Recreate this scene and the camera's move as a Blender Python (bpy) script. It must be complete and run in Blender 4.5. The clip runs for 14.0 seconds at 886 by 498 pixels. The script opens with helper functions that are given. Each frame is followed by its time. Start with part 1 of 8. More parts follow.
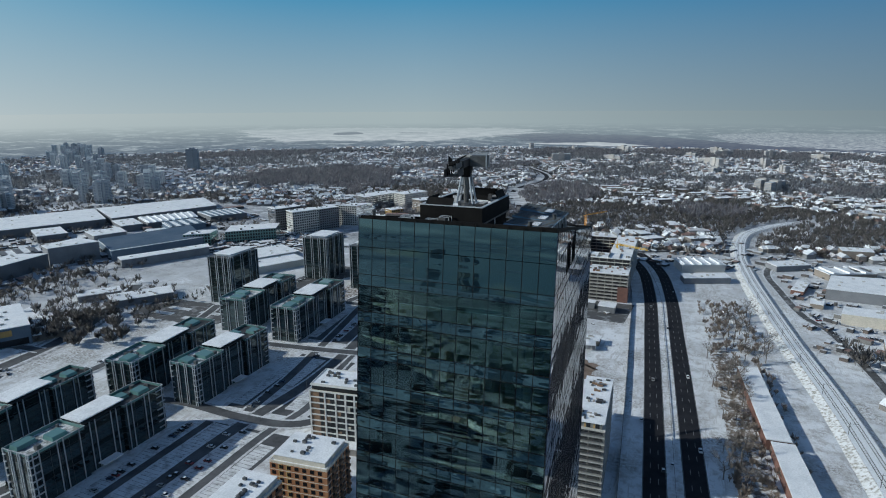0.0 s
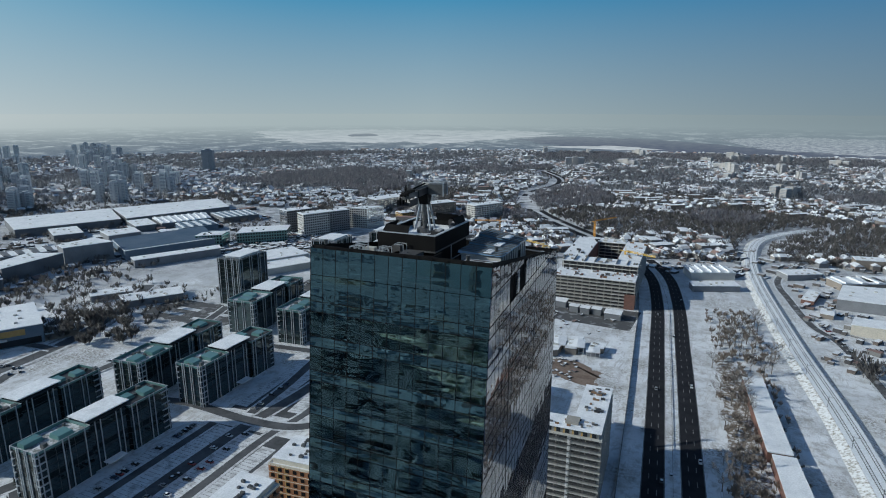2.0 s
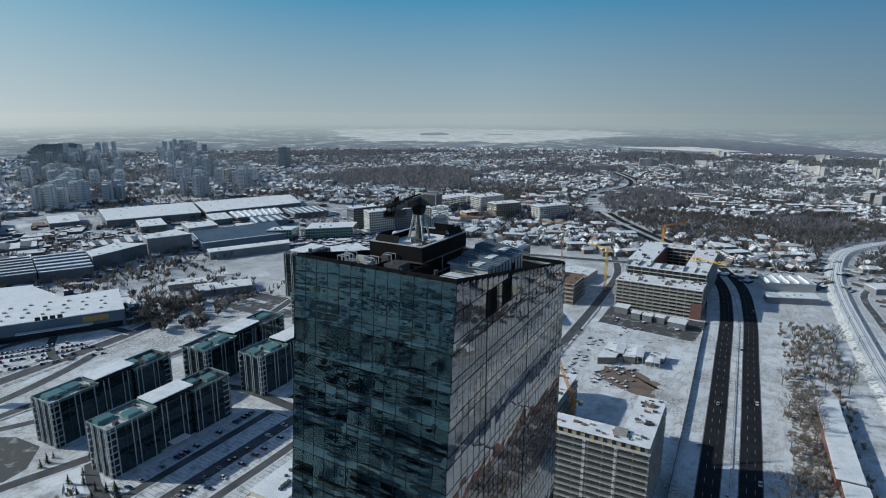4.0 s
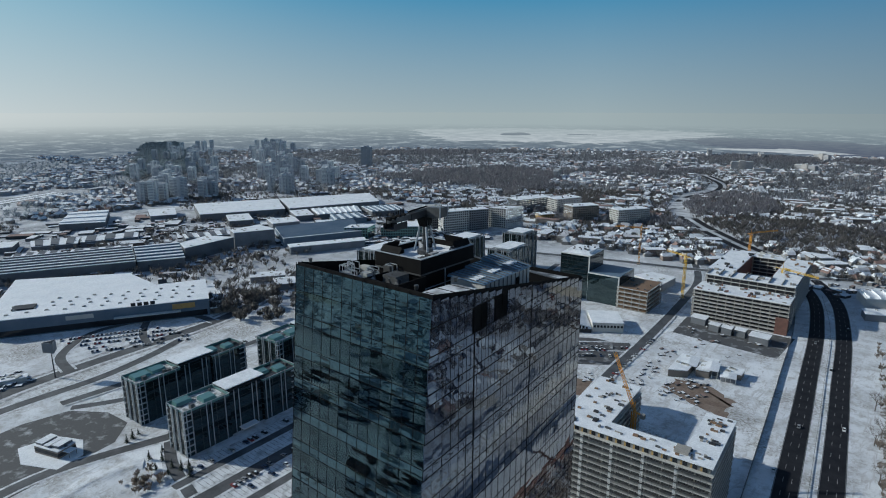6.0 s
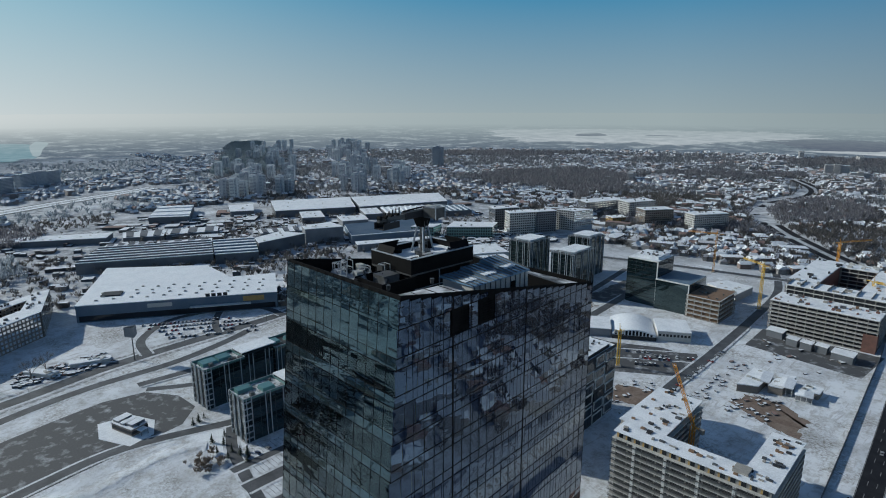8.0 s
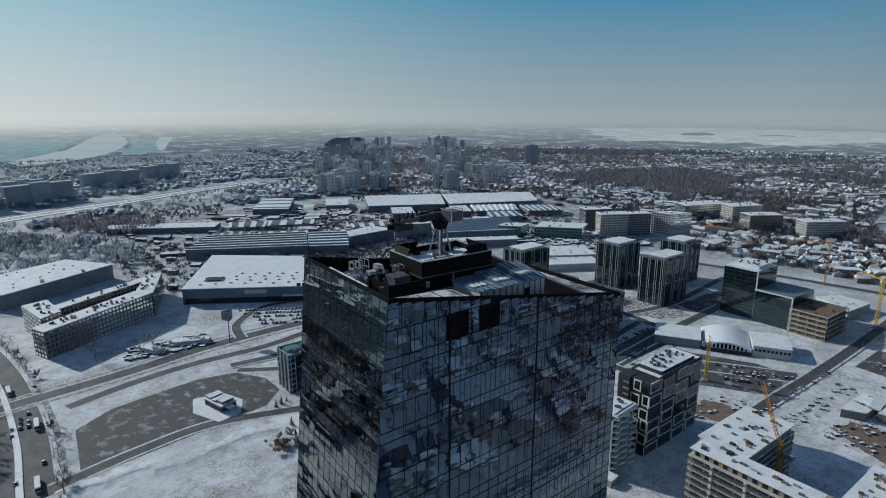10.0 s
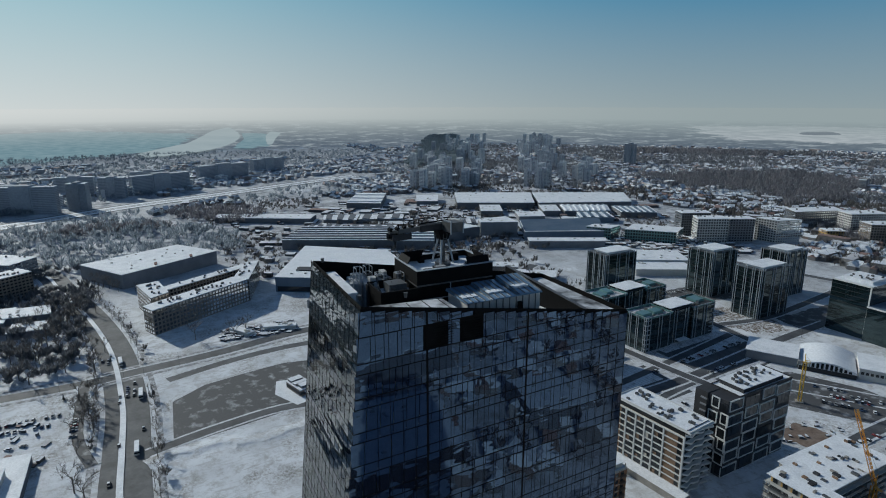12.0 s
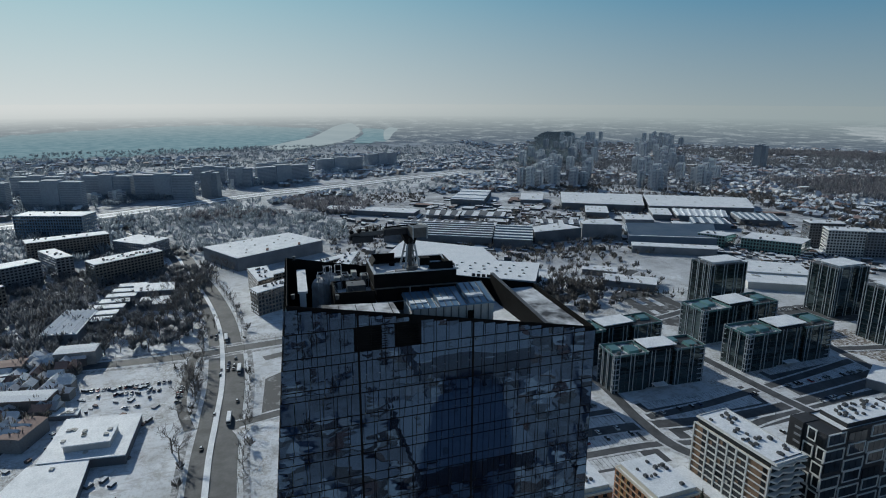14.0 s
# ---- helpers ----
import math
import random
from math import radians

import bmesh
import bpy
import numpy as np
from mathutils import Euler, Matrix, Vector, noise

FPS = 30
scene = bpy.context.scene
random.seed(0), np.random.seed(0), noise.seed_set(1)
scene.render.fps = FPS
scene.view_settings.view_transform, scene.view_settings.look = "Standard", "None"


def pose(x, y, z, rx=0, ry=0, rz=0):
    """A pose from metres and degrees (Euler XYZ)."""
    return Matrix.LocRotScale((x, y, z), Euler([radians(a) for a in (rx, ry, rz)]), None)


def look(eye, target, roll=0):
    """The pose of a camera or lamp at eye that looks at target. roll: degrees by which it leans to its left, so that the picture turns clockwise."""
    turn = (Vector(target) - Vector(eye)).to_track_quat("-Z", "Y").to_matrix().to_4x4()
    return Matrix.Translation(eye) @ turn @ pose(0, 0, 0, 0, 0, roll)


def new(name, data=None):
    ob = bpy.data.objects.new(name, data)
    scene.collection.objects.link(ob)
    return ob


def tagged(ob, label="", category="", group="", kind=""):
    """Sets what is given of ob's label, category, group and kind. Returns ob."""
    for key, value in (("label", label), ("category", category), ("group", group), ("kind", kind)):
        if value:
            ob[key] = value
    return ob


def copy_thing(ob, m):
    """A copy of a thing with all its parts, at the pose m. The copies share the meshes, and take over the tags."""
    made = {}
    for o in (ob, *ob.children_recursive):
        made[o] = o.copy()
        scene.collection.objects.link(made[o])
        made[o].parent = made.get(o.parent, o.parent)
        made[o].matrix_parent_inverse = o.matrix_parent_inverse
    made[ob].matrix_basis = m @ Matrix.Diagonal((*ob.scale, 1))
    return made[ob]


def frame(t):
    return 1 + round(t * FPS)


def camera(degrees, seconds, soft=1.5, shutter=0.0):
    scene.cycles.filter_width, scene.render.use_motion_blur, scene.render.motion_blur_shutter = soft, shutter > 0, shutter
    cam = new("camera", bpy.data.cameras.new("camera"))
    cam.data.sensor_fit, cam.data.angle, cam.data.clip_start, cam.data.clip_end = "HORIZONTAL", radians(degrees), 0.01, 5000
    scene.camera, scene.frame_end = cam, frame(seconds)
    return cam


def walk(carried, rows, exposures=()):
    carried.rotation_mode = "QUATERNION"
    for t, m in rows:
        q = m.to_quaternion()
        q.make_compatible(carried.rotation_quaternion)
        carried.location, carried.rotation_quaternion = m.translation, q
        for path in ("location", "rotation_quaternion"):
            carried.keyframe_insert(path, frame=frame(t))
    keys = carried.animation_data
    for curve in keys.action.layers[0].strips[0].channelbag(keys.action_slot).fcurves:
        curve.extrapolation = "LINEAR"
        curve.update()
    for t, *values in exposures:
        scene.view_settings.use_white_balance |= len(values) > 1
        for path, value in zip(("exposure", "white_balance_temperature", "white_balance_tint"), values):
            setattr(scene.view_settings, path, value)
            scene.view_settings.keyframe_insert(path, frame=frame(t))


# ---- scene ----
cam = camera(73.69, 14.0, 1.05)
PATH = [
    (0, (19.43, -63.52, 174.51), (-3.004, -9.664, 160.504), -0.29),
    (0.5, (21.27, -63.02, 175.10), (-1.601, -9.291, 161.318), -0.23),
    (1, (22.79, -62.95, 176.11), (-0.525, -9.368, 162.489), -0.07),
    (1.5, (24.20, -62.36, 176.94), (0.763, -8.891, 163.103), 0.05),
    (2, (26.02, -62.18, 177.68), (2.267, -8.843, 163.848), 0.09),
    (2.5, (28.03, -61.54, 178.15), (3.470, -8.580, 164.298), 0.11),
    (5, (38.00, -55.81, 179.95), (4.021, -8.375, 165.986), 0.14),
    (5.5, (39.86, -54.83, 180.46), (4.340, -8.540, 166.494), 0.10),
    (6, (41.71, -53.23, 180.80), (5.195, -7.723, 166.799), 0.05),
    (6.5, (43.37, -51.85, 180.52), (5.943, -7.090, 166.544), 0.02),
    (7, (44.91, -50.38, 180.86), (6.144, -6.773, 166.864), -0.02),
    (7.5, (46.67, -48.68, 180.64), (6.411, -6.434, 166.681), -0.01),
    (8, (47.95, -46.61, 180.69), (6.071, -5.977, 166.730), -0.06),
    (10.5, (55.49, -37.57, 181.79), (6.410, -6.140, 167.553), -0.07),
    (11, (57.40, -35.52, 182.39), (7.160, -6.011, 168.076), -0.06),
    (11.5, (59.10, -33.29, 182.75), (7.748, -5.783, 168.372), -0.05),
    (12, (60.53, -30.42, 183.28), (8.023, -5.263, 168.788), -0.06),
    (12.5, (62.37, -26.83, 183.48), (8.820, -4.017, 168.909), -0.05),
    (13, (64.08, -22.80, 184.03), (9.645, -2.299, 169.331), 0.01),
    (13.5, (65.52, -18.14, 184.32), (10.137, -0.402, 169.569), 0.04),
    (14, (66.72, -13.43, 184.34), (10.425, 1.131, 169.541), 0.11),
]
walk(cam, [(t, look(eye, target, roll)) for t, eye, target, roll in PATH], [(0, -0.05, 5990, 2.5), (5, -0.09, 5990, 2.5), (8, -0.2, 5990, 2.5), (11, -0.34, 6020, 2.5), (14, -0.4, 6020, 2.5)])

# ---- daylight ----
SUN_AZ, SUN_EL = radians(205), radians(27)      # where the sun stands: turned from +x, and above the horizon
world = bpy.data.worlds.new("winter_sky")
scene.world = world
world.use_nodes = True
wn = world.node_tree
sky = wn.nodes.new("ShaderNodeTexSky")
sky.sky_type, sky.sun_disc = "NISHITA", False
sky.sun_elevation, sky.sun_rotation = SUN_EL, radians(90) - SUN_AZ
sky.altitude, sky.air_density, sky.dust_density, sky.ozone_density = 100, 1.4, 1.0, 6.0
wn.links.new(sky.outputs[0], wn.nodes["Background"].inputs[0])
wn.nodes["Background"].inputs[1].default_value = 0.078
lamp = bpy.data.lights.new("sun", "SUN")
lamp.energy, lamp.angle, lamp.color = 4.1, radians(0.55), (1.0, 0.94, 0.85)
sun = new("sun", lamp)
sun.matrix_world = look((math.cos(SUN_AZ) * 50, math.sin(SUN_AZ) * 50, 50 * math.tan(SUN_EL)), (0, 0, 0))


# ---- materials ----
def nodes_of(name):
    m = bpy.data.materials.new(name)
    m.use_nodes = True
    t = m.node_tree
    return m, t, t.nodes["Principled BSDF"]


def noise_of(t, scale, detail=4, rough=0.6, stretch=None, coord="Object"):
    tex = t.nodes.new("ShaderNodeTexNoise")
    tex.inputs["Scale"].default_value, tex.inputs["Detail"].default_value = scale, detail
    tex.inputs["Roughness"].default_value = rough
    if coord == "World":
        src = t.nodes.new("ShaderNodeNewGeometry").outputs["Position"]
    else:
        src = t.nodes.new("ShaderNodeTexCoord").outputs[coord]
    if stretch:
        mp = t.nodes.new("ShaderNodeMapping")
        mp.inputs["Scale"].default_value = stretch
        t.links.new(src, mp.inputs[0])
        src = mp.outputs[0]
    t.links.new(src, tex.inputs["Vector"])
    return tex.outputs["Fac"]


def ramp_of(t, src, lo, hi, a=(0, 0, 0), b=(1, 1, 1)):
    r = t.nodes.new("ShaderNodeValToRGB")
    r.color_ramp.elements[0].position, r.color_ramp.elements[1].position = lo, hi
    r.color_ramp.elements[0].color, r.color_ramp.elements[1].color = (*a, 1), (*b, 1)
    t.links.new(src, r.inputs[0])
    return r.outputs[0]


def mix_of(t, fac, a, b, mode="MIX"):
    n = t.nodes.new("ShaderNodeMix")
    n.data_type, n.blend_type = "RGBA", mode
    for sock, v in ((n.inputs[0], fac), (n.inputs[6], a), (n.inputs[7], b)):
        if isinstance(v, (int, float)):
            sock.default_value = v
        elif isinstance(v, tuple):
            sock.default_value = (*v, 1)
        else:
            t.links.new(v, sock)
    return n.outputs[2]


def bump_of(t, p, src, strength, distance):
    b = t.nodes.new("ShaderNodeBump")
    b.inputs["Strength"].default_value, b.inputs["Distance"].default_value = strength, distance
    t.links.new(src, b.inputs["Height"])
    t.links.new(b.outputs[0], p.inputs["Normal"])


def surface(name, a, b, scale=0.5, rough=0.8, metal=0.0, grain=6.0, relief=0.02, lo=0.35, hi=0.65, vary=0.0, spec=0.5):
    """Two tones in large stains, a fine grain over them, and relief; vary: light and dark from piece to piece."""
    m, t, p = nodes_of(name)
    big = ramp_of(t, noise_of(t, scale, coord="World"), lo, hi)
    col = mix_of(t, big, a, b)
    fine = noise_of(t, grain, 3, coord="World")
    col = mix_of(t, 0.35, col, ramp_of(t, fine, 0.3, 0.7, (0.35,) * 3, (1, 1, 1)), "MULTIPLY")
    if vary:
        info = t.nodes.new("ShaderNodeObjectInfo")
        col = mix_of(t, vary, col, ramp_of(t, info.outputs["Random"], 0, 1, (0.2,) * 3, (1, 1, 1)), "MULTIPLY")
    t.links.new(col, p.inputs["Base Color"])
    p.inputs["Roughness"].default_value, p.inputs["Metallic"].default_value = rough, metal
    p.inputs["Specular IOR Level"].default_value = spec
    if relief:
        bump_of(t, p, fine, 0.5, relief)
    return m


def island_surface(name, tones, rough=0.85, low=0.0):
    """Tones that differ from piece to piece of one joined mesh."""
    m, t, p = nodes_of(name)
    geo = t.nodes.new("ShaderNodeNewGeometry")
    r = t.nodes.new("ShaderNodeValToRGB")
    r.color_ramp.interpolation = "CONSTANT"
    for i, c in enumerate(tones):
        e = r.color_ramp.elements[0] if i == 0 else r.color_ramp.elements.new(i / len(tones))
        e.position, e.color = i / len(tones), (*c, 1)
    r.color_ramp.elements.remove(r.color_ramp.elements[-1]) if len(r.color_ramp.elements) > len(tones) else None
    t.links.new(geo.outputs["Random Per Island"], r.inputs[0])
    grain = ramp_of(t, noise_of(t, 0.9, 3, coord="World"), 0.3, 0.7, (0.6,) * 3, (1, 1, 1))
    t.links.new(mix_of(t, 0.6, r.outputs[0], grain, "MULTIPLY"), p.inputs["Base Color"])
    p.inputs["Roughness"].default_value = rough
    if low:
        # translucent share brightens the twigs' backlit side, for far ones in place of haze
        tl = t.nodes.new("ShaderNodeBsdfTranslucent")
        t.links.new(r.outputs[0], tl.inputs[0])
        mx = t.nodes.new("ShaderNodeMixShader")
        mx.inputs[0].default_value = low
        t.links.new(p.outputs[0], mx.inputs[1])
        t.links.new(tl.outputs[0], mx.inputs[2])
        t.links.new(mx.outputs[0], t.nodes["Material Output"].inputs[0])
    return m


def mirror_glass(name, tint, base, ior, wave, scale, depth, level=1.8, inside=None):
    """Coated facade glass: a dark body under a clear, slightly wavy reflection that grows at flat angles."""
    m, t, p = nodes_of(name)
    info = t.nodes.new("ShaderNodeObjectInfo")
    tone = ramp_of(t, info.outputs["Random"], 0, 1, (0.8,) * 3, (1, 1, 1))
    if inside:
        # stretched bands put glimpses of lit floors behind into the glass colour
        room_glimpses = ramp_of(t, noise_of(t, 0.16, 5, 0.65, stretch=(1, 1, 5), coord="World"), 0.54, 0.66)
        base = mix_of(t, room_glimpses, base, inside)
    t.links.new(mix_of(t, 1.0, base, tone, "MULTIPLY"), p.inputs["Base Color"])
    p.inputs["Roughness"].default_value, p.inputs["Specular IOR Level"].default_value = 0.4, 0.1
    g = t.nodes.new("ShaderNodeBsdfGlossy")
    g.inputs["Roughness"].default_value = 0.012
    b = t.nodes.new("ShaderNodeBump")
    b.inputs["Strength"].default_value, b.inputs["Distance"].default_value = wave, depth
    t.links.new(noise_of(t, scale, 1, 0.5, stretch=(1, 1, level), coord="World"), b.inputs["Height"])
    t.links.new(b.outputs[0], g.inputs["Normal"])
    fr = t.nodes.new("ShaderNodeFresnel")
    fr.inputs["IOR"].default_value = ior
    least = ((ior - 1) / (ior + 1)) ** 2
    flat = ramp_of(t, fr.outputs[0], least + 0.01, least + 0.1)
    t.links.new(mix_of(t, flat, tint, (0.97, 0.98, 0.97)), g.inputs["Color"])
    mx = t.nodes.new("ShaderNodeMixShader")
    t.links.new(fr.outputs[0], mx.inputs[0])
    t.links.new(p.outputs[0], mx.inputs[1])
    t.links.new(g.outputs[0], mx.inputs[2])
    t.links.new(mx.outputs[0], t.nodes["Material Output"].inputs[0])
    return m


def vision_glass(name, tint, through_tint, ior):
    """Clear tinted facade glass: a mirror that grows at flat angles over a view of the rooms behind."""
    m, t, p = nodes_of(name)
    clear = t.nodes.new("ShaderNodeBsdfTransparent")
    clear.inputs[0].default_value = (*through_tint, 1)
    g = t.nodes.new("ShaderNodeBsdfGlossy")
    g.inputs["Roughness"].default_value = 0.012
    b = t.nodes.new("ShaderNodeBump")
    b.inputs["Strength"].default_value, b.inputs["Distance"].default_value = 0.6, 0.06
    t.links.new(noise_of(t, 0.09, 1, 0.5, stretch=(1, 1, 8), coord="World"), b.inputs["Height"])
    t.links.new(b.outputs[0], g.inputs["Normal"])
    fr = t.nodes.new("ShaderNodeFresnel")
    fr.inputs["IOR"].default_value = ior
    t.links.new(mix_of(t, ramp_of(t, fr.outputs[0], 0.115, 0.2), tint, (0.97, 0.98, 0.97)), g.inputs["Color"])
    mx = t.nodes.new("ShaderNodeMixShader")
    t.links.new(fr.outputs[0], mx.inputs[0])
    t.links.new(clear.outputs[0], mx.inputs[1])
    t.links.new(g.outputs[0], mx.inputs[2])
    t.links.new(mx.outputs[0], t.nodes["Material Output"].inputs[0])
    return m


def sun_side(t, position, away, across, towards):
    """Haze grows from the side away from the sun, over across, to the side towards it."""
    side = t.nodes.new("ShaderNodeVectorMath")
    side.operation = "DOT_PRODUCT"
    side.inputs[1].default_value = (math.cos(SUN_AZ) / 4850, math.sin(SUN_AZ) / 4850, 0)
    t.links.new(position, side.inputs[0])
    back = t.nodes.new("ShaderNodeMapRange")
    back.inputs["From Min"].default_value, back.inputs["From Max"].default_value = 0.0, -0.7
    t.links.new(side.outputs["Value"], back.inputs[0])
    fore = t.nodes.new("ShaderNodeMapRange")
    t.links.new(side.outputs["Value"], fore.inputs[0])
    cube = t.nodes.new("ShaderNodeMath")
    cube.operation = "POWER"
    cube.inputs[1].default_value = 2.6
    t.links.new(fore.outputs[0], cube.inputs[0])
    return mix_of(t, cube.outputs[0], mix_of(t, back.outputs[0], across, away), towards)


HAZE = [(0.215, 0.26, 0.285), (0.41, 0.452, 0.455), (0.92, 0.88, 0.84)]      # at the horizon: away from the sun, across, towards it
SNOW = (0.82, 0.84, 0.87)
snow = surface("roof_snow", SNOW, (0.62, 0.65, 0.69), 0.12, 0.7, grain=1.2, relief=0.05, lo=0.45, hi=0.75)
trodden_path = surface("trodden_path", (0.24, 0.24, 0.245), (0.58, 0.59, 0.61), 0.3, 0.85, grain=1.3, relief=0.03, lo=0.45, hi=0.62)
bay_snow = surface("trodden_snow", (0.66, 0.68, 0.71), (0.36, 0.37, 0.385), 0.22, 0.8, grain=1.6, relief=0.04, lo=0.48, hi=0.66)
clean_snow = surface("clean_snow", SNOW, (0.74, 0.77, 0.81), 0.08, 0.7, grain=0.8, relief=0.04)
asphalt = surface("highway_asphalt", (0.012, 0.013, 0.018), (0.024, 0.025, 0.03), 0.1, 0.92, grain=2.0, relief=0.01, spec=0.15)
wet_asphalt = surface("street_asphalt", (0.044, 0.047, 0.053), (0.10, 0.105, 0.115), 0.09, 0.75, grain=0.7, relief=0.01)
lot_asphalt = surface("parking_asphalt", (0.075, 0.076, 0.08), (0.38, 0.39, 0.41), 0.13, 0.8, grain=0.9, relief=0.01, lo=0.53, hi=0.72)
line_paint = surface("line_paint", (0.34, 0.34, 0.34), (0.16, 0.16, 0.16), 0.5, 0.7)
kerb_stone = surface("kerb_concrete", (0.35, 0.35, 0.34), (0.5, 0.5, 0.5), 0.3, 0.85)
concrete = surface("raw_concrete", (0.36, 0.34, 0.31), (0.25, 0.24, 0.22), 0.15, 0.9, grain=1.5)
pale_concrete = surface("pale_concrete", (0.55, 0.54, 0.51), (0.42, 0.42, 0.4), 0.12, 0.88, grain=1.5)
cream = surface("cream_cladding", (0.68, 0.63, 0.54), (0.6, 0.56, 0.48), 0.1, 0.75, grain=1.0)
timber = surface("brown_cladding", (0.24, 0.15, 0.09), (0.17, 0.105, 0.065), 0.3, 0.7, grain=3)
orange = surface("orange_brick", (0.42, 0.2, 0.09), (0.33, 0.15, 0.07), 0.3, 0.85, grain=3)
ochre = surface("ochre_cladding", (0.5, 0.33, 0.12), (0.42, 0.27, 0.1), 0.3, 0.8)
white_frame = surface("white_frame", (0.72, 0.72, 0.7), (0.62, 0.62, 0.6), 0.2, 0.7)
charcoal = surface("charcoal_cladding", (0.035, 0.036, 0.04), (0.05, 0.05, 0.054), 0.2, 0.6, spec=0.25)
black_metal = surface("black_metal", (0.008, 0.008, 0.009), (0.013, 0.013, 0.013), 0.5, 0.7, spec=0.06)
grey_metal = surface("grey_metal", (0.16, 0.165, 0.17), (0.1, 0.1, 0.1), 0.5, 0.5, metal=0.5)
fin_metal = surface("pale_fin", (0.44, 0.475, 0.51), (0.35, 0.38, 0.42), 0.2, 0.5)
blue_sheet = surface("blue_sheet", (0.10, 0.155, 0.22), (0.15, 0.2, 0.26), 0.05, 0.55)
wall_grey = surface("grey_render", (0.25, 0.26, 0.28), (0.19, 0.2, 0.22), 0.06, 0.85)
wall_beige = surface("beige_render", (0.27, 0.235, 0.2), (0.22, 0.19, 0.165), 0.06, 0.85)
wall_white = surface("white_render", (0.62, 0.61, 0.58), (0.52, 0.51, 0.49), 0.06, 0.85)
dark_wall = surface("dark_shed_wall", (0.12, 0.13, 0.145), (0.17, 0.18, 0.2), 0.05, 0.8)
yellow_paint = surface("crane_yellow", (0.72, 0.46, 0.05), (0.6, 0.38, 0.05), 0.5, 0.5)
orange_paint = surface("crane_orange", (0.78, 0.36, 0.04), (0.66, 0.3, 0.04), 0.5, 0.5)
earth = surface("bare_earth", (0.15, 0.105, 0.08), (0.22, 0.17, 0.14), 0.15, 0.95, grain=0.6, relief=0.2)
scrub_earth = surface("scrubby_verge", (0.16, 0.13, 0.105), (0.66, 0.67, 0.69), 0.35, 0.95, grain=1.6, relief=0.2, lo=0.45, hi=0.6)
bark = surface("bare_bark", (0.15, 0.132, 0.118), (0.20, 0.178, 0.16), 0.3, 0.95, relief=0)
needle = surface("conifer_needles", (0.018, 0.03, 0.022), (0.03, 0.042, 0.03), 0.6, 0.9, relief=0)
brick_red = surface("red_brick", (0.19, 0.095, 0.075), (0.15, 0.08, 0.065), 0.3, 0.85)
tower_glass = mirror_glass("side_glass", (0.40, 0.62, 0.94), (0.004, 0.008, 0.024), 2.2, 0.5, 0.22, 0.025, 3.2)
clear_glass = vision_glass("clear_front_glass", (0.50, 0.86, 1.0), (0.60, 0.70, 0.60), 1.95)
carpet = surface("olive_carpet", (0.46, 0.47, 0.24), (0.30, 0.32, 0.17), 0.25, 0.9, grain=2.0, relief=0)
ceiling_board = surface("ceiling_board", (0.5, 0.55, 0.42), (0.42, 0.46, 0.36), 0.3, 0.9, relief=0)
wet_roof = surface("wet_roof", (0.03, 0.03, 0.033), (0.70, 0.72, 0.75), 0.13, 0.6, grain=1.5, relief=0.02, lo=0.42, hi=0.56)
tarp = surface("grey_tarp", (0.26, 0.26, 0.27), (0.5, 0.51, 0.53), 0.7, 0.7, grain=2.5, relief=0.1)
front_glass = mirror_glass("front_glass", (0.48, 0.86, 1.0), (0.003, 0.012, 0.019), 2.15, 0.6, 0.09, 0.06, 8.0, (0.02, 0.03, 0.018))
office_glass = mirror_glass("office_glass", (0.75, 0.95, 0.97), (0.006, 0.014, 0.016), 1.95, 0.4, 0.15, 0.03)
pane_glass = mirror_glass("window_glass", (0.85, 0.9, 0.95), (0.012, 0.014, 0.017), 1.5, 0.2, 0.3, 0.02)
blue_glass = mirror_glass("blue_glass", (0.7, 0.82, 0.95), (0.13, 0.21, 0.30), 1.7, 0.3, 0.3, 0.03)
green_glass = mirror_glass("green_glass", (0.7, 0.92, 0.9), (0.12, 0.23, 0.225), 1.6, 0.3, 0.3, 0.03)


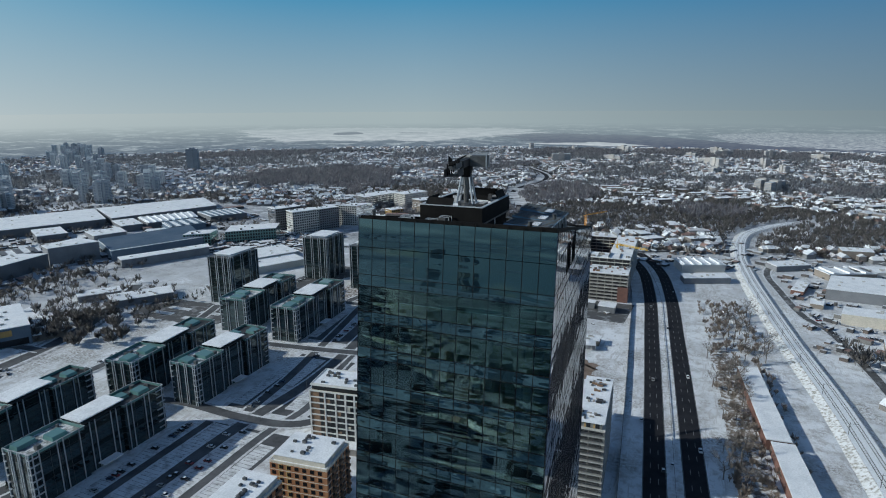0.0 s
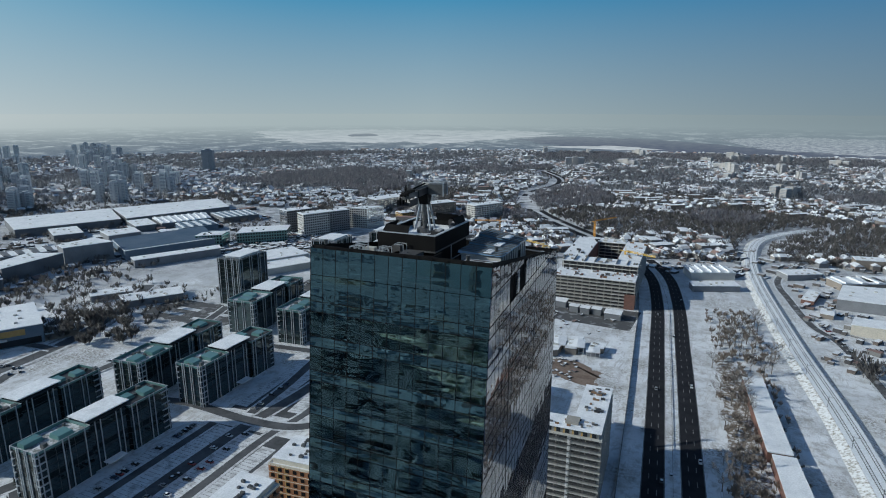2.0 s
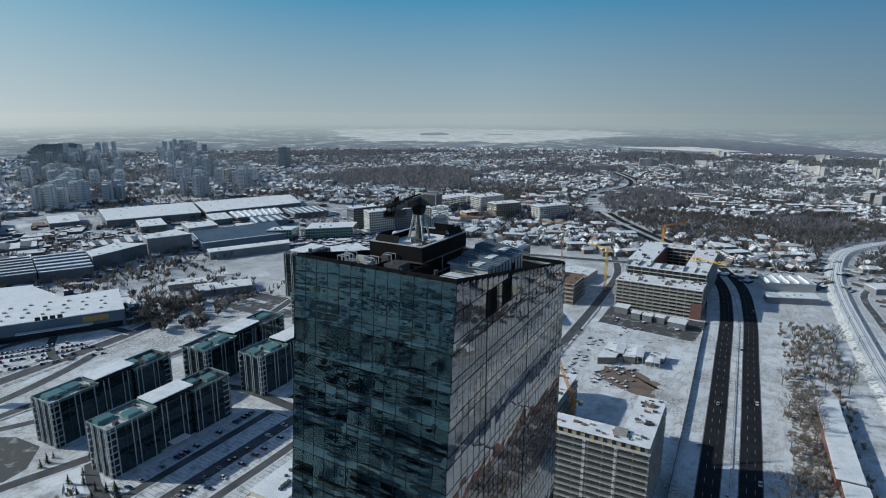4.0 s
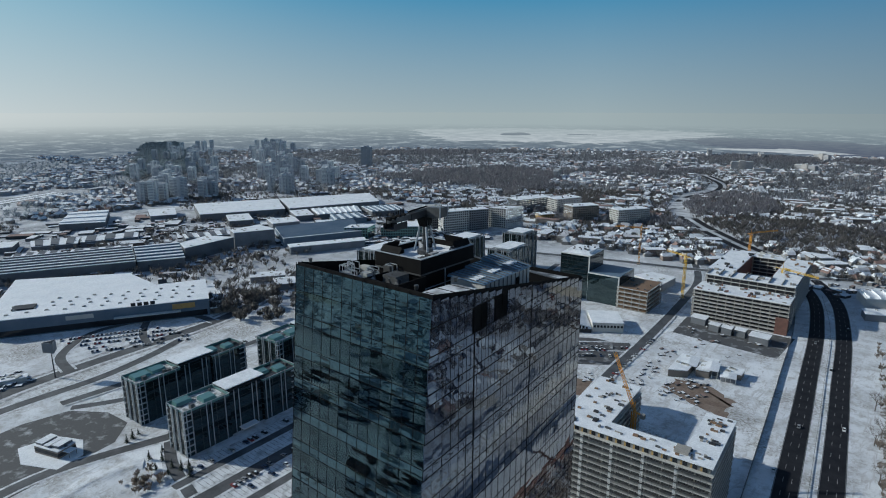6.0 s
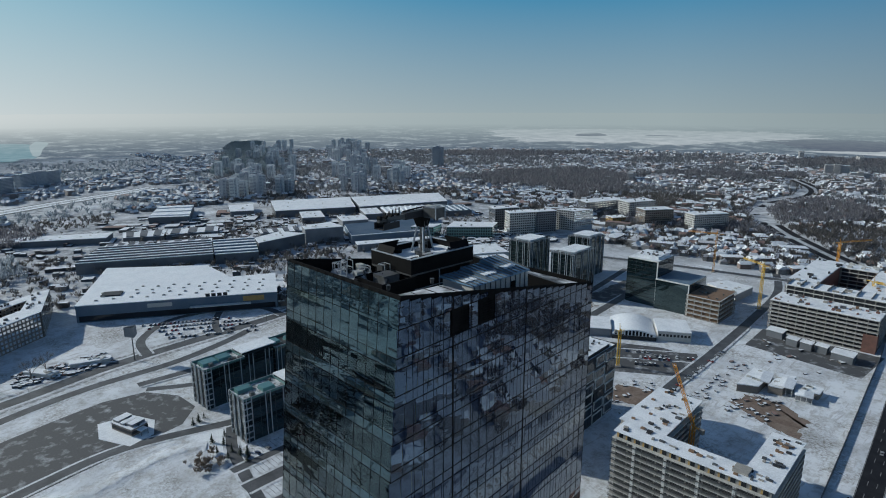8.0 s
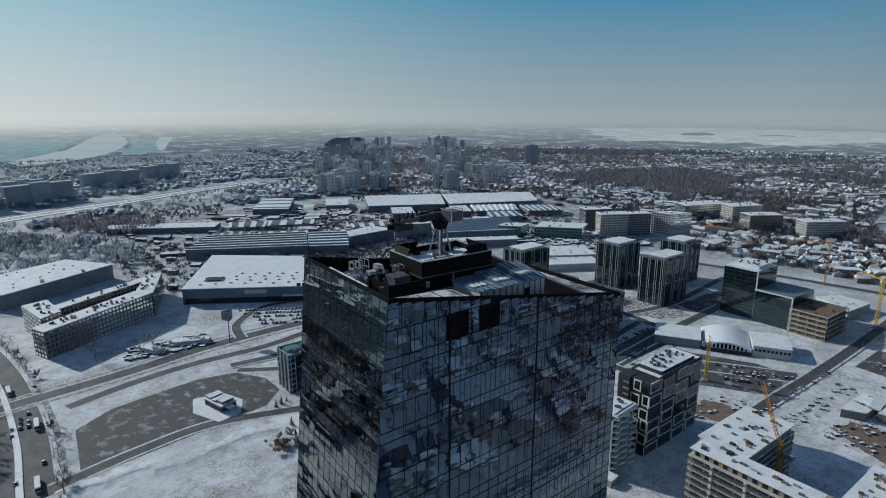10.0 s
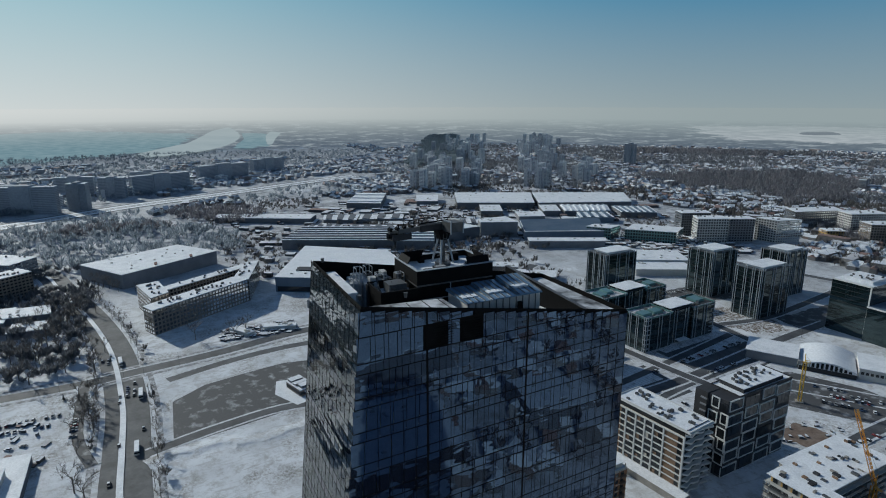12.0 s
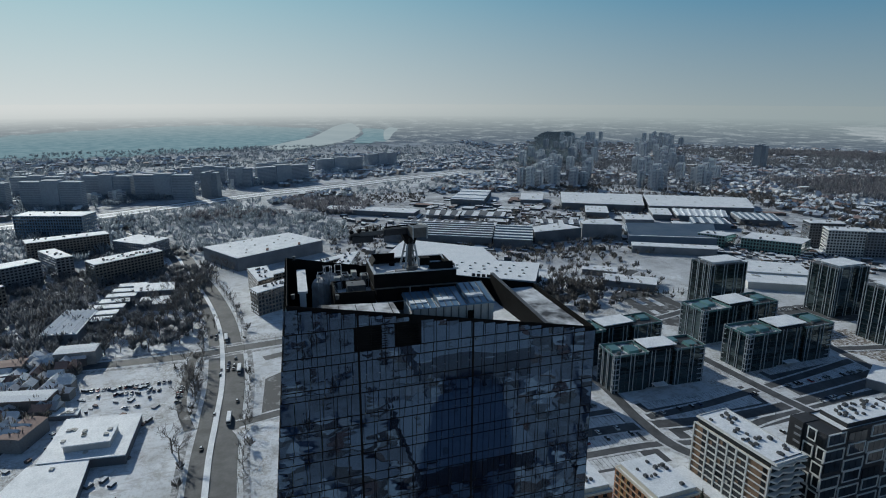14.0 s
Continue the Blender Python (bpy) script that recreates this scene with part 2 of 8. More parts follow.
# ---- building blocks ----
class Shape:
    """A mesh in the making."""

    def __init__(self):
        self.v, self.f = [], []

    def add(self, v, f, m=None):
        n = len(self.v)
        self.v += [tuple(m @ Vector(p)) for p in v] if m else [tuple(p) for p in v]
        self.f += [tuple(i + n for i in q) for q in f]
        return self

    def box(self, x0, x1, y0, y1, z0, z1, m=None):
        v = [(x0, y0, z0), (x1, y0, z0), (x1, y1, z0), (x0, y1, z0), (x0, y0, z1), (x1, y0, z1), (x1, y1, z1), (x0, y1, z1)]
        return self.add(v, [(3, 2, 1, 0), (4, 5, 6, 7), (0, 1, 5, 4), (1, 2, 6, 5), (2, 3, 7, 6), (3, 0, 4, 7)], m)

    def prism(self, poly, z0, z1, m=None):
        n = len(poly)
        v = [(*p[:2], z0) for p in poly] + [(*p[:2], z1) for p in poly]
        f = [tuple(range(n - 1, -1, -1)), tuple(range(n, 2 * n))] + [(i, (i + 1) % n, n + (i + 1) % n, n + i) for i in range(n)]
        return self.add(v, f, m)

    def loft(self, low, high):
        """A solid between two rings of the same number of corners."""
        n = len(low)
        f = [tuple(range(n - 1, -1, -1)), tuple(range(n, 2 * n))] + [(i, (i + 1) % n, n + (i + 1) % n, n + i) for i in range(n)]
        return self.add(list(low) + list(high), f)

    def tube(self, a, b, r0, r1=None, n=6):
        a, b = Vector(a), Vector(b)
        r1 = r0 if r1 is None else r1
        q = (b - a).to_track_quat("Z", "Y").to_matrix()
        ring = [Vector((math.cos(2 * math.pi * i / n), math.sin(2 * math.pi * i / n), 0)) for i in range(n)]
        return self.loft([a + q @ p * r0 for p in ring], [b + q @ p * r1 for p in ring])

    def gable(self, x0, x1, y0, y1, z0, z1, m=None):
        """A pitched roof with its ridge along y."""
        c = (x0 + x1) / 2
        v = [(x0, y0, z0), (x1, y0, z0), (c, y0, z1), (x0, y1, z0), (x1, y1, z0), (c, y1, z1)]
        return self.add(v, [(0, 1, 2), (5, 4, 3), (1, 4, 5, 2), (0, 2, 5, 3), (0, 3, 4, 1)], m)

    def mesh(self, name, material):
        me = bpy.data.meshes.new(name)
        me.from_pydata(self.v, [], self.f)
        me.materials.append(material)
        me.update()
        return me


def part(name, shape, material, parent=None, label=""):
    ob = new(name, shape.mesh(name, material) if isinstance(shape, Shape) else shape)
    ob.parent = parent
    return tagged(ob, label)


def thing(name, label, category, m=None, group="", kind=""):
    ob = new(name)
    ob.empty_display_size = 0.5
    if m:
        ob.matrix_world = m
    return tagged(ob, label, category, group, kind)


def whole(name, shape, material, label, category, group="", kind="", m=None):
    ob = new(name, shape.mesh(name, material) if isinstance(shape, Shape) else shape)
    if m:
        ob.matrix_world = m
    return tagged(ob, label, category, group, kind)


def ribbon(points, left, right, z):
    """A strip along points, from left to right of its middle line, as a Shape."""
    s, pts = Shape(), [Vector(p).to_2d() for p in points]
    fine = []
    for i in range(len(pts) - 1):
        p0, p1, p2, p3 = pts[max(i - 1, 0)], pts[i], pts[i + 1], pts[min(i + 2, len(pts) - 1)]
        for k in range(6):
            t = k / 6
            fine.append(0.5 * ((2 * p1) + (p2 - p0) * t + (2 * p0 - 5 * p1 + 4 * p2 - p3) * t * t + (3 * p1 - p0 - 3 * p2 + p3) * t ** 3))
    fine.append(pts[-1])
    row = []
    for i, p in enumerate(fine):
        d = (fine[min(i + 1, len(fine) - 1)] - fine[max(i - 1, 0)]).normalized()
        n = Vector((-d.y, d.x))
        row.append((p + n * left, p - n * right))
    v = [(*q, z) for pair in row for q in pair]
    f = [(2 * i, 2 * i + 1, 2 * i + 3, 2 * i + 2) for i in range(len(row) - 1)]
    s.add(v, f)
    return s, fine


# ---- ground, distance, roads ----
EYE, NEAR, EDGE = 178.0, 2500.0, 4850.0


def far_place(d):
    """Land past NEAR is drawn together and raised, so that it keeps its angle below the horizon."""
    if d <= NEAR:
        return d, 0.0
    r = NEAR + (EDGE - NEAR) * (1 - math.exp(-(d - NEAR) / 2350))
    return r, EYE * (1 - r / d)


def land(x, y):
    d = math.hypot(x, y)
    r, z = far_place(d)
    return x * r / max(d, 1e-6), y * r / max(d, 1e-6), z


def ring_sheet(radii, n=180):
    s = Shape()
    v = []
    for d in radii:
        r, z = far_place(d)
        v += [(r * math.cos(2 * math.pi * i / n), r * math.sin(2 * math.pi * i / n), z) for i in range(n)]
    f = [(k * n + i, k * n + (i + 1) % n, (k + 1) * n + (i + 1) % n, (k + 1) * n + i) for k in range(len(radii) - 1) for i in range(n)]
    return s.add(v, f)


def ground_material():
    m, t, p = nodes_of("snowy_ground")
    white = mix_of(t, ramp_of(t, noise_of(t, 0.03, 5, coord="World"), 0.4, 0.75), (0.69, 0.71, 0.74), (0.43, 0.445, 0.47))
    trod = ramp_of(t, noise_of(t, 0.12, 8, 0.78, coord="World"), 0.50, 0.68)
    white = mix_of(t, trod, white, (0.33, 0.32, 0.31))
    # wheel and foot tracks in two directions
    for turn, lo in ((0.6, 0.6), (2.1, 0.61), (1.4, 0.63)):
        mp = t.nodes.new("ShaderNodeMapping")
        mp.inputs["Rotation"].default_value = (0, 0, turn)
        mp.inputs["Scale"].default_value = (0.16, 0.03, 0.1)
        t.links.new(t.nodes.new("ShaderNodeNewGeometry").outputs["Position"], mp.inputs[0])
        tex = t.nodes.new("ShaderNodeTexNoise")
        tex.inputs["Scale"].default_value, tex.inputs["Detail"].default_value, tex.inputs["Distortion"].default_value = 1.0, 6, 2.2
        t.links.new(mp.outputs[0], tex.inputs["Vector"])
        white = mix_of(t, ramp_of(t, tex.outputs["Fac"], lo, lo + 0.07), white, (0.48, 0.48, 0.49))
    grass = ramp_of(t, noise_of(t, 0.022, 6, 0.7, coord="World"), 0.48, 0.62)
    tuft = ramp_of(t, noise_of(t, 0.6, 5, 0.7, coord="World"), 0.42, 0.6)
    white = mix_of(t, mix_of(t, 1.0, grass, tuft, "MULTIPLY"), white, (0.22, 0.205, 0.185))
    scrub = ramp_of(t, noise_of(t, 0.0075, 8, 0.72, coord="World"), 0.40, 0.49)
    far = t.nodes.new("ShaderNodeVectorMath")
    far.operation = "LENGTH"
    geo = t.nodes.new("ShaderNodeNewGeometry")
    t.links.new(geo.outputs["Position"], far.inputs[0])
    reach = t.nodes.new("ShaderNodeMapRange")
    reach.inputs["From Min"].default_value, reach.inputs["From Max"].default_value = 480, 760
    t.links.new(far.outputs["Value"], reach.inputs[0])
    both = mix_of(t, 1.0, scrub, reach.outputs[0], "MULTIPLY")
    # far soil greyed and blued: haze over distant ground put into its tone
    soil = mix_of(t, ramp_of(t, noise_of(t, 0.06, 7, 0.75, coord="World"), 0.42, 0.58), (0.17, 0.175, 0.19), (0.50, 0.52, 0.55))
    t.links.new(mix_of(t, both, white, soil), p.inputs["Base Color"])
    p.inputs["Roughness"].default_value = 0.8
    bump_of(t, p, noise_of(t, 0.22, 7, 0.7, coord="World"), 0.8, 1.1)
    return m


def thicken(t, reach):
    """Haze grows faster the farther one looks."""
    n = t.nodes.new("ShaderNodeMath")
    n.operation = "POWER"
    n.inputs[1].default_value = 1.25
    t.links.new(reach, n.inputs[0])
    return n.outputs[0]


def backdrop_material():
    """Fields and woods out to the horizon, with winter haze painted into their glow."""
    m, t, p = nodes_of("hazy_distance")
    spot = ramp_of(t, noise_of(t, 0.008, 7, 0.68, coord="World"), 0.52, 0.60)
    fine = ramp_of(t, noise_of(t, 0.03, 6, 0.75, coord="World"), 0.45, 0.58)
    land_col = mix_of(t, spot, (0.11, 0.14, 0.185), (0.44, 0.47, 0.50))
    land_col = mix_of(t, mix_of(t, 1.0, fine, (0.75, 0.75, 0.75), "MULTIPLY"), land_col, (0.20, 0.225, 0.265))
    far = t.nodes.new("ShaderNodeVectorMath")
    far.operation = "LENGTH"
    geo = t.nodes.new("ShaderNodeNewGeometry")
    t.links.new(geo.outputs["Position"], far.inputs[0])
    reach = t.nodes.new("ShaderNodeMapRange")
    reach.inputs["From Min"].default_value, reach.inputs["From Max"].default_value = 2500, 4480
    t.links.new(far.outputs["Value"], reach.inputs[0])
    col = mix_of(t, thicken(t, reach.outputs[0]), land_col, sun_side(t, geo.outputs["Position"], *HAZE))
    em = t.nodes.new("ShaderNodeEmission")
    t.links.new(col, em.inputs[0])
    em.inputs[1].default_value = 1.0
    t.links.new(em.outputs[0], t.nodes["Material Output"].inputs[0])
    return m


ground_mat, haze_mat = ground_material(), backdrop_material()
whole("ground", ring_sheet([0.5, 60, 150, 300, 500, 800, 1200, 1700, NEAR]), ground_mat,
      "flat snow-covered city ground with bare scrub and trodden patches", "ground", kind="structure")
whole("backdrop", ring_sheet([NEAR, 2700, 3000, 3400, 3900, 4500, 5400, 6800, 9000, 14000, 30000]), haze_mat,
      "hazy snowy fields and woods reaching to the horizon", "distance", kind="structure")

HWY = [(58, -420), (44, -200), (30, 0), (16.5, 206), (10.5, 296), (3.5, 392), (-6, 511), (-24, 612), (-70, 712), (-142, 800), (-228, 915), (-300, 1050),
       (-326, 1200), (-306, 1344), (-330, 1480), (-420, 1650)]


def shifted(points, d):
    out = []
    for i, p in enumerate(points):
        a, b = Vector(points[max(i - 1, 0)]), Vector(points[min(i + 1, len(points) - 1)])
        t = (b - a).normalized()
        out.append((p[0] - t.y * d, p[1] + t.x * d))
    return out


def road(name, points, width, material, label, z=0.06, kind_name="road"):
    s, fine = ribbon(points, width / 2, width / 2, z)
    ob = whole(name, s, material, label, kind_name, kind="structure")
    return ob, fine


def along(fine, step, start=0.0):
    """Places and headings every step metres along a fine line."""
    out, left = [], start
    for a, b in zip(fine, fine[1:]):
        d = (b - a).length
        while left < d:
            out.append((a + (b - a) * (left / d), math.atan2(b.y - a.y, b.x - a.x)))
            left += step
        left -= d
    return out


def dashes(fine, offset, long, gap, width, z, lo=-150, hi=700):
    s = Shape()
    for p, h in along(fine, long + gap):
        if lo < p.y < hi:
            s.box(0, long, offset - width / 2, offset + width / 2, z - 0.02, z, Matrix.Translation((p.x, p.y, 0)) @ Matrix.Rotation(h, 4, "Z"))
    return s


# the highway: two dark carriageways, a snowy median and shoulders
for side, pts in (("highway_northbound", shifted(HWY, 0)), ("highway_southbound", shifted(HWY, -18.6))):
    ob, fine = road("road_" + side, pts, 11.2, asphalt, "dark cleared highway carriageway with dashed lane lines")
    for off in (-1.9, 1.9):
        part("lane_dashes", dashes(fine, off, 4.5, 8.5, 0.22, 0.09), line_paint, ob)
    for off in (-5.3, 5.3):
        s, _ = ribbon(shifted(pts, off), 0.1, 0.1, 0.085)
        part("edge_line", s, line_paint, ob)
s, fine = ribbon(shifted(HWY[:8], -9.3), 0.12, 0.12, 0.9)
rail_s = Shape()
for a, b in zip(fine, fine[1:]):
    h = math.atan2(b.y - a.y, b.x - a.x)
    rail_s.box(0, (b - a).length + 0.05, -0.08, 0.08, 0.5, 0.85, Matrix.Translation((a.x, a.y, 0)) @ Matrix.Rotation(h, 4, "Z"))
for p, h in along(fine, 6):
    rail_s.box(-0.06, 0.06, -0.06, 0.06, 0, 0.6, Matrix.Translation((p.x, p.y, 0)))
whole("crash_barrier", rail_s, grey_metal, "low grey steel crash barrier in the snowy highway median", "barrier")
s, fine = ribbon(shifted(HWY[:8], 16.5), 0.1, 0.1, 0)
wall_s = Shape()
for a, b in zip(fine, fine[1:]):
    h = math.atan2(b.y - a.y, b.x - a.x)
    wall_s.box(0, (b - a).length + 0.05, -0.12, 0.12, 0, 2.2, Matrix.Translation((a.x, a.y, 0)) @ Matrix.Rotation(h, 4, "Z"))
whole("noise_fence", wall_s, grey_metal, "low grey sheet fence along the snowy highway verge", "fence")

STREETS = [
    ("avenue", [(-60, -45), (-140, -55), (-221, -61), (-272, -62), (-330, -64), (-421, -75), (-512, -97), (-615, -130), (-680, -150), (-760, -190), (-900, -290)], 24, wet_asphalt, "wide grey salted avenue curving between bare trees"),
    ("cross_street", [(-368, -320), (-369, -116), (-376, -60), (-386, -3), (-400, 50), (-407, 108), (-411, 166), (-420, 220), (-448, 283), (-490, 350)], 11, wet_asphalt, "grey salted street past the snowy shop forecourt"),
    ("boulevard_lane", [(-352, -40), (-366, 0), (-374, 40), (-376, 90), (-386, 130), (-398, 160)], 8, wet_asphalt, "second lane of the grey salted street"),
    ("store_exit", [(-411, 140), (-440, 150), (-470, 170)], 6, wet_asphalt, "grey exit lane of the store car park"),
    ("office_path", [(-345, 62), (-330, 90), (-322, 130), (-326, 160)], 6, wet_asphalt, "grey lane beside the glass office blocks"),
    ("front_street", [(-266, 84), (-240, 72), (-214, 66), (-180, 60)], 6, wet_asphalt, "grey lane before the office blocks"),
    ("lot_street", [(-262, -52), (-274, -12), (-280, 30), (-266, 84), (-262, 110)], 7, wet_asphalt, "narrow grey street along the car park"),
    ("parking_street", [(-182, 62), (-183, 120), (-184, 168), (-180, 205), (-192, 260), (-200, 330), (-206, 400)], 5, wet_asphalt, "narrow grey lane through snowy parking rows"),
    ("parking_lane", [(-219, 62), (-220.5, 115), (-222, 168)], 5, wet_asphalt, "narrow grey lane through snowy parking rows"),
    ("office_street", [(-200.5, 60), (-202, 110), (-203, 167), (-198, 234), (-204, 300), (-216, 380), (-226, 470)], 8, wet_asphalt, "grey street between parking rows of the office park"),
    ("parking_lane", [(-210, 185), (-214, 225), (-220, 258), (-232, 320), (-243, 372)], 6, wet_asphalt, "narrow grey lane through snowy parking rows"),
    ("forecourt_lane", [(-404, 82), (-440, 90), (-470, 130), (-452, 190), (-414, 200)], 7, wet_asphalt, "grey lane round the store car park"),
    ("site_lane", [(-180, 322), (-150, 345), (-112, 372)], 16, lot_asphalt, "trodden car park before the arched hall"),
    ("rail_street", [(147, 330), (143, 384), (133, 457), (119, 493), (110, 560), (106, 640), (140, 730)], 6, lot_asphalt, "snowy yard street beside the railway"),
    ("lane_west", [(-262, -78), (-300, -88), (-368, -90)], 6, lot_asphalt, "snowy lane beside the avenue"),
    ("showroom_yard", [(-225, -180), (-275, -176), (-330, -172)], 12, lot_asphalt, "trodden showroom yard between parked cars"),
    ("block_street", [(-288, 170), (-255, 179), (-205, 178), (-172, 185), (-150, 215)], 7, wet_asphalt, "grey side street between glass office blocks"),
    ("tower_street", [(-420, 384), (-360, 392), (-300, 384), (-240, 378), (-190, 372)], 7, wet_asphalt, "grey street before the glass office towers"),
    ("tower_street", [(-262, 384), (-256, 430), (-262, 480), (-276, 560)], 7, wet_asphalt, "grey street between glass office towers"),
    ("block_street", [(-300, 268), (-255, 274), (-213, 280), (-170, 288)], 7, wet_asphalt, "grey side street between glass office blocks"),
    ("office_lane", [(-355, 60), (-352, 120), (-348, 200), (-352, 280), (-366, 330)], 7, wet_asphalt, "grey lane behind the glass office blocks"),
    ("site_street", [(-100, 255), (-103, 285), (-106, 321), (-108, 379), (-115, 494), (-126, 593), (-160, 690)], 7.5, wet_asphalt, "grey street past the construction site"),
    ("overpass_street", [(-420, 560), (-250, 612), (-130, 640), (-49, 671), (79, 727), (242, 761), (600, 800)], 10, wet_asphalt, "grey street crossing over the highway"),
    ("boulevard", [(-840, -540), (-907, -426), (-980, -300), (-1060, -190), (-1142, -75), (-1222, 87), (-1300, 225), (-1400, 420)], 52, wet_asphalt, "broad snowy boulevard far off with wide white verges"),
    ("block_avenue", [(-1010, 520), (-1240, 700), (-1560, 930), (-2100, 1300)], 22, lot_asphalt, "straight pale avenue between far apartment blocks"),
]
made = {}
for k, (name, pts, w, mt, label) in enumerate(STREETS):
    n = "road_" + name
    lift = 0.06 + 0.018 * k
    ob, fine = road(n, pts, w, mt, label, lift)
    made[name] = fine
    if w >= 20 and name == "avenue":
        s, _ = ribbon(shifted(pts, 2.5), 1.6, 1.6, 0.56)
        part("median_strip", s, snow, ob, "snowy strip between the lanes")
    if name in ("avenue", "cross_street"):
        for side in (-1, 1):
            s, _ = ribbon(shifted(pts, side * (w / 2 + 4.6)), 1.7, 1.7, lift - 0.01)
            part("pavement", s, trodden_path, ob, "trodden grey pavement with snow")
    if name == "boulevard":
        for o in (-13, 13):
            s, _ = ribbon(shifted(pts, o), 6.5, 6.5, lift + 0.05)
            part("verge", s, clean_snow, ob, "white snowy verge")
        s, _ = ribbon(shifted(pts, 0), 2.5, 2.5, lift + 0.05)
        part("median_strip", s, clean_snow, ob, "snowy strip between the lanes")
    if w < 20:
        for side in (-1, 1):
            s, _ = ribbon(shifted(pts, side * (w / 2 + 0.9)), 0.8, 0.8, lift - 0.008)
            part("kerb", s, bay_snow, ob, "snow-covered kerb strip")


def slab(name, poly, z0, z1, material, label, category, kind="structure"):
    return whole(name, Shape().prism(poly, z0, z1), material, label, category, kind=kind)


def ragged(poly, reach, step=2.5):
    """The outline with an uneven edge."""
    out = []
    for a, b in zip(poly, poly[1:] + poly[:1]):
        a, b = Vector(a), Vector(b)
        n = max(1, int((b - a).length / step))
        for k in range(n):
            q = a.lerp(b, k / n)
            out.append((q.x + reach * noise.noise((q.x / 5, q.y / 5, 1.7)), q.y + reach * noise.noise((q.x / 5, q.y / 5, 8.1))))
    return out


slab("parking_lot_west", [(-262, -39), (-318, -38), (-334, -18), (-341, 10), (-346, 36), (-342, 60), (-322, 74), (-300, 76), (-284, 62), (-276, 26)], 0, 0.022, lot_asphalt, "wide dark asphalt parking lot with snow remnants", "car park")
slab("pavement_restaurant", [(-318, 26), (-300, 22), (-280, 32), (-284, 46), (-300, 52), (-316, 44)], 0, 0.20, snow, "snowy island round the small restaurant", "pavement")
slab("parking_lot_hall", [(-186, 318), (-150, 304), (-112, 330), (-110, 372), (-140, 372), (-178, 352)], 0, 0.027, lot_asphalt, "dark trodden car park before the arched hall", "car park")
slab("site_yard", [(-98, 424), (-20, 418), (-16, 470), (-100, 470)], 0, 0.032, lot_asphalt, "dark trodden yard before the concrete shell", "ground")
slab("verge_earth", ragged([(47, 384), (57, 389), (61, 354), (66, 303), (67, 254), (70, 223), (73, 150), (56, 150), (53.5, 216), (51, 258), (48, 315)], 4), 0, 0.024, scrub_earth, "brown scrubby verge with thin snow beside the brick sheds", "ground")
slab("parking_lot_office", [(-224, 62), (-168, 62), (-168, 172), (-226, 168)], 0, 0.016, wet_asphalt, "dark salted asphalt between snowy parking bays", "car park")
slab("parking_lot_north", [(-226, 186), (-178, 190), (-186, 268), (-230, 268)], 0, 0.019, wet_asphalt, "dark salted asphalt between snowy parking bays", "car park")
slab("parking_lot_far", [(-244, 294), (-186, 296), (-196, 378), (-250, 376)], 0, 0.019, wet_asphalt, "dark salted asphalt between snowy parking bays", "car park")
slab("lawn_brown", ragged([(-300, 392), (-262, 384), (-236, 396), (-228, 424), (-250, 438), (-290, 428)], 5), 0, 0.030, scrub_earth, "brown winter lawn with thin snow between office towers", "ground")
slab("parking_lot_towers", ragged([(-352, 380), (-318, 384), (-312, 428), (-300, 470), (-316, 492), (-350, 488)], 3), 0, 0.026, lot_asphalt, "dark forecourt with snow remnants between office towers", "car park")
slab("parking_lot_bank", ragged([(-252, 440), (-224, 436), (-224, 500), (-160, 500), (-160, 532), (-254, 530)], 3), 0, 0.028, lot_asphalt, "dark trodden car park behind the black office tower", "car park")
slab("parking_lot_row", ragged([(-425, 282), (-338, 284), (-330, 300), (-372, 332), (-430, 328)], 3), 0, 0.021, lot_asphalt, "dark looped parking lanes with snowy islands", "car park")
for x, y, l in ((-408, 296, 22), (-404, 310, 24), (-372, 294, 20), (-368, 310, 22)):
    s, _ = ribbon([(x, y), (x + l / 2, y + 0.4), (x + l, y + 1)], 3.0, 3.0, 0.2)
    whole("pavement_island", s, bay_snow, "snowy parking island", "pavement", kind="structure")
slab("site_pit", ragged([(-128, 268), (-104, 276), (-108, 300), (-132, 292)], 3), 0, 0.037, earth, "bare brown pit beside the site street", "ground")
slab("pavement_office", [(-268, 60), (-236, 62), (-236, 79), (-266, 78)], 0, 0.042, snow, "snowy forecourt of the office blocks", "pavement")
slab("courtyard_yard", ragged([(-50, 192), (-22, 193), (-22, 226), (-50, 228)], 2), 0, 0.047, earth, "muddy courtyard of the unfinished building", "ground")
slab("construction_yard", ragged([(-70, 319), (-48, 308), (-27, 302), (-30, 330), (-48, 341), (-65, 338)], 5), 0, 0.052, earth, "patch of bare brown earth on the snowy building site", "ground")
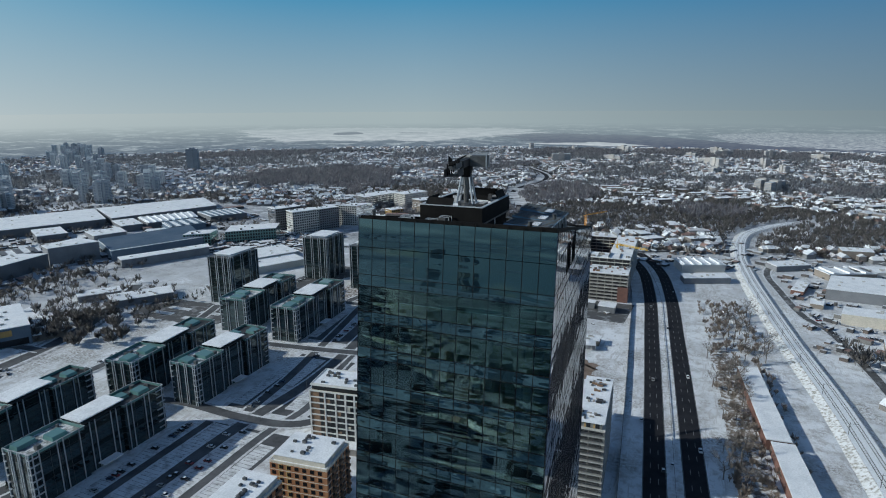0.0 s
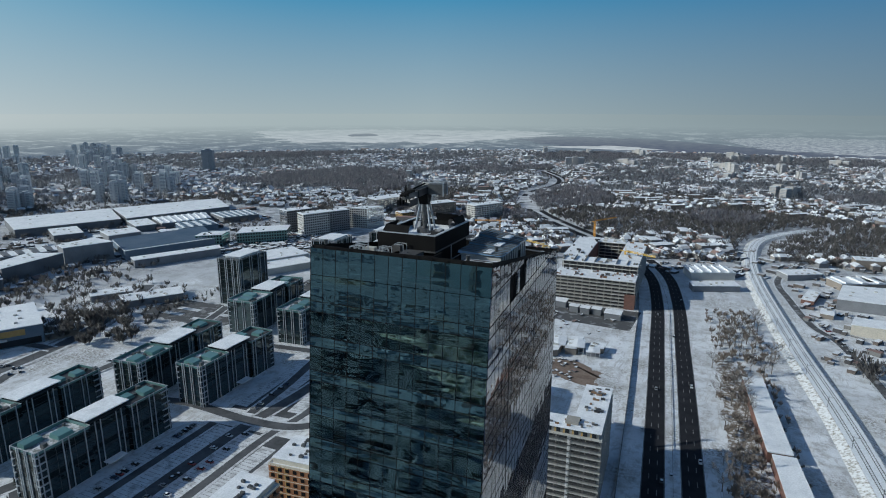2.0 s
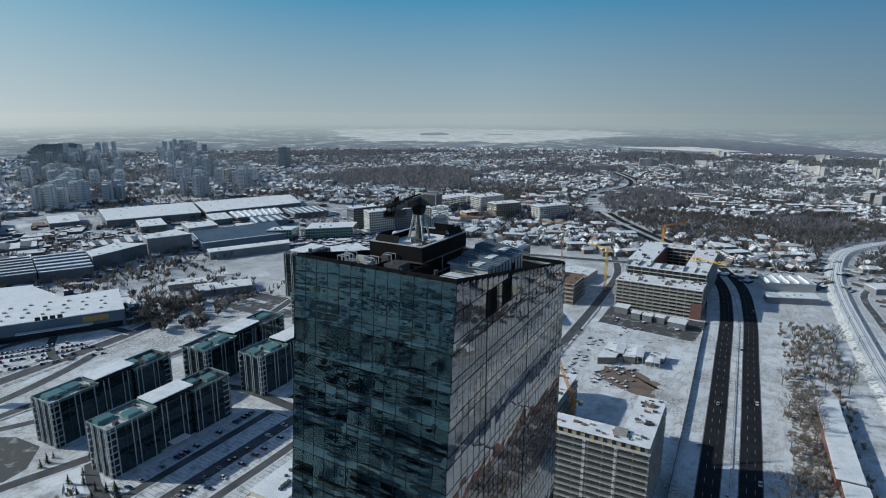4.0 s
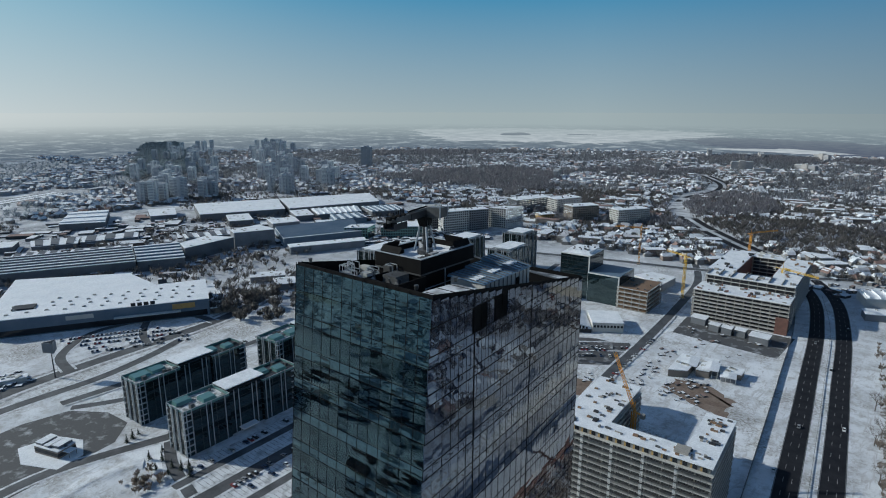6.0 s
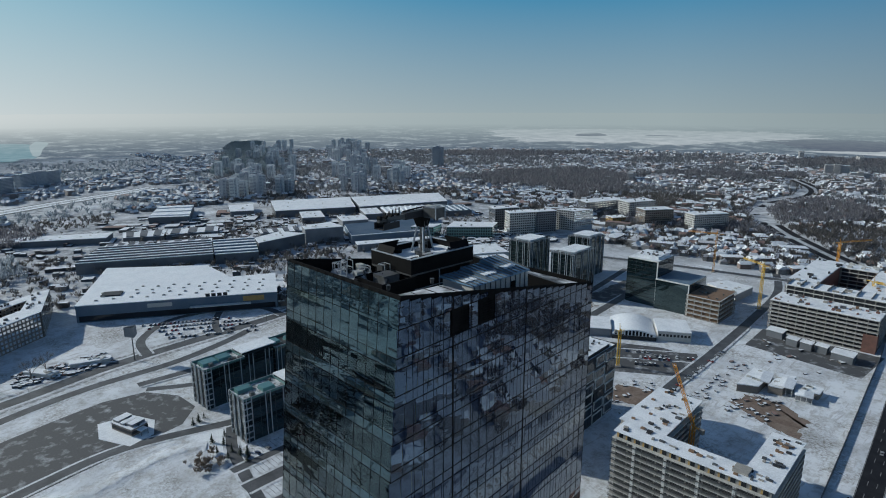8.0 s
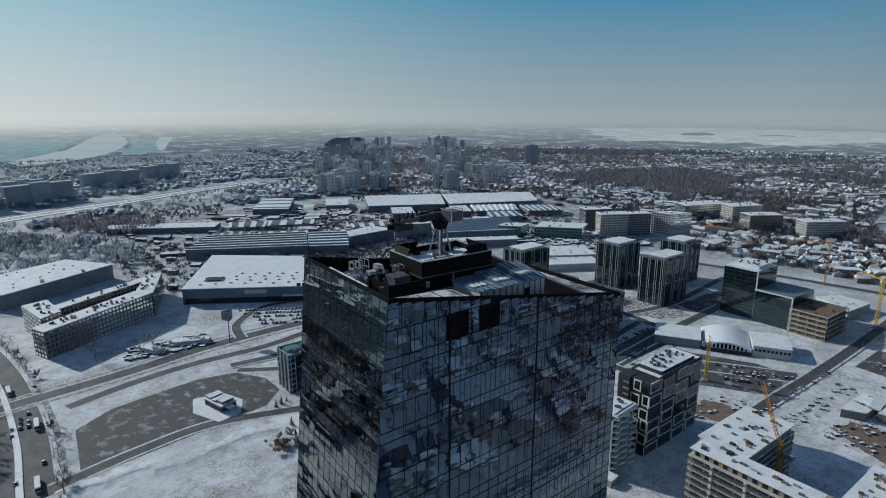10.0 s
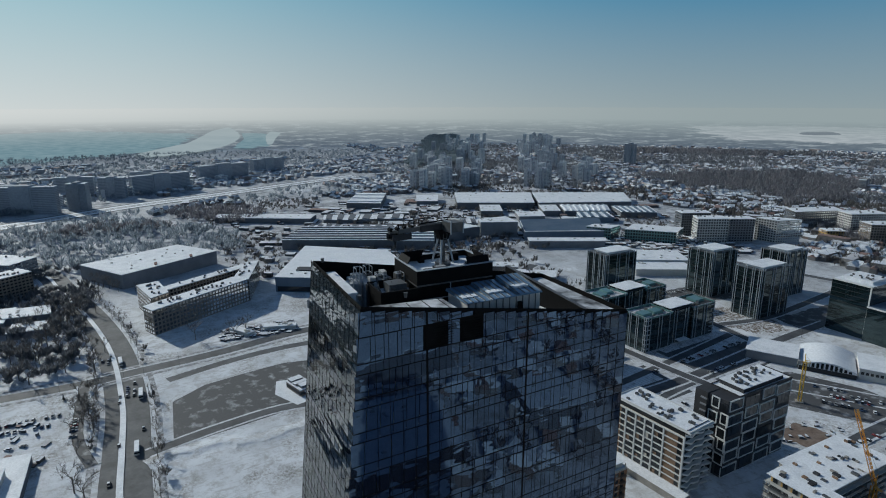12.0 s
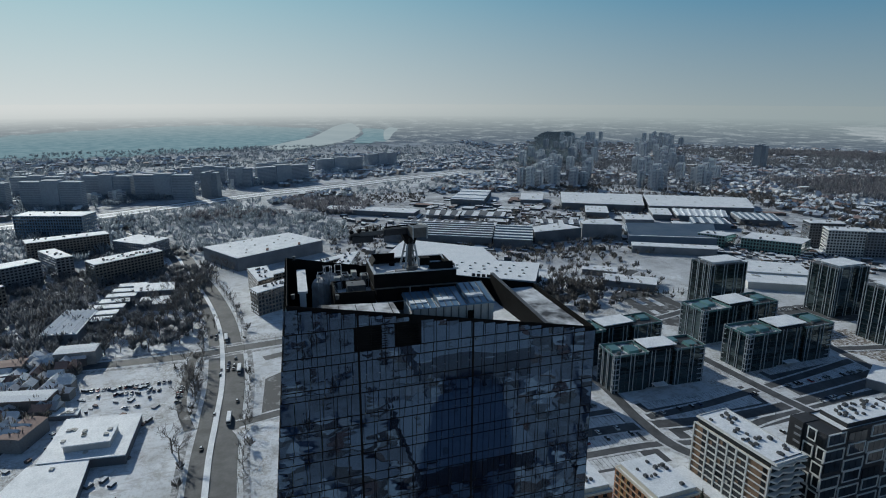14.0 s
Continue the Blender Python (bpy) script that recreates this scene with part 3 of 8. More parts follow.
# snowy parking bays with dark lines between the stalls
for x0, y0, x1, y1, w in ((-210.5, 64, -211.5, 168, 12), (-192, 64, -193, 168, 13), (-173.5, 64, -175, 160, 9), (-227, 64, -229, 168, 8), (-208, 190, -213, 264, 11), (-187, 196, -194, 264, 9), (-222, 190, -226, 264, 8), (-224, 298, -234, 374, 11), (-194, 300, -202, 374, 9), (-242, 298, -250, 374, 7)):
    s, fine = ribbon([(x0, y0), ((x0 + x1) / 2, (y0 + y1) / 2), (x1, y1)], w / 2, w / 2, 0.034)
    ob = whole("parking_bay", s, bay_snow, "snow-covered parking bay with dark stall lines", "parking bay", kind="structure")
    lines = Shape()
    for p, h in along(fine, 2.6):
        lines.box(-0.09, 0.09, -w / 2, w / 2, 0.03, 0.05, Matrix.Translation((p.x, p.y, 0)) @ Matrix.Rotation(h, 4, "Z"))
    lines.box(-0.01, 0.01, -0.01, 0.01, 0.01, 0.02)
    tagged(part("stall_lines", lines, lot_asphalt, ob), kind="stuff")
# a snow bank that falls from the car park street to the open field
bank_line = [(-250, -52), (-254, -41), (-255, -27), (-255, -12), (-249, 0), (-250, 13), (-254, 31), (-257, 48), (-250, 62)]
_, fine = ribbon(bank_line, 1, 1, 0)
rows = []
for k, p in enumerate(fine):
    d = (fine[min(k + 1, len(fine) - 1)] - fine[max(k - 1, 0)]).normalized()
    n = Vector((d.y, -d.x))
    wob = noise.noise((p.x / 9, p.y / 9, 2)) * 1.6
    rows.append([(*(p + n * (o + wob * w)), 0.3 * z * (1 + 0.8 * noise.noise((p.x / 8, p.y / 8, 5)))) for o, z, w in ((-7, 0.0, 0.3), (-4, 1.3, 0.5), (-1, 2.3, 0.9), (1.2, 2.2, 1.3), (2.8, 1.0, 1.8), (5.5, 0.02, 2.2))])
bank = Shape()
for a, b in zip(rows, rows[1:]):
    bank.add(a + b, [(q, q + 1, q + 7, q + 6) for q in range(5)])
whole("ground_bank", bank, ground_mat, "clean snow bank above the open snowfield", "ground", kind="structure")


# ---- the glass tower ----
def tower():
    tw = thing("glass_tower", "tall dark mirror-glass office tower with a sloping open roof", "office tower")
    lean, top, low = 0.093, 164.4, 108.0

    def front_y(z):
        return -14.72 - lean * (top - z)

    xl, xr = -9.66, 9.66

    def right_x(y):
        return 9.66 - (y + 14.72) * (2.36 / 35.5)

    back_y, tb = 20.8, (-10.8, 20.5)
    # the core stands back behind the rooms; the shaft carries on below
    s = Shape()
    s.loft([(-6.2, front_y(low) + 8, low), (9.0, front_y(low) + 8, low), (6.9, back_y - 0.4, low), (-10.2, back_y - 0.4, low)],
           [(-6.2, front_y(156) + 5, 156.0), (9.0, front_y(156) + 5, 156.0), (6.9, back_y - 0.4, 156.0), (-10.2, back_y - 0.4, 156.0)])
    part("core", s, charcoal, tw)
    s = Shape()
    s.loft([(xl, -20, 0), (10, -20, 0), (7.3, back_y, 0), (tb[0], tb[1], 0)],
           [(xl, front_y(low), low), (right_x(front_y(low)), front_y(low), low), (7.3, back_y, low), (tb[0], tb[1], low)])
    part("lower_shaft", s, tower_glass, tw)

    def parapet_z(y):
        return 164.4 - max(0.0, (y + 14.72)) * (6.4 / 35.5)

    # rows of glass: tall panes and narrow ones at each floor
    bands = [(158.7 - 3.65 * k, 157.6 - 3.65 * k) for k in range(14)]
    rows = []                                     # (z0, z1, narrow)
    for k, (a, b) in enumerate(bands):
        rows.append((b, a, True))
        if k + 1 < len(bands):
            rows.append((bands[k + 1][0], b, False))
    up = [(158.7, 161.4, False), (161.4, top - 0.25, False)]
    n_front, n_right = 13, 25
    # office floors behind the front: slab, carpet, ceiling, columns, desks and part walls
    rnd = random.Random(14)
    for a, b in bands[1:]:
        fy = front_y(a) + 0.22
        plan = [(xl + 0.2, fy), (right_x(fy) - 0.3, fy), (7.0, 18.0), (-10.4, 18.0)]
        part("floor_slab", Shape().prism(plan, b + 0.12, a - 0.12), charcoal, tw)
        part("carpet", Shape().prism([(x, max(y, fy + 0.05)) for x, y in plan], a - 0.12, a - 0.08), carpet, tw)
        part("suspended_ceiling", Shape().prism(plan, b + 0.06, b + 0.12), ceiling_board, tw)
        if b > 120:
            cols = Shape()
            for x in (-7.4, -2.6, 2.4, 7.2):
                cols.box(x - 0.3, x + 0.3, fy + 1.4, fy + 2.0, b - 2.6, b + 0.06)
            tagged(part("columns", cols, pale_concrete, tw), kind="stuff")
            desks = Shape()
            for _ in range(9):
                x, y = -8.6 + rnd.random() * 15.5, fy + 0.8 + rnd.random() * 3.4
                desks.box(x, x + 0.9 + rnd.random() * 0.9, y, y + 0.8, b - 2.6, b - 2.6 + 0.75 + 0.5 * rnd.random())
            for _ in range(2):
                x = -8 + rnd.random() * 14
                desks.box(x, x + 1.6 + 2.2 * rnd.random(), fy + 1.0 + rnd.random() * 2, fy + 3.2, b - 2.6, b + 0.06)
            tagged(part("desks", desks, wall_grey, tw), kind="stuff")
    wf = (xr - xl) / n_front
    tilt = math.atan(lean)
    pane_mesh = {}

    def pane(w, h, glass, th=0.05):
        key = (round(w, 3), round(h, 3), glass.name)
        if key not in pane_mesh:
            s = Shape()
            s.box(-w / 2 + 0.035, w / 2 - 0.035, 0, th, 0.03, h - 0.03)
            pane_mesh[key] = s.mesh("pane", glass)
        return pane_mesh[key]

    rnd = random.Random(4)
    rest, rest_clear = Shape(), Shape()
    count = 0
    for z0, z1, narrow in up + rows:
        for c in range(n_front):
            x = xl + wf * (c + 0.5)
            h = (z1 - z0) / math.cos(tilt)
            m = Matrix.Translation((x, front_y(z0), z0)) @ Matrix.Rotation(-tilt, 4, "X") @ Euler((rnd.gauss(0, 0.0022), 0, rnd.gauss(0, 0.0022))).to_matrix().to_4x4()
            clear = not narrow and z1 < 158
            if z0 > 143 and count < 150:
                ob = part("pane", pane(wf, h, clear_glass if clear else front_glass), None, tw)
                ob.matrix_local = m
                count += 1
            else:
                (rest_clear if clear else rest).box(-wf / 2 + 0.035, wf / 2 - 0.035, 0, 0.05, 0.03, h - 0.03, m)
    tagged(part("front_panes", rest, front_glass, tw), kind="stuff")
    tagged(part("clear_panes", rest_clear, clear_glass, tw), kind="stuff")
    rest = Shape()
    count = 0
    ang = math.atan2(35.5, -2.36)
    length = math.hypot(35.5, 2.36)
    for z0, z1, narrow in up + rows:
        start = (front_y(z0) + 14.72)
        u0, n = start, n_right
        wr = (length - u0) / n
        for c in range(n):
            u = u0 + wr * (c + 0.5)
            y = -14.72 + u * math.sin(ang)
            x = right_x(y)
            cut = parapet_z(y) - 0.3
            if z0 > cut - 0.4:
                continue
            zt = min(z1, cut)
            if not narrow and 157.5 < z0 < 159 and (-7.6 < y < -4.5 or -4.0 < y < -1.0):
                continue
            m = Matrix.Translation((x, y, z0)) @ Matrix.Rotation(ang, 4, "Z") @ Euler((rnd.gauss(0, 0.0016), 0, rnd.gauss(0, 0.0016))).to_matrix().to_4x4()
            h = zt - z0
            if z0 > 146 and count < 150 and zt == z1:
                ob = part("pane", pane(round(wr, 2), h, tower_glass), None, tw)
                ob.matrix_local = m
                count += 1
            else:
                rest.box(-wr / 2 + 0.035, wr / 2 - 0.035, 0, 0.05, 0.03, h - 0.03, m)
    tagged(part("side_panes", rest, tower_glass, tw), kind="stuff")
    # back and left faces
    s = Shape()
    s.add([(7.3, back_y, low), (tb[0], tb[1], low), (tb[0], tb[1], 157.8), (7.3, back_y, 157.8)], [(0, 1, 2, 3)])
    part("rear_glass", s, tower_glass, tw)
    part("west_glass", Shape().add([(xl, front_y(low), low), (tb[0], tb[1], low), (tb[0], tb[1], 157.6), (xl, front_y(157.6), 157.6)], [(3, 2, 1, 0)]), clear_glass, tw)
    part("west_screen", Shape().add([(xl, front_y(157.6), 157.6), (tb[0], tb[1], 157.6), (tb[0], tb[1], 157.9), (xl, -14.72, 164.2)], [(3, 2, 1, 0)]), tower_glass, tw)
    for k in range(1, 24):
        f = k / 24
        x, y = xl + (tb[0] - xl) * f, -19.5 + (tb[1] + 19.5) * f
        if y > -15:
            part("mullion", Shape().box(x - 0.12, x + 0.02, y - 0.04, y + 0.04, low, 157.6), black_metal, tw)
    # mullions and transoms
    for c in range(n_front + 1):
        x = xl + wf * c
        s = Shape()
        q = 0.028
        s.loft([(x - q, front_y(low) - 0.015, low), (x + q, front_y(low) - 0.015, low), (x + q, front_y(low) + 0.06, low), (x - q, front_y(low) + 0.06, low)],
               [(x - q, front_y(top) - 0.015, top), (x + q, front_y(top) - 0.015, top), (x + q, front_y(top) + 0.06, top), (x - q, front_y(top) + 0.06, top)])
        part("mullion", s, black_metal, tw)
    wr = length / n_right
    heavy = {5, 14}
    for c in range(1, n_right + 1):
        u = wr * c
        y = -14.72 + u * math.sin(ang)
        x = right_x(y)
        r = 0.12 if c in heavy else 0.028
        s = Shape().box(-r, r, -0.012, 0.05, low, parapet_z(y) - 0.2, Matrix.Translation((x, y, 0)) @ Matrix.Rotation(ang, 4, "Z"))
        part("mullion", s, black_metal, tw)
    for z in sorted({z for z0, z1, _ in rows for z in (z0, z1)} | {161.4}):
        y = front_y(z)
        if z != 161.4:
            part("transom", Shape().box(xl, xr, y - 0.015, y + 0.05, z - 0.03, z + 0.03), black_metal, tw)
        end = 35.5 if z < 157.7 else max(2.0, (164.4 - z - 0.6) / 6.4 * 35.5)
        s = Shape().box(front_y(z) + 14.72, end * length / 35.5, -0.015, 0.04, z - 0.05, z + 0.05, Matrix.Translation((9.66, -14.72, 0)) @ Matrix.Rotation(ang, 4, "Z"))
        part("transom", s, black_metal, tw)
    # louvre openings in the right face
    for y0, y1 in ((-7.3, -4.55), (-3.85, -1.1)):
        s = Shape()
        for k in range(9):
            z = 158.75 + k * 0.27
            s.box(right_x(y0) - 0.35, right_x(y0) - 0.12, y0, y1, z, z + 0.05)
        part("louvre", s, black_metal, tw, "black ventilation louvre")
    # parapet: four sloping walls with a metal cap
    ring = [(xl + 0.12, -14.6, 164.4), (xr - 0.12, -14.6, 164.5), (7.18, back_y - 0.12, 158.0), (tb[0] + 0.12, tb[1] - 0.12, 158.0)]
    cxy = Vector((-0.8, 3, 0))
    inner = [Vector(p) + (cxy - Vector(p)).normalized().to_2d().to_3d() * 0.7 for p in ring]
    for k in range(4):
        a, b, c, d = Vector(ring[k]), Vector(ring[(k + 1) % 4]), inner[(k + 1) % 4], inner[k]
        lo = 156.0
        s = Shape().loft([(a.x, a.y, lo), (b.x, b.y, lo), (c.x, c.y, lo), (d.x, d.y, lo)], [a, b, (c.x, c.y, b.z), (d.x, d.y, a.z)])
        part("parapet", s, black_metal, tw)
    # roof deck
    part("roof_deck", Shape().prism([(p.x, p.y) for p in inner], 155.9, 156.6), snow, tw, "snowy roof deck")
    # plant room: a low box, a tall box with a stepped rim, flaps at its corners
    part("plant_room", Shape().box(-7.6, -0.9, -4.2, 5.4, 156.6, 162.1), black_metal, tw)
    part("plant_ledge", Shape().box(-7.9, -0.6, -4.5, 5.7, 162.1, 162.3), grey_metal, tw)
    rim = [(-7.9, -0.6, -4.5, -4.2), (-7.9, -0.6, 5.4, 5.7), (-7.9, -7.6, -4.2, 5.4), (-0.9, -0.6, -4.2, 5.4)]
    for r in rim:
        part("plant_rim", Shape().box(*r, 162.3, 164.0), black_metal, tw)
        part("rim_cap", Shape().box(r[0] - 0.03, r[1] + 0.03, r[2] - 0.03, r[3] + 0.03, 164.0, 164.08), fin_metal, tw)
    part("plant_floor", Shape().box(-7.6, -0.9, -4.2, 5.4, 162.1, 163.3), snow, tw, "snowy floor inside the plant rim")
    for (x, y, rz, rx) in ((-7.5, -2.4, 90, 30), (-1.0, 3.9, -90, 28), (-5.6, -4.3, 0, -32), (-3.4, 5.4, 0, 26)):
        m = Matrix.Translation((x, y, 164.0)) @ Euler((radians(rx), 0, radians(rz))).to_matrix().to_4x4()
        part("flap", Shape().box(-1.5, 1.5, -0.05, 0.05, -0.3, 0.95, m), black_metal, tw, "black sheet flap standing open")
    part("plant_box", Shape().box(-4.6, 0.1, -9.2, -4.6, 156.6, 161.0), black_metal, tw)
    part("plant_box_rim", Shape().box(-4.7, 0.2, -9.3, -9.1, 161.0, 162.3).box(0.0, 0.2, -9.1, -4.5, 161.0, 162.3).box(-4.7, -4.5, -9.1, -4.5, 161.0, 162.3), black_metal, tw)
    part("plant_box_top", Shape().box(-4.5, 0.0, -9.1, -4.6, 161.0, 161.3), snow, tw)
    rnd = random.Random(8)
    for k in range(9):
        y0 = -8.8 + rnd.random() * 3.6
        x0 = -4.3 + rnd.random() * 3.4
        part("pipe", Shape().tube((x0, y0, 161.3), (x0 + rnd.random() * 1.4 - 0.7, y0 + rnd.random() * 2 - 1, 161.9 + rnd.random()), 0.1, n=6), grey_metal, tw)
    part("cooling_unit", Shape().box(-3.6, -1.6, -7.6, -5.4, 161.3, 162.5), grey_metal, tw)
    part("ledge_panel", Shape().box(-8.0, 1.2, -13.4, -12.3, 162.9, 163.15).box(-7.9, 1.1, -13.2, -12.5, 156.6, 162.9), snow, tw, "snow-topped ledge inside the front parapet")
    # tarpaulins over stored gear inside the front parapet
    for k, (x, y, r) in enumerate(((-8.0, -9.4, 1.4), (-6.4, -10.3, 1.1), (-5.6, -8.2, 1.2), (-6.9, -6.6, 1.0))):
        heap, rings = Shape(), []
        for f, z in ((1.05, -9.0), (1, 0), (0.9, 0.5), (0.55, 0.8), (0.12, 0.95)):
            rings.append([(x + r * f * (1 + 0.3 * math.sin(q * 2.3 + k)) * math.cos(q * 0.698), y + r * f * (1 + 0.25 * math.cos(q * 1.7 + k)) * math.sin(q * 0.698), max(156.6, 161.6 + (0.6 + 0.25 * math.sin(q * 3.1 + k)) * z * r)) for q in range(9)])
        for lo_ring, hi_ring in zip(rings, rings[1:]):
            heap.loft(lo_ring, hi_ring)
        part("tarpaulin", heap, tarp, tw, "crumpled grey tarpaulin over stored gear")
    rnd = random.Random(18)
    for k in range(16):
        x, y = -9.0 + rnd.random() * 4.6, -11.0 + rnd.random() * 6.5
        part("roof_gear", Shape().box(x, x + 0.3 + rnd.random(), y, y + 0.3 + rnd.random() * 0.8, 156.6, 161.0 + rnd.random() * 1.9), (charcoal, grey_metal, pale_concrete)[k % 3], tw)
    for k in range(7):
        x, y, h = -9.0 + rnd.random() * 5.0, -11.0 + rnd.random() * 7, 162.6 + rnd.random() * 1.0
        fr_ = Shape()
        for dx, dy in ((0, 0), (1.1, 0), (1.1, 0.8), (0, 0.8)):
            fr_.box(x + dx, x + dx + 0.07, y + dy, y + dy + 0.07, 156.6, h)
        for z in (h - 0.07, h - 0.9):
            fr_.box(x, x + 1.17, y, y + 0.07, z, z + 0.07).box(x, x + 1.17, y + 0.8, y + 0.87, z, z + 0.07).box(x, x + 0.07, y, y + 0.87, z, z + 0.07)
        part("pipe_rack", fr_, fin_metal, tw, "pale steel pipe rack")
    part("east_ledge", Shape().prism([(1.6, -11.2), (8.6, -12.6), (7.9, -2.6), (2.6, -2.8)], 156.6, 161.5), wet_roof, tw, "half-cleared snowy roof ledge")
    for k in range(5):
        part("ledge_seam", Shape().box(2.4, 8.0, -11.0 + k * 1.9, -10.92 + k * 1.9, 161.5, 161.56), charcoal, tw)
    # rails and braces on the plant room's walls, and gear on its floor
    part("wall_rail", Shape().box(-0.6, -0.5, -4.4, 5.6, 160.4, 160.5).box(-7.8, -0.6, -4.3, -4.2, 160.4, 160.5).box(-0.6, -0.5, -0.2, -0.1, 158.0, 162.2), fin_metal, tw)
    part("wall_ledge", Shape().box(-0.9, 0.6, -2.6, 3.4, 158.9, 159.2), grey_metal, tw)
    for k in range(14):
        x, y = -7.3 + rnd.random() * 5.8, -3.9 + rnd.random() * 8.6
        if abs(x + 4.3) < 1.2 and abs(y - 0.7) < 1.2:
            continue
        part("plant_unit", Shape().box(x, x + 0.5 + rnd.random() * 0.8, y, y + 0.5 + rnd.random() * 0.9, 163.3, 163.6 + rnd.random() * 0.7), (charcoal, black_metal, tarp)[k % 3], tw)
    for k in range(10):
        y = -11.6 + k * 1.9
        part("cable_tray", Shape().box(-9.2, -8.2, y, y + 0.18, 160.2 - k * 0.3, 160.4 - k * 0.3), fin_metal, tw)
    # skylight: pale ribbed box with a blue glass hip roof
    part("skylight_wall", Shape().box(1.2, 6.0, -1.3, 8.3, 156.6, 161.7), wall_white, tw, "pale ribbed skylight wall")
    for k in range(11):
        y = -1.2 + k * 0.88
        part("skylight_rib", Shape().box(6.0, 6.08, y, y + 0.1, 157.2, 161.7), grey_metal, tw)
    part("skylight_door", Shape().box(6.0, 6.1, 5.2, 5.9, 157.2, 161.0), black_metal, tw)
    for y0, y1, z0, z1 in ((-1.5, 1.8, 162.0, 161.75), (1.8, 5.2, 162.3, 161.8), (5.2, 8.5, 162.7, 161.9)):
        low_ring = [(0.8, y0, 161.7), (6.2, y0, 161.7), (6.2, y1, 161.7), (0.8, y1, 161.7)]
        hood = part("skylight_roof", Shape().loft(low_ring, [(0.9, y0 + 0.1, z0), (6.15, y0 + 0.1, z1), (6.15, y1 - 0.1, z1), (0.9, y1 - 0.1, z0)]), blue_glass, tw, "bluish glass skylight roof")
        bars = [(y0 + 0.1 + k * (y1 - y0 - 0.3) / 4) for k in range(5)]
        for yy in bars:
            part("glazing_bar", Shape().loft([(0.95, yy, z0), (6.15, yy, z1), (6.15, yy + 0.07, z1), (0.95, yy + 0.07, z0)], [(0.95, yy, z0 + 0.1), (6.15, yy, z1 + 0.1), (6.15, yy + 0.07, z1 + 0.1), (0.95, yy + 0.07, z0 + 0.1)]), grey_metal, hood)
        for f in (0.55,):
            x, z = 0.9 + 5.25 * f, z0 + (z1 - z0) * f
            part("snow_patch", Shape().box(x, x + 0.9, y0 + 0.3, y1 - 0.5 - f, z - 0.3, z + 0.06), snow, hood)
    # rear roof strip and its dark upstand
    part("rear_roof", Shape().prism([(-10.2, 14.2), (6.9, 14.8), (6.6, 20.1), (-10.2, 19.9)], 156.6, 157.6), wet_roof, tw, "dark wet rear roof strip with thin snow")
    part("rear_upstand", Shape().loft([(-10.0, 13.4, 156.6), (6.6, 14.6, 156.6), (6.6, 15.0, 156.6), (-10.0, 13.8, 156.6)], [(-10.0, 13.4, 160.2), (6.6, 14.6, 158.7), (6.6, 15.0, 158.7), (-10.0, 13.8, 160.2)]), black_metal, tw)
    part("upstand_cap", Shape().loft([(-10.0, 13.36, 160.2), (6.6, 14.56, 158.7), (6.6, 15.04, 158.7), (-10.0, 13.84, 160.2)], [(-10.0, 13.36, 160.27), (6.6, 14.56, 158.77), (6.6, 15.04, 158.77), (-10.0, 13.84, 160.27)]), grey_metal, tw)
    for x, y in ((7.0, -13.9), (-8.6, -13.6), (8.2, -9.5)):
        part("roof_vent", Shape().tube((x, y, 164.3), (x, y, 164.8), 0.16, 0.22, 8), grey_metal, tw)
    return tw


tower()


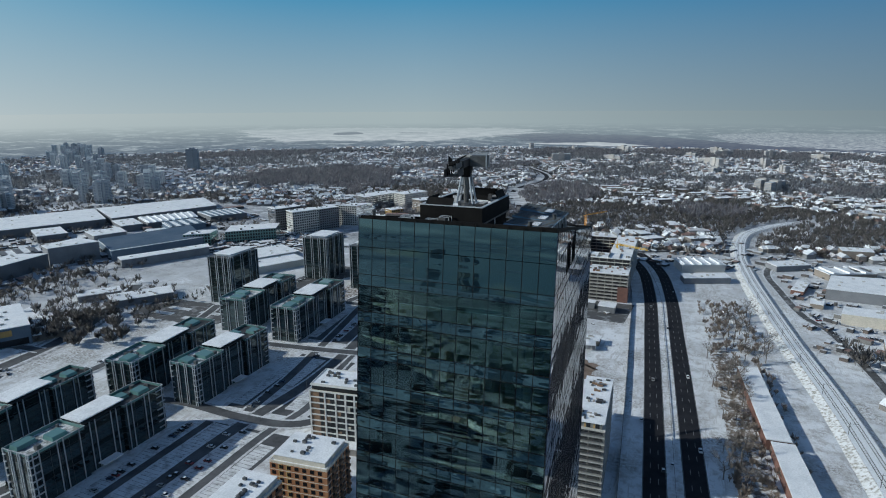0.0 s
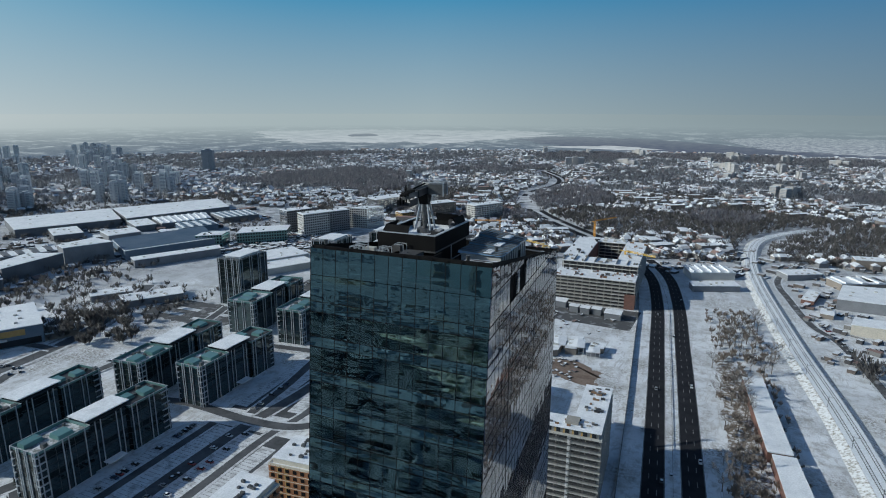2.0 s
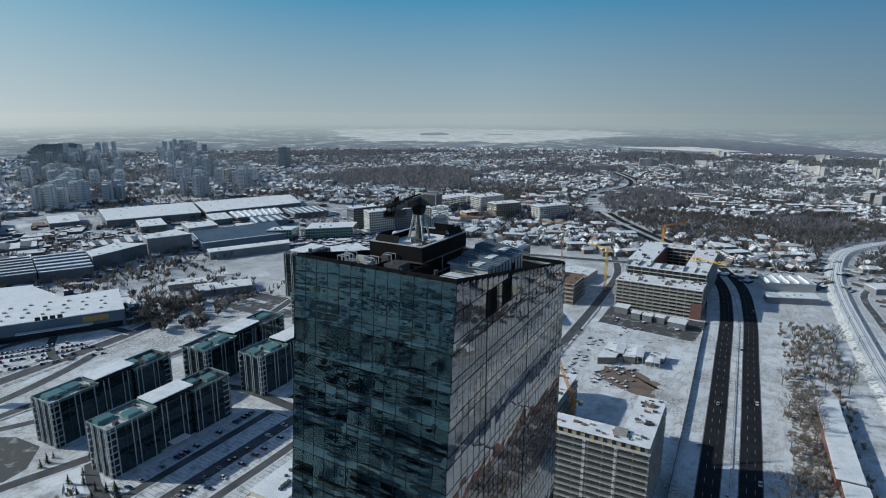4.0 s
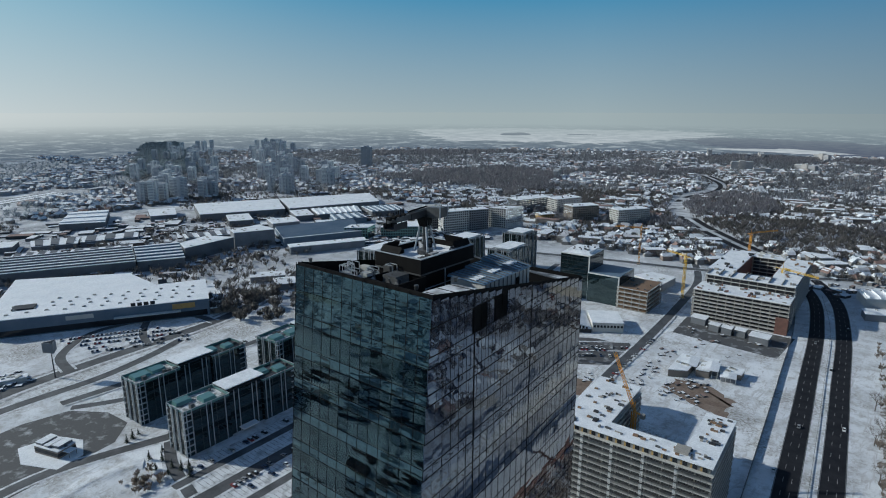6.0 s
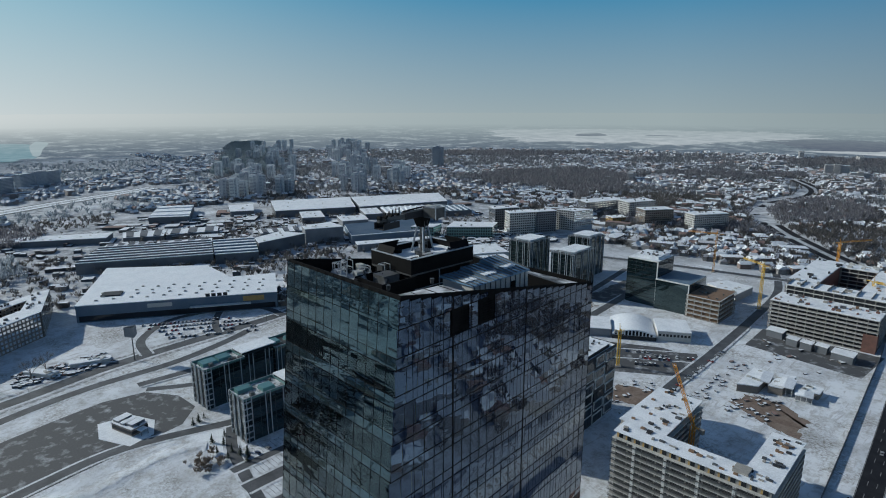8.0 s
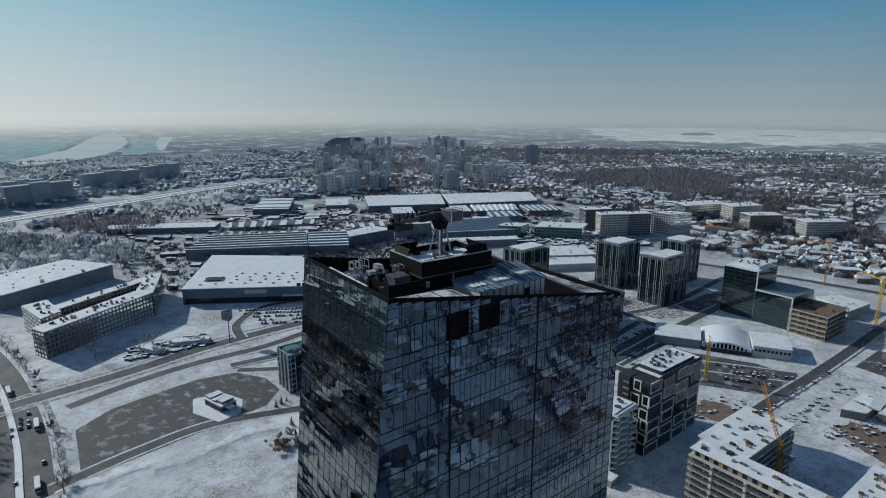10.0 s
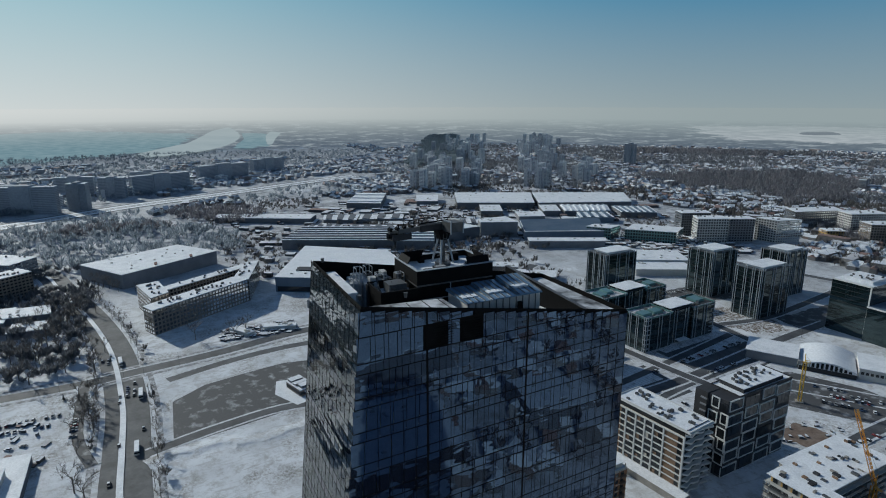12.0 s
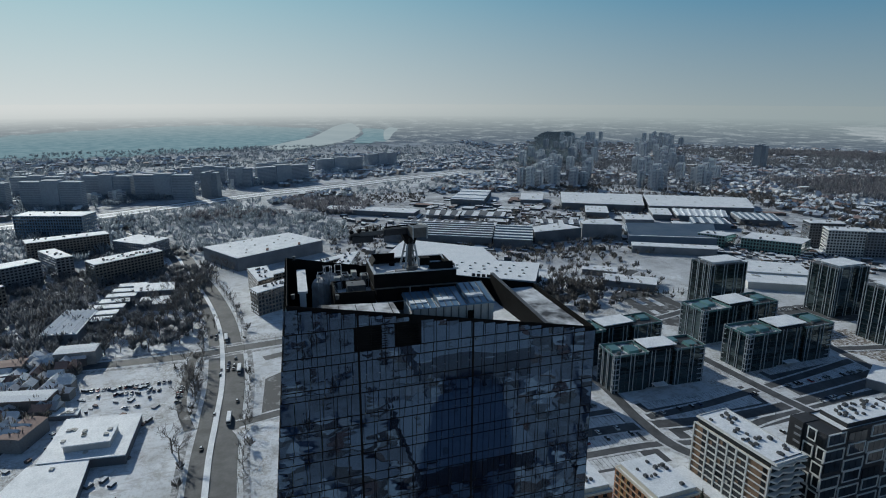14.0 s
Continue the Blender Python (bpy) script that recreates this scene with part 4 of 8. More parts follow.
def cleaning_crane():
    """The roof crane that carries the window cleaners' cradle: a splayed mast, a turntable, a telescopic jib and its winch."""
    c = thing("cleaning_crane", "dark steel window-cleaning crane on the tower's plant room", "roof crane", Matrix.Translation((-4.3, 0.6, 163.3)) @ Matrix.Rotation(radians(8), 4, "Z"))
    part("base", Shape().prism([(1.0 * math.cos(k * math.pi / 6), 1.0 * math.sin(k * math.pi / 6)) for k in range(12)], 0, 0.5), grey_metal, c)
    for dx, dy in ((-0.5, -0.5), (0.5, -0.5), (0.5, 0.5), (-0.5, 0.5)):
        part("leg", Shape().tube((dx * 1.9, dy * 1.9, 0.4), (dx * 0.9, dy * 0.9, 3.4), 0.13, n=6), fin_metal, c)
    for z in (1.3, 2.3):
        part("brace", Shape().box(-0.75, 0.75, -0.06, 0.06, z, z + 0.12).box(-0.06, 0.06, -0.75, 0.75, z, z + 0.12), grey_metal, c)
    part("mast", Shape().prism([(0.32 * math.cos(k * math.pi / 5), 0.32 * math.sin(k * math.pi / 5)) for k in range(10)], 0.5, 3.6), grey_metal, c)
    part("turntable", Shape().loft([(-0.5, -0.5, 3.4), (0.5, -0.5, 3.4), (0.5, 0.5, 3.4), (-0.5, 0.5, 3.4)], [(-0.6, -1.1, 4.7), (0.6, -1.1, 4.7), (0.6, 1.0, 4.7), (-0.6, 1.0, 4.7)]), black_metal, c)
    part("jib", Shape().box(-0.42, 0.42, -3.4, 2.0, 4.7, 5.5), charcoal, c, "dark box jib")
    ext = part("jib_extension", Shape().box(-0.28, 0.28, -6.4, -3.4, 4.85, 5.4), grey_metal, c, "telescoped grey jib end")
    part("jib_tip", Shape().box(-0.17, 0.17, -7.6, -6.4, 4.95, 5.3), grey_metal, ext)
    for k in range(4):
        part("sheave", Shape().tube((-0.25, -7.4 + k * 0.95, 5.45), (0.25, -7.4 + k * 0.95, 5.45), 0.24, n=8), black_metal, ext)
        part("hanger", Shape().box(-0.5, -0.38, -7.3 + k * 0.95, -7.2 + k * 0.95, 4.3, 5.5), black_metal, ext)
    part("cradle", Shape().box(-0.75, 0.75, -7.5, -4.9, 4.15, 4.25).box(-0.75, -0.7, -7.5, -4.9, 4.25, 4.9).box(0.7, 0.75, -7.5, -4.9, 4.25, 4.9), charcoal, c)
    house = part("winch_house", Shape().box(0.5, 2.3, -0.4, 1.5, 4.6, 5.8), grey_metal, c, "pale winch housing beside the jib")
    part("winch_frame", Shape().box(2.3, 2.4, -0.4, -0.3, 4.4, 6.1).box(2.3, 2.4, 1.4, 1.5, 4.4, 6.1).box(0.5, 2.4, -0.45, -0.38, 5.95, 6.05).box(0.5, 2.4, 1.42, 1.5, 5.95, 6.05), fin_metal, house)
    part("counterweight", Shape().box(-0.85, 0.85, 1.4, 2.2, 4.5, 5.7), pale_concrete, c)
    for k in range(5):
        part("prong", Shape().box(-1.5 + k * 0.3, -1.38 + k * 0.3, -2.6 - 0.9 * k, -2.5 - 0.9 * k, 4.9, 5.9).box(-1.5 + k * 0.3, 0.0, -2.6 - 0.9 * k, -2.5 - 0.9 * k, 5.0, 5.15), black_metal, c)
    part("ladder", Shape().box(0.5, 0.56, -0.3, -0.24, 0.5, 4.6).box(0.5, 0.56, 0.24, 0.3, 0.5, 4.6).box(0.5, 0.55, -0.3, 0.3, 1.5, 1.55).box(0.5, 0.55, -0.3, 0.3, 2.5, 2.55).box(0.5, 0.55, -0.3, 0.3, 3.5, 3.55), grey_metal, c)
    part("hose", Shape().tube((-0.3, -3.2, 5.6), (-0.3, 1.0, 5.7), 0.1, n=6), black_metal, c)
    return c


cleaning_crane()


# ---- office park ----
def office_block(x, y, w, l, h, turn, label, group="glass office blocks"):
    """A dark glass block: near wing, taller middle with a white roof, far wing, pale paired fins, balcony corners, glazed roof terraces."""
    m = Matrix.Translation((x, y, 0)) @ Matrix.Rotation(radians(turn), 4, "Z")
    b = thing("office_block", label, "office building", m, group)
    wings = ((0, l * 0.36, 0, h), (l * 0.36, l * 0.66, 1.5, h + 0.5), (l * 0.66, l, 0, h - 0.5))
    for y0, y1, inset, top in wings:
        part("glass_wing", Shape().box(-w + inset, -inset, y0, y1, 0, top), office_glass, b)
    floors = max(3, round(h / 3.6))
    for k in range(1, floors + 1):
        z = h * k / floors
        s = Shape()
        for y0, y1, inset, _ in wings:
            s.box(-w + inset - 0.12, -inset + 0.12, y0 - 0.12, y1 + 0.12, z - 0.45, z - 0.2)
        part("floor_band", s, charcoal, b)
    # upright fins in pairs, standing above the roof edge
    fin = Shape().box(-0.2, 0.2, -0.22, 0.22, 0, h + 1.6).mesh("fin", fin_metal)
    places = [(-w * f, -0.35) for f in (0.01, 0.09, 0.34, 0.42, 0.66, 0.74, 0.99)]
    places += [(0.35, l * f) for f in (0.015, 0.055, 0.17, 0.21, 0.32, 0.68, 0.72, 0.83, 0.87, 0.985)]
    places += [(-1.2, l * f) for f in (0.41, 0.45, 0.57, 0.61)]
    for px, py in places:
        part("fin", fin, None, b).matrix_local = Matrix.Translation((px, py, 0))
    # glass joints between the fins
    joint = Shape().box(-0.05, 0.05, -0.05, 0.05, 0, h - 0.4).mesh("glass_joint", grey_metal)
    for k in range(1, 16):
        if k / 16 < 0.36 or k / 16 > 0.66:
            part("glass_joint", joint, None, b).matrix_local = Matrix.Translation((0.05, l * k / 16, 0))
    # balconies at the corners: pale rungs between two fins
    for x0, x1, y0, y1 in ((-w * 0.09, 0.5, -0.7, -0.1), (-w - 0.1, -w * 0.9, -0.7, -0.1), (0.1, 0.8, l * 0.93, l + 0.2), (0.1, 0.8, -0.3, l * 0.055)):
        s = Shape()
        for k in range(1, floors + 1):
            z = h * k / floors
            s.box(x0, x1, y0, y1, z - 1.2, z - 0.75)
        tagged(part("corner_balcony", s, fin_metal, b, "stacked pale corner balcony fronts"), kind="stuff")
    # roofs: worn terraces with glass rails, hoods and plant
    part("terrace_roof", Shape().box(-w + 0.3, -0.3, 0.3, l * 0.36 - 0.3, h, h + 0.12), terrace_floor, b, "roof terrace with trodden snow")
    part("terrace_roof", Shape().box(-w + 0.3, -0.3, l * 0.66 + 0.3, l - 0.3, h - 0.5, h - 0.38), terrace_floor, b)
    attic = part("penthouse", Shape().box(-w * 0.86, -w * 0.16, l * 0.36, l * 0.67, h + 0.5, h + 3.2), office_glass, b)
    part("penthouse_roof", Shape().box(-w * 0.86, -w * 0.08, l * 0.35, l * 0.685, h + 3.2, h + 3.75), snow, attic, "flat white snow-covered penthouse roof")
    part("penthouse_canopy", Shape().box(-w * 0.16, -0.2, l * 0.37, l * 0.66, h + 1.9, h + 2.1), charcoal, attic)
    for y0, y1, z in ((0, l * 0.36, h), (l * 0.66, l, h - 0.5)):
        for bx in ((-w, 0, y0, y0 + 0.06), (-w, 0, y1 - 0.06, y1), (-w, -w + 0.06, y0, y1), (-0.06, 0, y0, y1)):
            part("glass_rail", Shape().box(*bx, z, z + 1.6), green_glass, b)
        ring = Shape()
        for bx in ((-w - 0.3, 0.3, y0 - 0.3, y0 - 0.05), (-w - 0.3, 0.3, y1 + 0.05, y1 + 0.3), (0.1, 0.35, y0, y1), (-w - 0.35, -w - 0.1, y0, y1)):
            ring.box(*bx, z + 1.5, z + 1.75)
        part("roof_trellis", ring, fin_metal, b, "pale steel frame round the roof")
    rnd = random.Random(int(x * 3 + y))
    for y0, y1, z in ((1, l * 0.36 - 2, h), (l * 0.66 + 1, l - 2, h - 0.5)):
        for k in range(2):
            gw, gl = w * (0.3 + 0.2 * rnd.random()), (y1 - y0) * (0.3 + 0.15 * rnd.random())
            gx, gy = -w + 1.2 + rnd.random() * (w - gw - 2.4), y0 + k * (y1 - y0) * 0.5 + rnd.random() * 1.5
            part("glass_roof", Shape().loft([(gx, gy, z + 0.12), (gx + gw, gy, z + 0.12), (gx + gw, gy + gl, z + 0.12), (gx, gy + gl, z + 0.12)], [(gx + 0.6, gy + 0.5, z + 2.4), (gx + gw - 0.6, gy + 0.5, z + 1.9), (gx + gw - 0.6, gy + gl - 0.5, z + 1.9), (gx + 0.6, gy + gl - 0.5, z + 2.4)]), green_glass, b, "green glass roof hood")
        for _ in range(7):
            ux, uy = -w + 1.5 + rnd.random() * (w - 4), y0 + rnd.random() * (y1 - y0)
            part("roof_unit", Shape().box(ux, ux + 0.8 + rnd.random() * 1.6, uy, uy + 0.8 + rnd.random() * 1.6, z + 0.12, z + 0.8 + rnd.random() * 1.6), grey_metal, b)
    part("entrance_canopy", Shape().box(0, 5, l * 0.42, l * 0.56, 3.6, 4.0), snow, b)
    return b


terrace_floor = surface("terrace_floor", (0.60, 0.62, 0.65), (0.17, 0.18, 0.18), 0.28, 0.8, grain=1.5, relief=0.05, lo=0.42, hi=0.56)
TXT = "low dark glass office block with pale fins and snowy penthouse"
for x, y, w, l, h, tn in ((-238, 80, 17, 74, 25, 1.5), (-290, 80, 17, 74, 25, 4), (-241, 179, 19, 68, 25, 1.5), (-279, 168, 20, 78, 25, 7),
                          (-246, 284, 22, 80, 26, 5), (-295, 286, 24, 76, 26, 6)):
    office_block(x, y, w, l, h, tn, TXT)


def office_tower(x, y, w, l, h, turn):
    m = Matrix.Translation((x, y, 0)) @ Matrix.Rotation(radians(turn), 4, "Z")
    b = thing("office_tower", "square dark glass office tower with pale paired fins", "office building", m, "glass office towers")
    part("glass_body", Shape().box(0, w, 0, l, 0, h), office_glass, b)
    n = round(h / 3.9)
    for k in range(1, n + 1):
        part("floor_band", Shape().box(-0.1, w + 0.1, -0.1, l + 0.1, h * k / n - 0.5, h * k / n - 0.15), charcoal, b)
    fin = Shape().box(-0.22, 0.22, -0.22, 0.22, 0, h + 2).mesh("fin", fin_metal)
    for f in (0.02, 0.1, 0.36, 0.44, 0.66, 0.74, 0.9, 0.98):
        for px, py in ((w * f, -0.3), (w + 0.3, l * f)):
            part("fin", fin, None, b).matrix_local = Matrix.Translation((px, py, 0))
    part("roof", Shape().box(0.3, w - 0.3, 0.3, l - 0.3, h, h + 0.15), grey_metal, b)
    part("roof_hood", Shape().box(w * 0.2, w * 0.85, l * 0.15, l * 0.85, h + 0.1, h + 2.2).box(w * 0.15, w * 0.9, l * 0.1, l * 0.9, h + 2.2, h + 2.6), snow, b, "snow-covered roof hood")
    return b


for a in ((-380, 336, 25, 40, 43, 3), (-346, 434, 28, 36, 43, 3), (-282, 421, 25, 42, 43, 3), (-314, 497, 27, 32, 43, 3)):
    office_tower(*a)


# ---- apartment blocks beside the tower ----
def frame_at(x, y, turn):
    return Matrix.Translation((x, y, 0)) @ Matrix.Rotation(radians(turn), 4, "Z")


def roof_clutter(parent, x0, x1, y0, y1, z, n, seed, name="roof_unit"):
    rnd = random.Random(seed)
    for _ in range(n):
        x, y = x0 + rnd.random() * (x1 - x0), y0 + rnd.random() * (y1 - y0)
        a, b, h = 0.8 + rnd.random() * 1.2, 0.7 + rnd.random(), 0.7 + rnd.random() * 0.7
        part(name, Shape().box(x, x + a, y, y + b, z, z + h).box(x + 0.2, x + a - 0.2, y + 0.2, y + b - 0.2, z + h, z + h + 0.15), grey_metal, parent)


def parapet_roof(parent, x0, x1, y0, y1, z, h=0.9, wall=None):
    part("roof", Shape().box(x0 + 0.35, x1 - 0.35, y0 + 0.35, y1 - 0.35, z, z + 0.3), snow, parent, "snow-covered flat roof")
    for r in ((x0, x1, y0, y0 + 0.35), (x0, x1, y1 - 0.35, y1), (x0, x0 + 0.35, y0 + 0.35, y1 - 0.35), (x1 - 0.35, x1, y0 + 0.35, y1 - 0.35)):
        part("parapet", Shape().box(*r, z, z + h), wall or white_frame, parent)


def cream_block():
    b = thing("apartment_block", "cream apartment block with brown panels, white grid and snowy roof", "apartment building", frame_at(-155, 172, 8))
    w, d, h, n = 42.0, 20.0, 33.5, 10
    part("wall_block", Shape().box(0, w, 0.5, d, 0, h - 3.2).box(1.2, w - 1.2, 2.0, d - 1, h - 3.2, h), cream, b)
    cols = [0, 8.5, 14.5, 20.0, 25.0, 31.0, 42.0]
    fh = (h - 3.2) / (n - 1)
    win = {}
    for i in range(6):
        x0, x1 = cols[i], cols[i + 1]
        for k in range(n - 1):
            z = k * fh
            if i in (0, 5):
                part("brown_panel", Shape().box(x0 + 0.4, x1 - 0.4, 0.28, 0.5, z + 0.3, z + fh - 0.1), timber, b)
                part("window", Shape().box(x1 - 3.2, x1 - 1.0, 0.2, 0.28, z + 0.6, z + fh - 0.5), pane_glass, b)
            else:
                part("window", Shape().box(x0 + 0.5, x1 - 0.5, 0.3, 0.5, z + 0.35, z + fh - 0.2), pane_glass, b)
                if (i + 2 * k) % 3 == 0:
                    part("blind", Shape().box(x0 + 0.7, x0 + 0.7 + (x1 - x0) * 0.35, 0.22, 0.3, z + 0.4, z + fh * (0.5 + 0.12 * ((i * 7 + k * 5) % 4))), timber if (i + k) % 3 else cream, b)
    for x in cols:
        part("pier", Shape().box(x - 0.4, x + 0.4, -0.15, 0.55, 0, h - 3.0), white_frame, b)
    for k in range(n):
        part("band", Shape().box(-0.4, w + 0.4, -0.1, 0.5, k * fh - 0.3, k * fh + 0.3), white_frame, b)
    part("attic_band", Shape().box(0.8, w - 0.8, 1.5, 1.9, h - 3.2, h - 0.6), pane_glass, b)
    # balconies at the end, with folded white fronts
    for k in range(n):
        z = k * fh + 0.6
        s = Shape()
        pts = [(w, 0.5), (w + 2.6, 2.5), (w + 1.4, 7), (w + 2.8, 11), (w + 1.2, 15), (w + 2.4, d), (w, d)]
        s.prism(pts, z, z + 0.9)
        part("balcony", s, white_frame, b, "white folded balcony front")
        part("window", Shape().box(w, w + 0.12, 1.5, d - 1, z + 0.9, z + fh - 0.15), pane_glass, b)
    part("eave", Shape().box(-0.2, w + 2.6, 0.9, d, h - 0.6, h - 0.1), white_frame, b)
    parapet_roof(b, 0.3, w + 2.0, 1.2, d - 0.3, h - 0.1, 0.7)
    roof_clutter(b, 3, w - 3, 3, d - 4, h + 0.2, 26, 3)
    for k in range(n - 1):
        s = Shape()
        for i in range(7):
            s.box(2 + i * 5.6, 5.2 + i * 5.6, d, d + 0.1, k * fh + 0.7, k * fh + 2.6)
        tagged(part("glazing", s, pane_glass, b), kind="stuff")
    part("terrace", Shape().box(-4, w + 6, -7, 0.4, 0, 3.4), concrete, b)
    part("terrace_roof", Shape().box(-3.8, w + 5.8, -6.8, 0.0, 3.4, 3.6), snow, b)
    return b


def dark_block():
    b = thing("apartment_block", "charcoal apartment block with staggered white window frames", "apartment building", frame_at(-131, 205, 4))
    w, l, h, n = 17.5, 53.0, 42.0, 12
    fh = h / n
    part("wall_block", Shape().box(0.6, w - 0.6, 0.6, l, 0, h), charcoal, b)
    part("stair_tower", Shape().box(-1.0, 6.0, -0.4, 9, 0, h + 0.3), charcoal, b, "plain pale grey end wall")
    for side, length in (("s", w), ("e", l)):
        n_col = 2 if side == "s" else 4
        cw = (length - 6.5) / n_col if side == "s" else length / n_col
        for c in range(n_col):
            for k in range(0, n, 2):
                odd = (k // 2 + c) % 2
                framed = (k // 2 * 2 + c) % 5 != 1
                u0 = (6.5 if side == "s" else 0) + c * cw + (1.6 if odd else 0.2)
                u1 = u0 + cw * (0.8 if odd else 0.95)
                z0, z1 = (k + (0.3 if odd else 0.0)) * fh, (k + (2.0 if odd else 1.7)) * fh
                s = Shape()
                for a0, a1, q0, q1 in ((u0, u1, z0, z0 + 0.55), (u0, u1, z1 - 0.55, z1), (u0, u0 + 0.55, z0 + 0.55, z1 - 0.55), (u1 - 0.55, u1, z0 + 0.55, z1 - 0.55)):
                    s.box(a0, a1, 0.1, 0.6, q0, q1) if side == "s" else s.box(w - 0.6, w - 0.1, a0, a1, q0, q1)
                if framed:
                    part("white_frame", s, white_frame, b)
                for f0, f1 in ((0.06, 0.34), (0.36, 0.64), (0.66, 0.94)):
                    g0, g1 = u0 + (u1 - u0) * f0, u0 + (u1 - u0) * f1
                    g = Shape().box(g0, g1, 0.3, 0.6, z0 + 0.4, z1 - 0.4) if side == "s" else Shape().box(w - 0.6, w - 0.3, g0, g1, z0 + 0.4, z1 - 0.4)
                    part("window", g, pane_glass, b)
    for k in range(n):
        part("balcony_slab", Shape().box(2.6, 6.0, -1.0, -0.4, k * fh, k * fh + 0.8), wall_grey, b)
    part("penthouse", Shape().box(2, w - 2, 14, l - 6, h, h + 2.6), charcoal, b)
    parapet_roof(b, 0.4, w - 0.4, 9.2, l, h, 0.8, charcoal)
    part("penthouse_roof", Shape().box(1.7, w - 1.7, 13.7, l - 5.7, h + 2.6, h + 2.9), snow, b)
    roof_clutter(b, 2.6, w - 5, 15, l - 9, h + 2.9, 24, 9)
    return b


def orange_block(x, y, w, d, h, turn, seed):
    b = thing("apartment_block", "orange brick and ochre apartment block with snowy roof", "apartment building", frame_at(x, y, turn))
    n = round(h / 3.1)
    fh = h / n
    part("wall_block", Shape().box(0, w, 0, d, 0, h), orange, b)
    for k in range(n):
        part("floor_band", Shape().box(-0.15, w + 0.15, -0.15, d + 0.15, (k + 1) * fh - 0.35, (k + 1) * fh - 0.1), cream, b)
        for i in range(7):
            x0 = 0.8 + i * (w - 1.6) / 7
            if i in (1, 2):
                part("ochre_panel", Shape().box(x0 - 0.2, x0 + 1.6, -0.1, 0, k * fh + 0.1, (k + 1) * fh - 0.35), ochre, b)
            part("window", Shape().box(x0 + 0.3, x0 + 2.2, -0.14, 0.0, k * fh + 0.6, k * fh + 2.4), pane_glass, b)
        for i in range(6):
            y0 = 0.8 + i * (d - 1.6) / 6
            part("window", Shape().box(w, w + 0.1, y0 + 0.3, y0 + 2.2, k * fh + 0.6, k * fh + 2.4), pane_glass, b)
            if i % 2:
                part("balcony", Shape().box(w, w + 1.3, y0 - 0.2, y0 + 2.8, k * fh, k * fh + 0.95), timber, b)
    part("attic", Shape().box(1.5, w - 1.5, 1.5, d - 1.5, h, h + 2.6), cream, b)
    parapet_roof(b, 0.0, w, 0, d, h - 0.1, 0.8, cream)
    part("attic_roof", Shape().box(1.2, w - 1.2, 1.2, d - 1.2, h + 2.6, h + 2.95), snow, b, "snow-covered attic roof")
    roof_clutter(b, 3, w - 4, 3, d - 4, h + 2.95, 10, seed)
    return b


cream_block()
dark_block()
orange_block(-141, 121, 28, 22, 23, 6, 4)
orange_block(-146, 84, 20, 27, 22, 3, 6)


# ---- building sites ----
def shell_bar(parent, x0, x1, y0, y1, h, n, inset=0.9, infill=charcoal, rail=True):
    """An open concrete frame: floor slabs, columns and a solid core, charcoal by default for the rooms' shade."""
    fh = h / n
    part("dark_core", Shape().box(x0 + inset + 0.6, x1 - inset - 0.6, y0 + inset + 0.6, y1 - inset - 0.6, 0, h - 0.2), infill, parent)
    for k in range(1, n + 1):
        part("floor_slab", Shape().box(x0, x1, y0, y1, k * fh - 0.5, k * fh), pale_concrete, parent)
    nx, ny = max(2, round((x1 - x0) / 7)), max(2, round((y1 - y0) / 7))
    for i in range(nx + 1):
        x = x0 + 0.5 + (x1 - x0 - 1.0) * i / nx
        for y in (y0 + 0.8, y1 - 0.8):
            part("column", Shape().box(x - 0.25, x + 0.25, y - 0.25, y + 0.25, 0, h - 0.3), concrete, parent)
    for j in range(1, ny):
        y = y0 + 0.5 + (y1 - y0 - 1.0) * j / ny
        for x in (x0 + 0.8, x1 - 0.8):
            part("column", Shape().box(x - 0.25, x + 0.25, y - 0.25, y + 0.25, 0, h - 0.3), concrete, parent)
    if rail:
        for k in range(0, n):
            z = k * fh
            part("parapet_wall", Shape().box(x0 + 0.1, x1 - 0.1, y0 + 0.05, y0 + 0.25, z, z + 0.95), concrete, parent)
            part("parapet_wall", Shape().box(x1 - 0.25, x1 - 0.05, y0 + 0.3, y1 - 0.1, z, z + 0.95), concrete, parent)


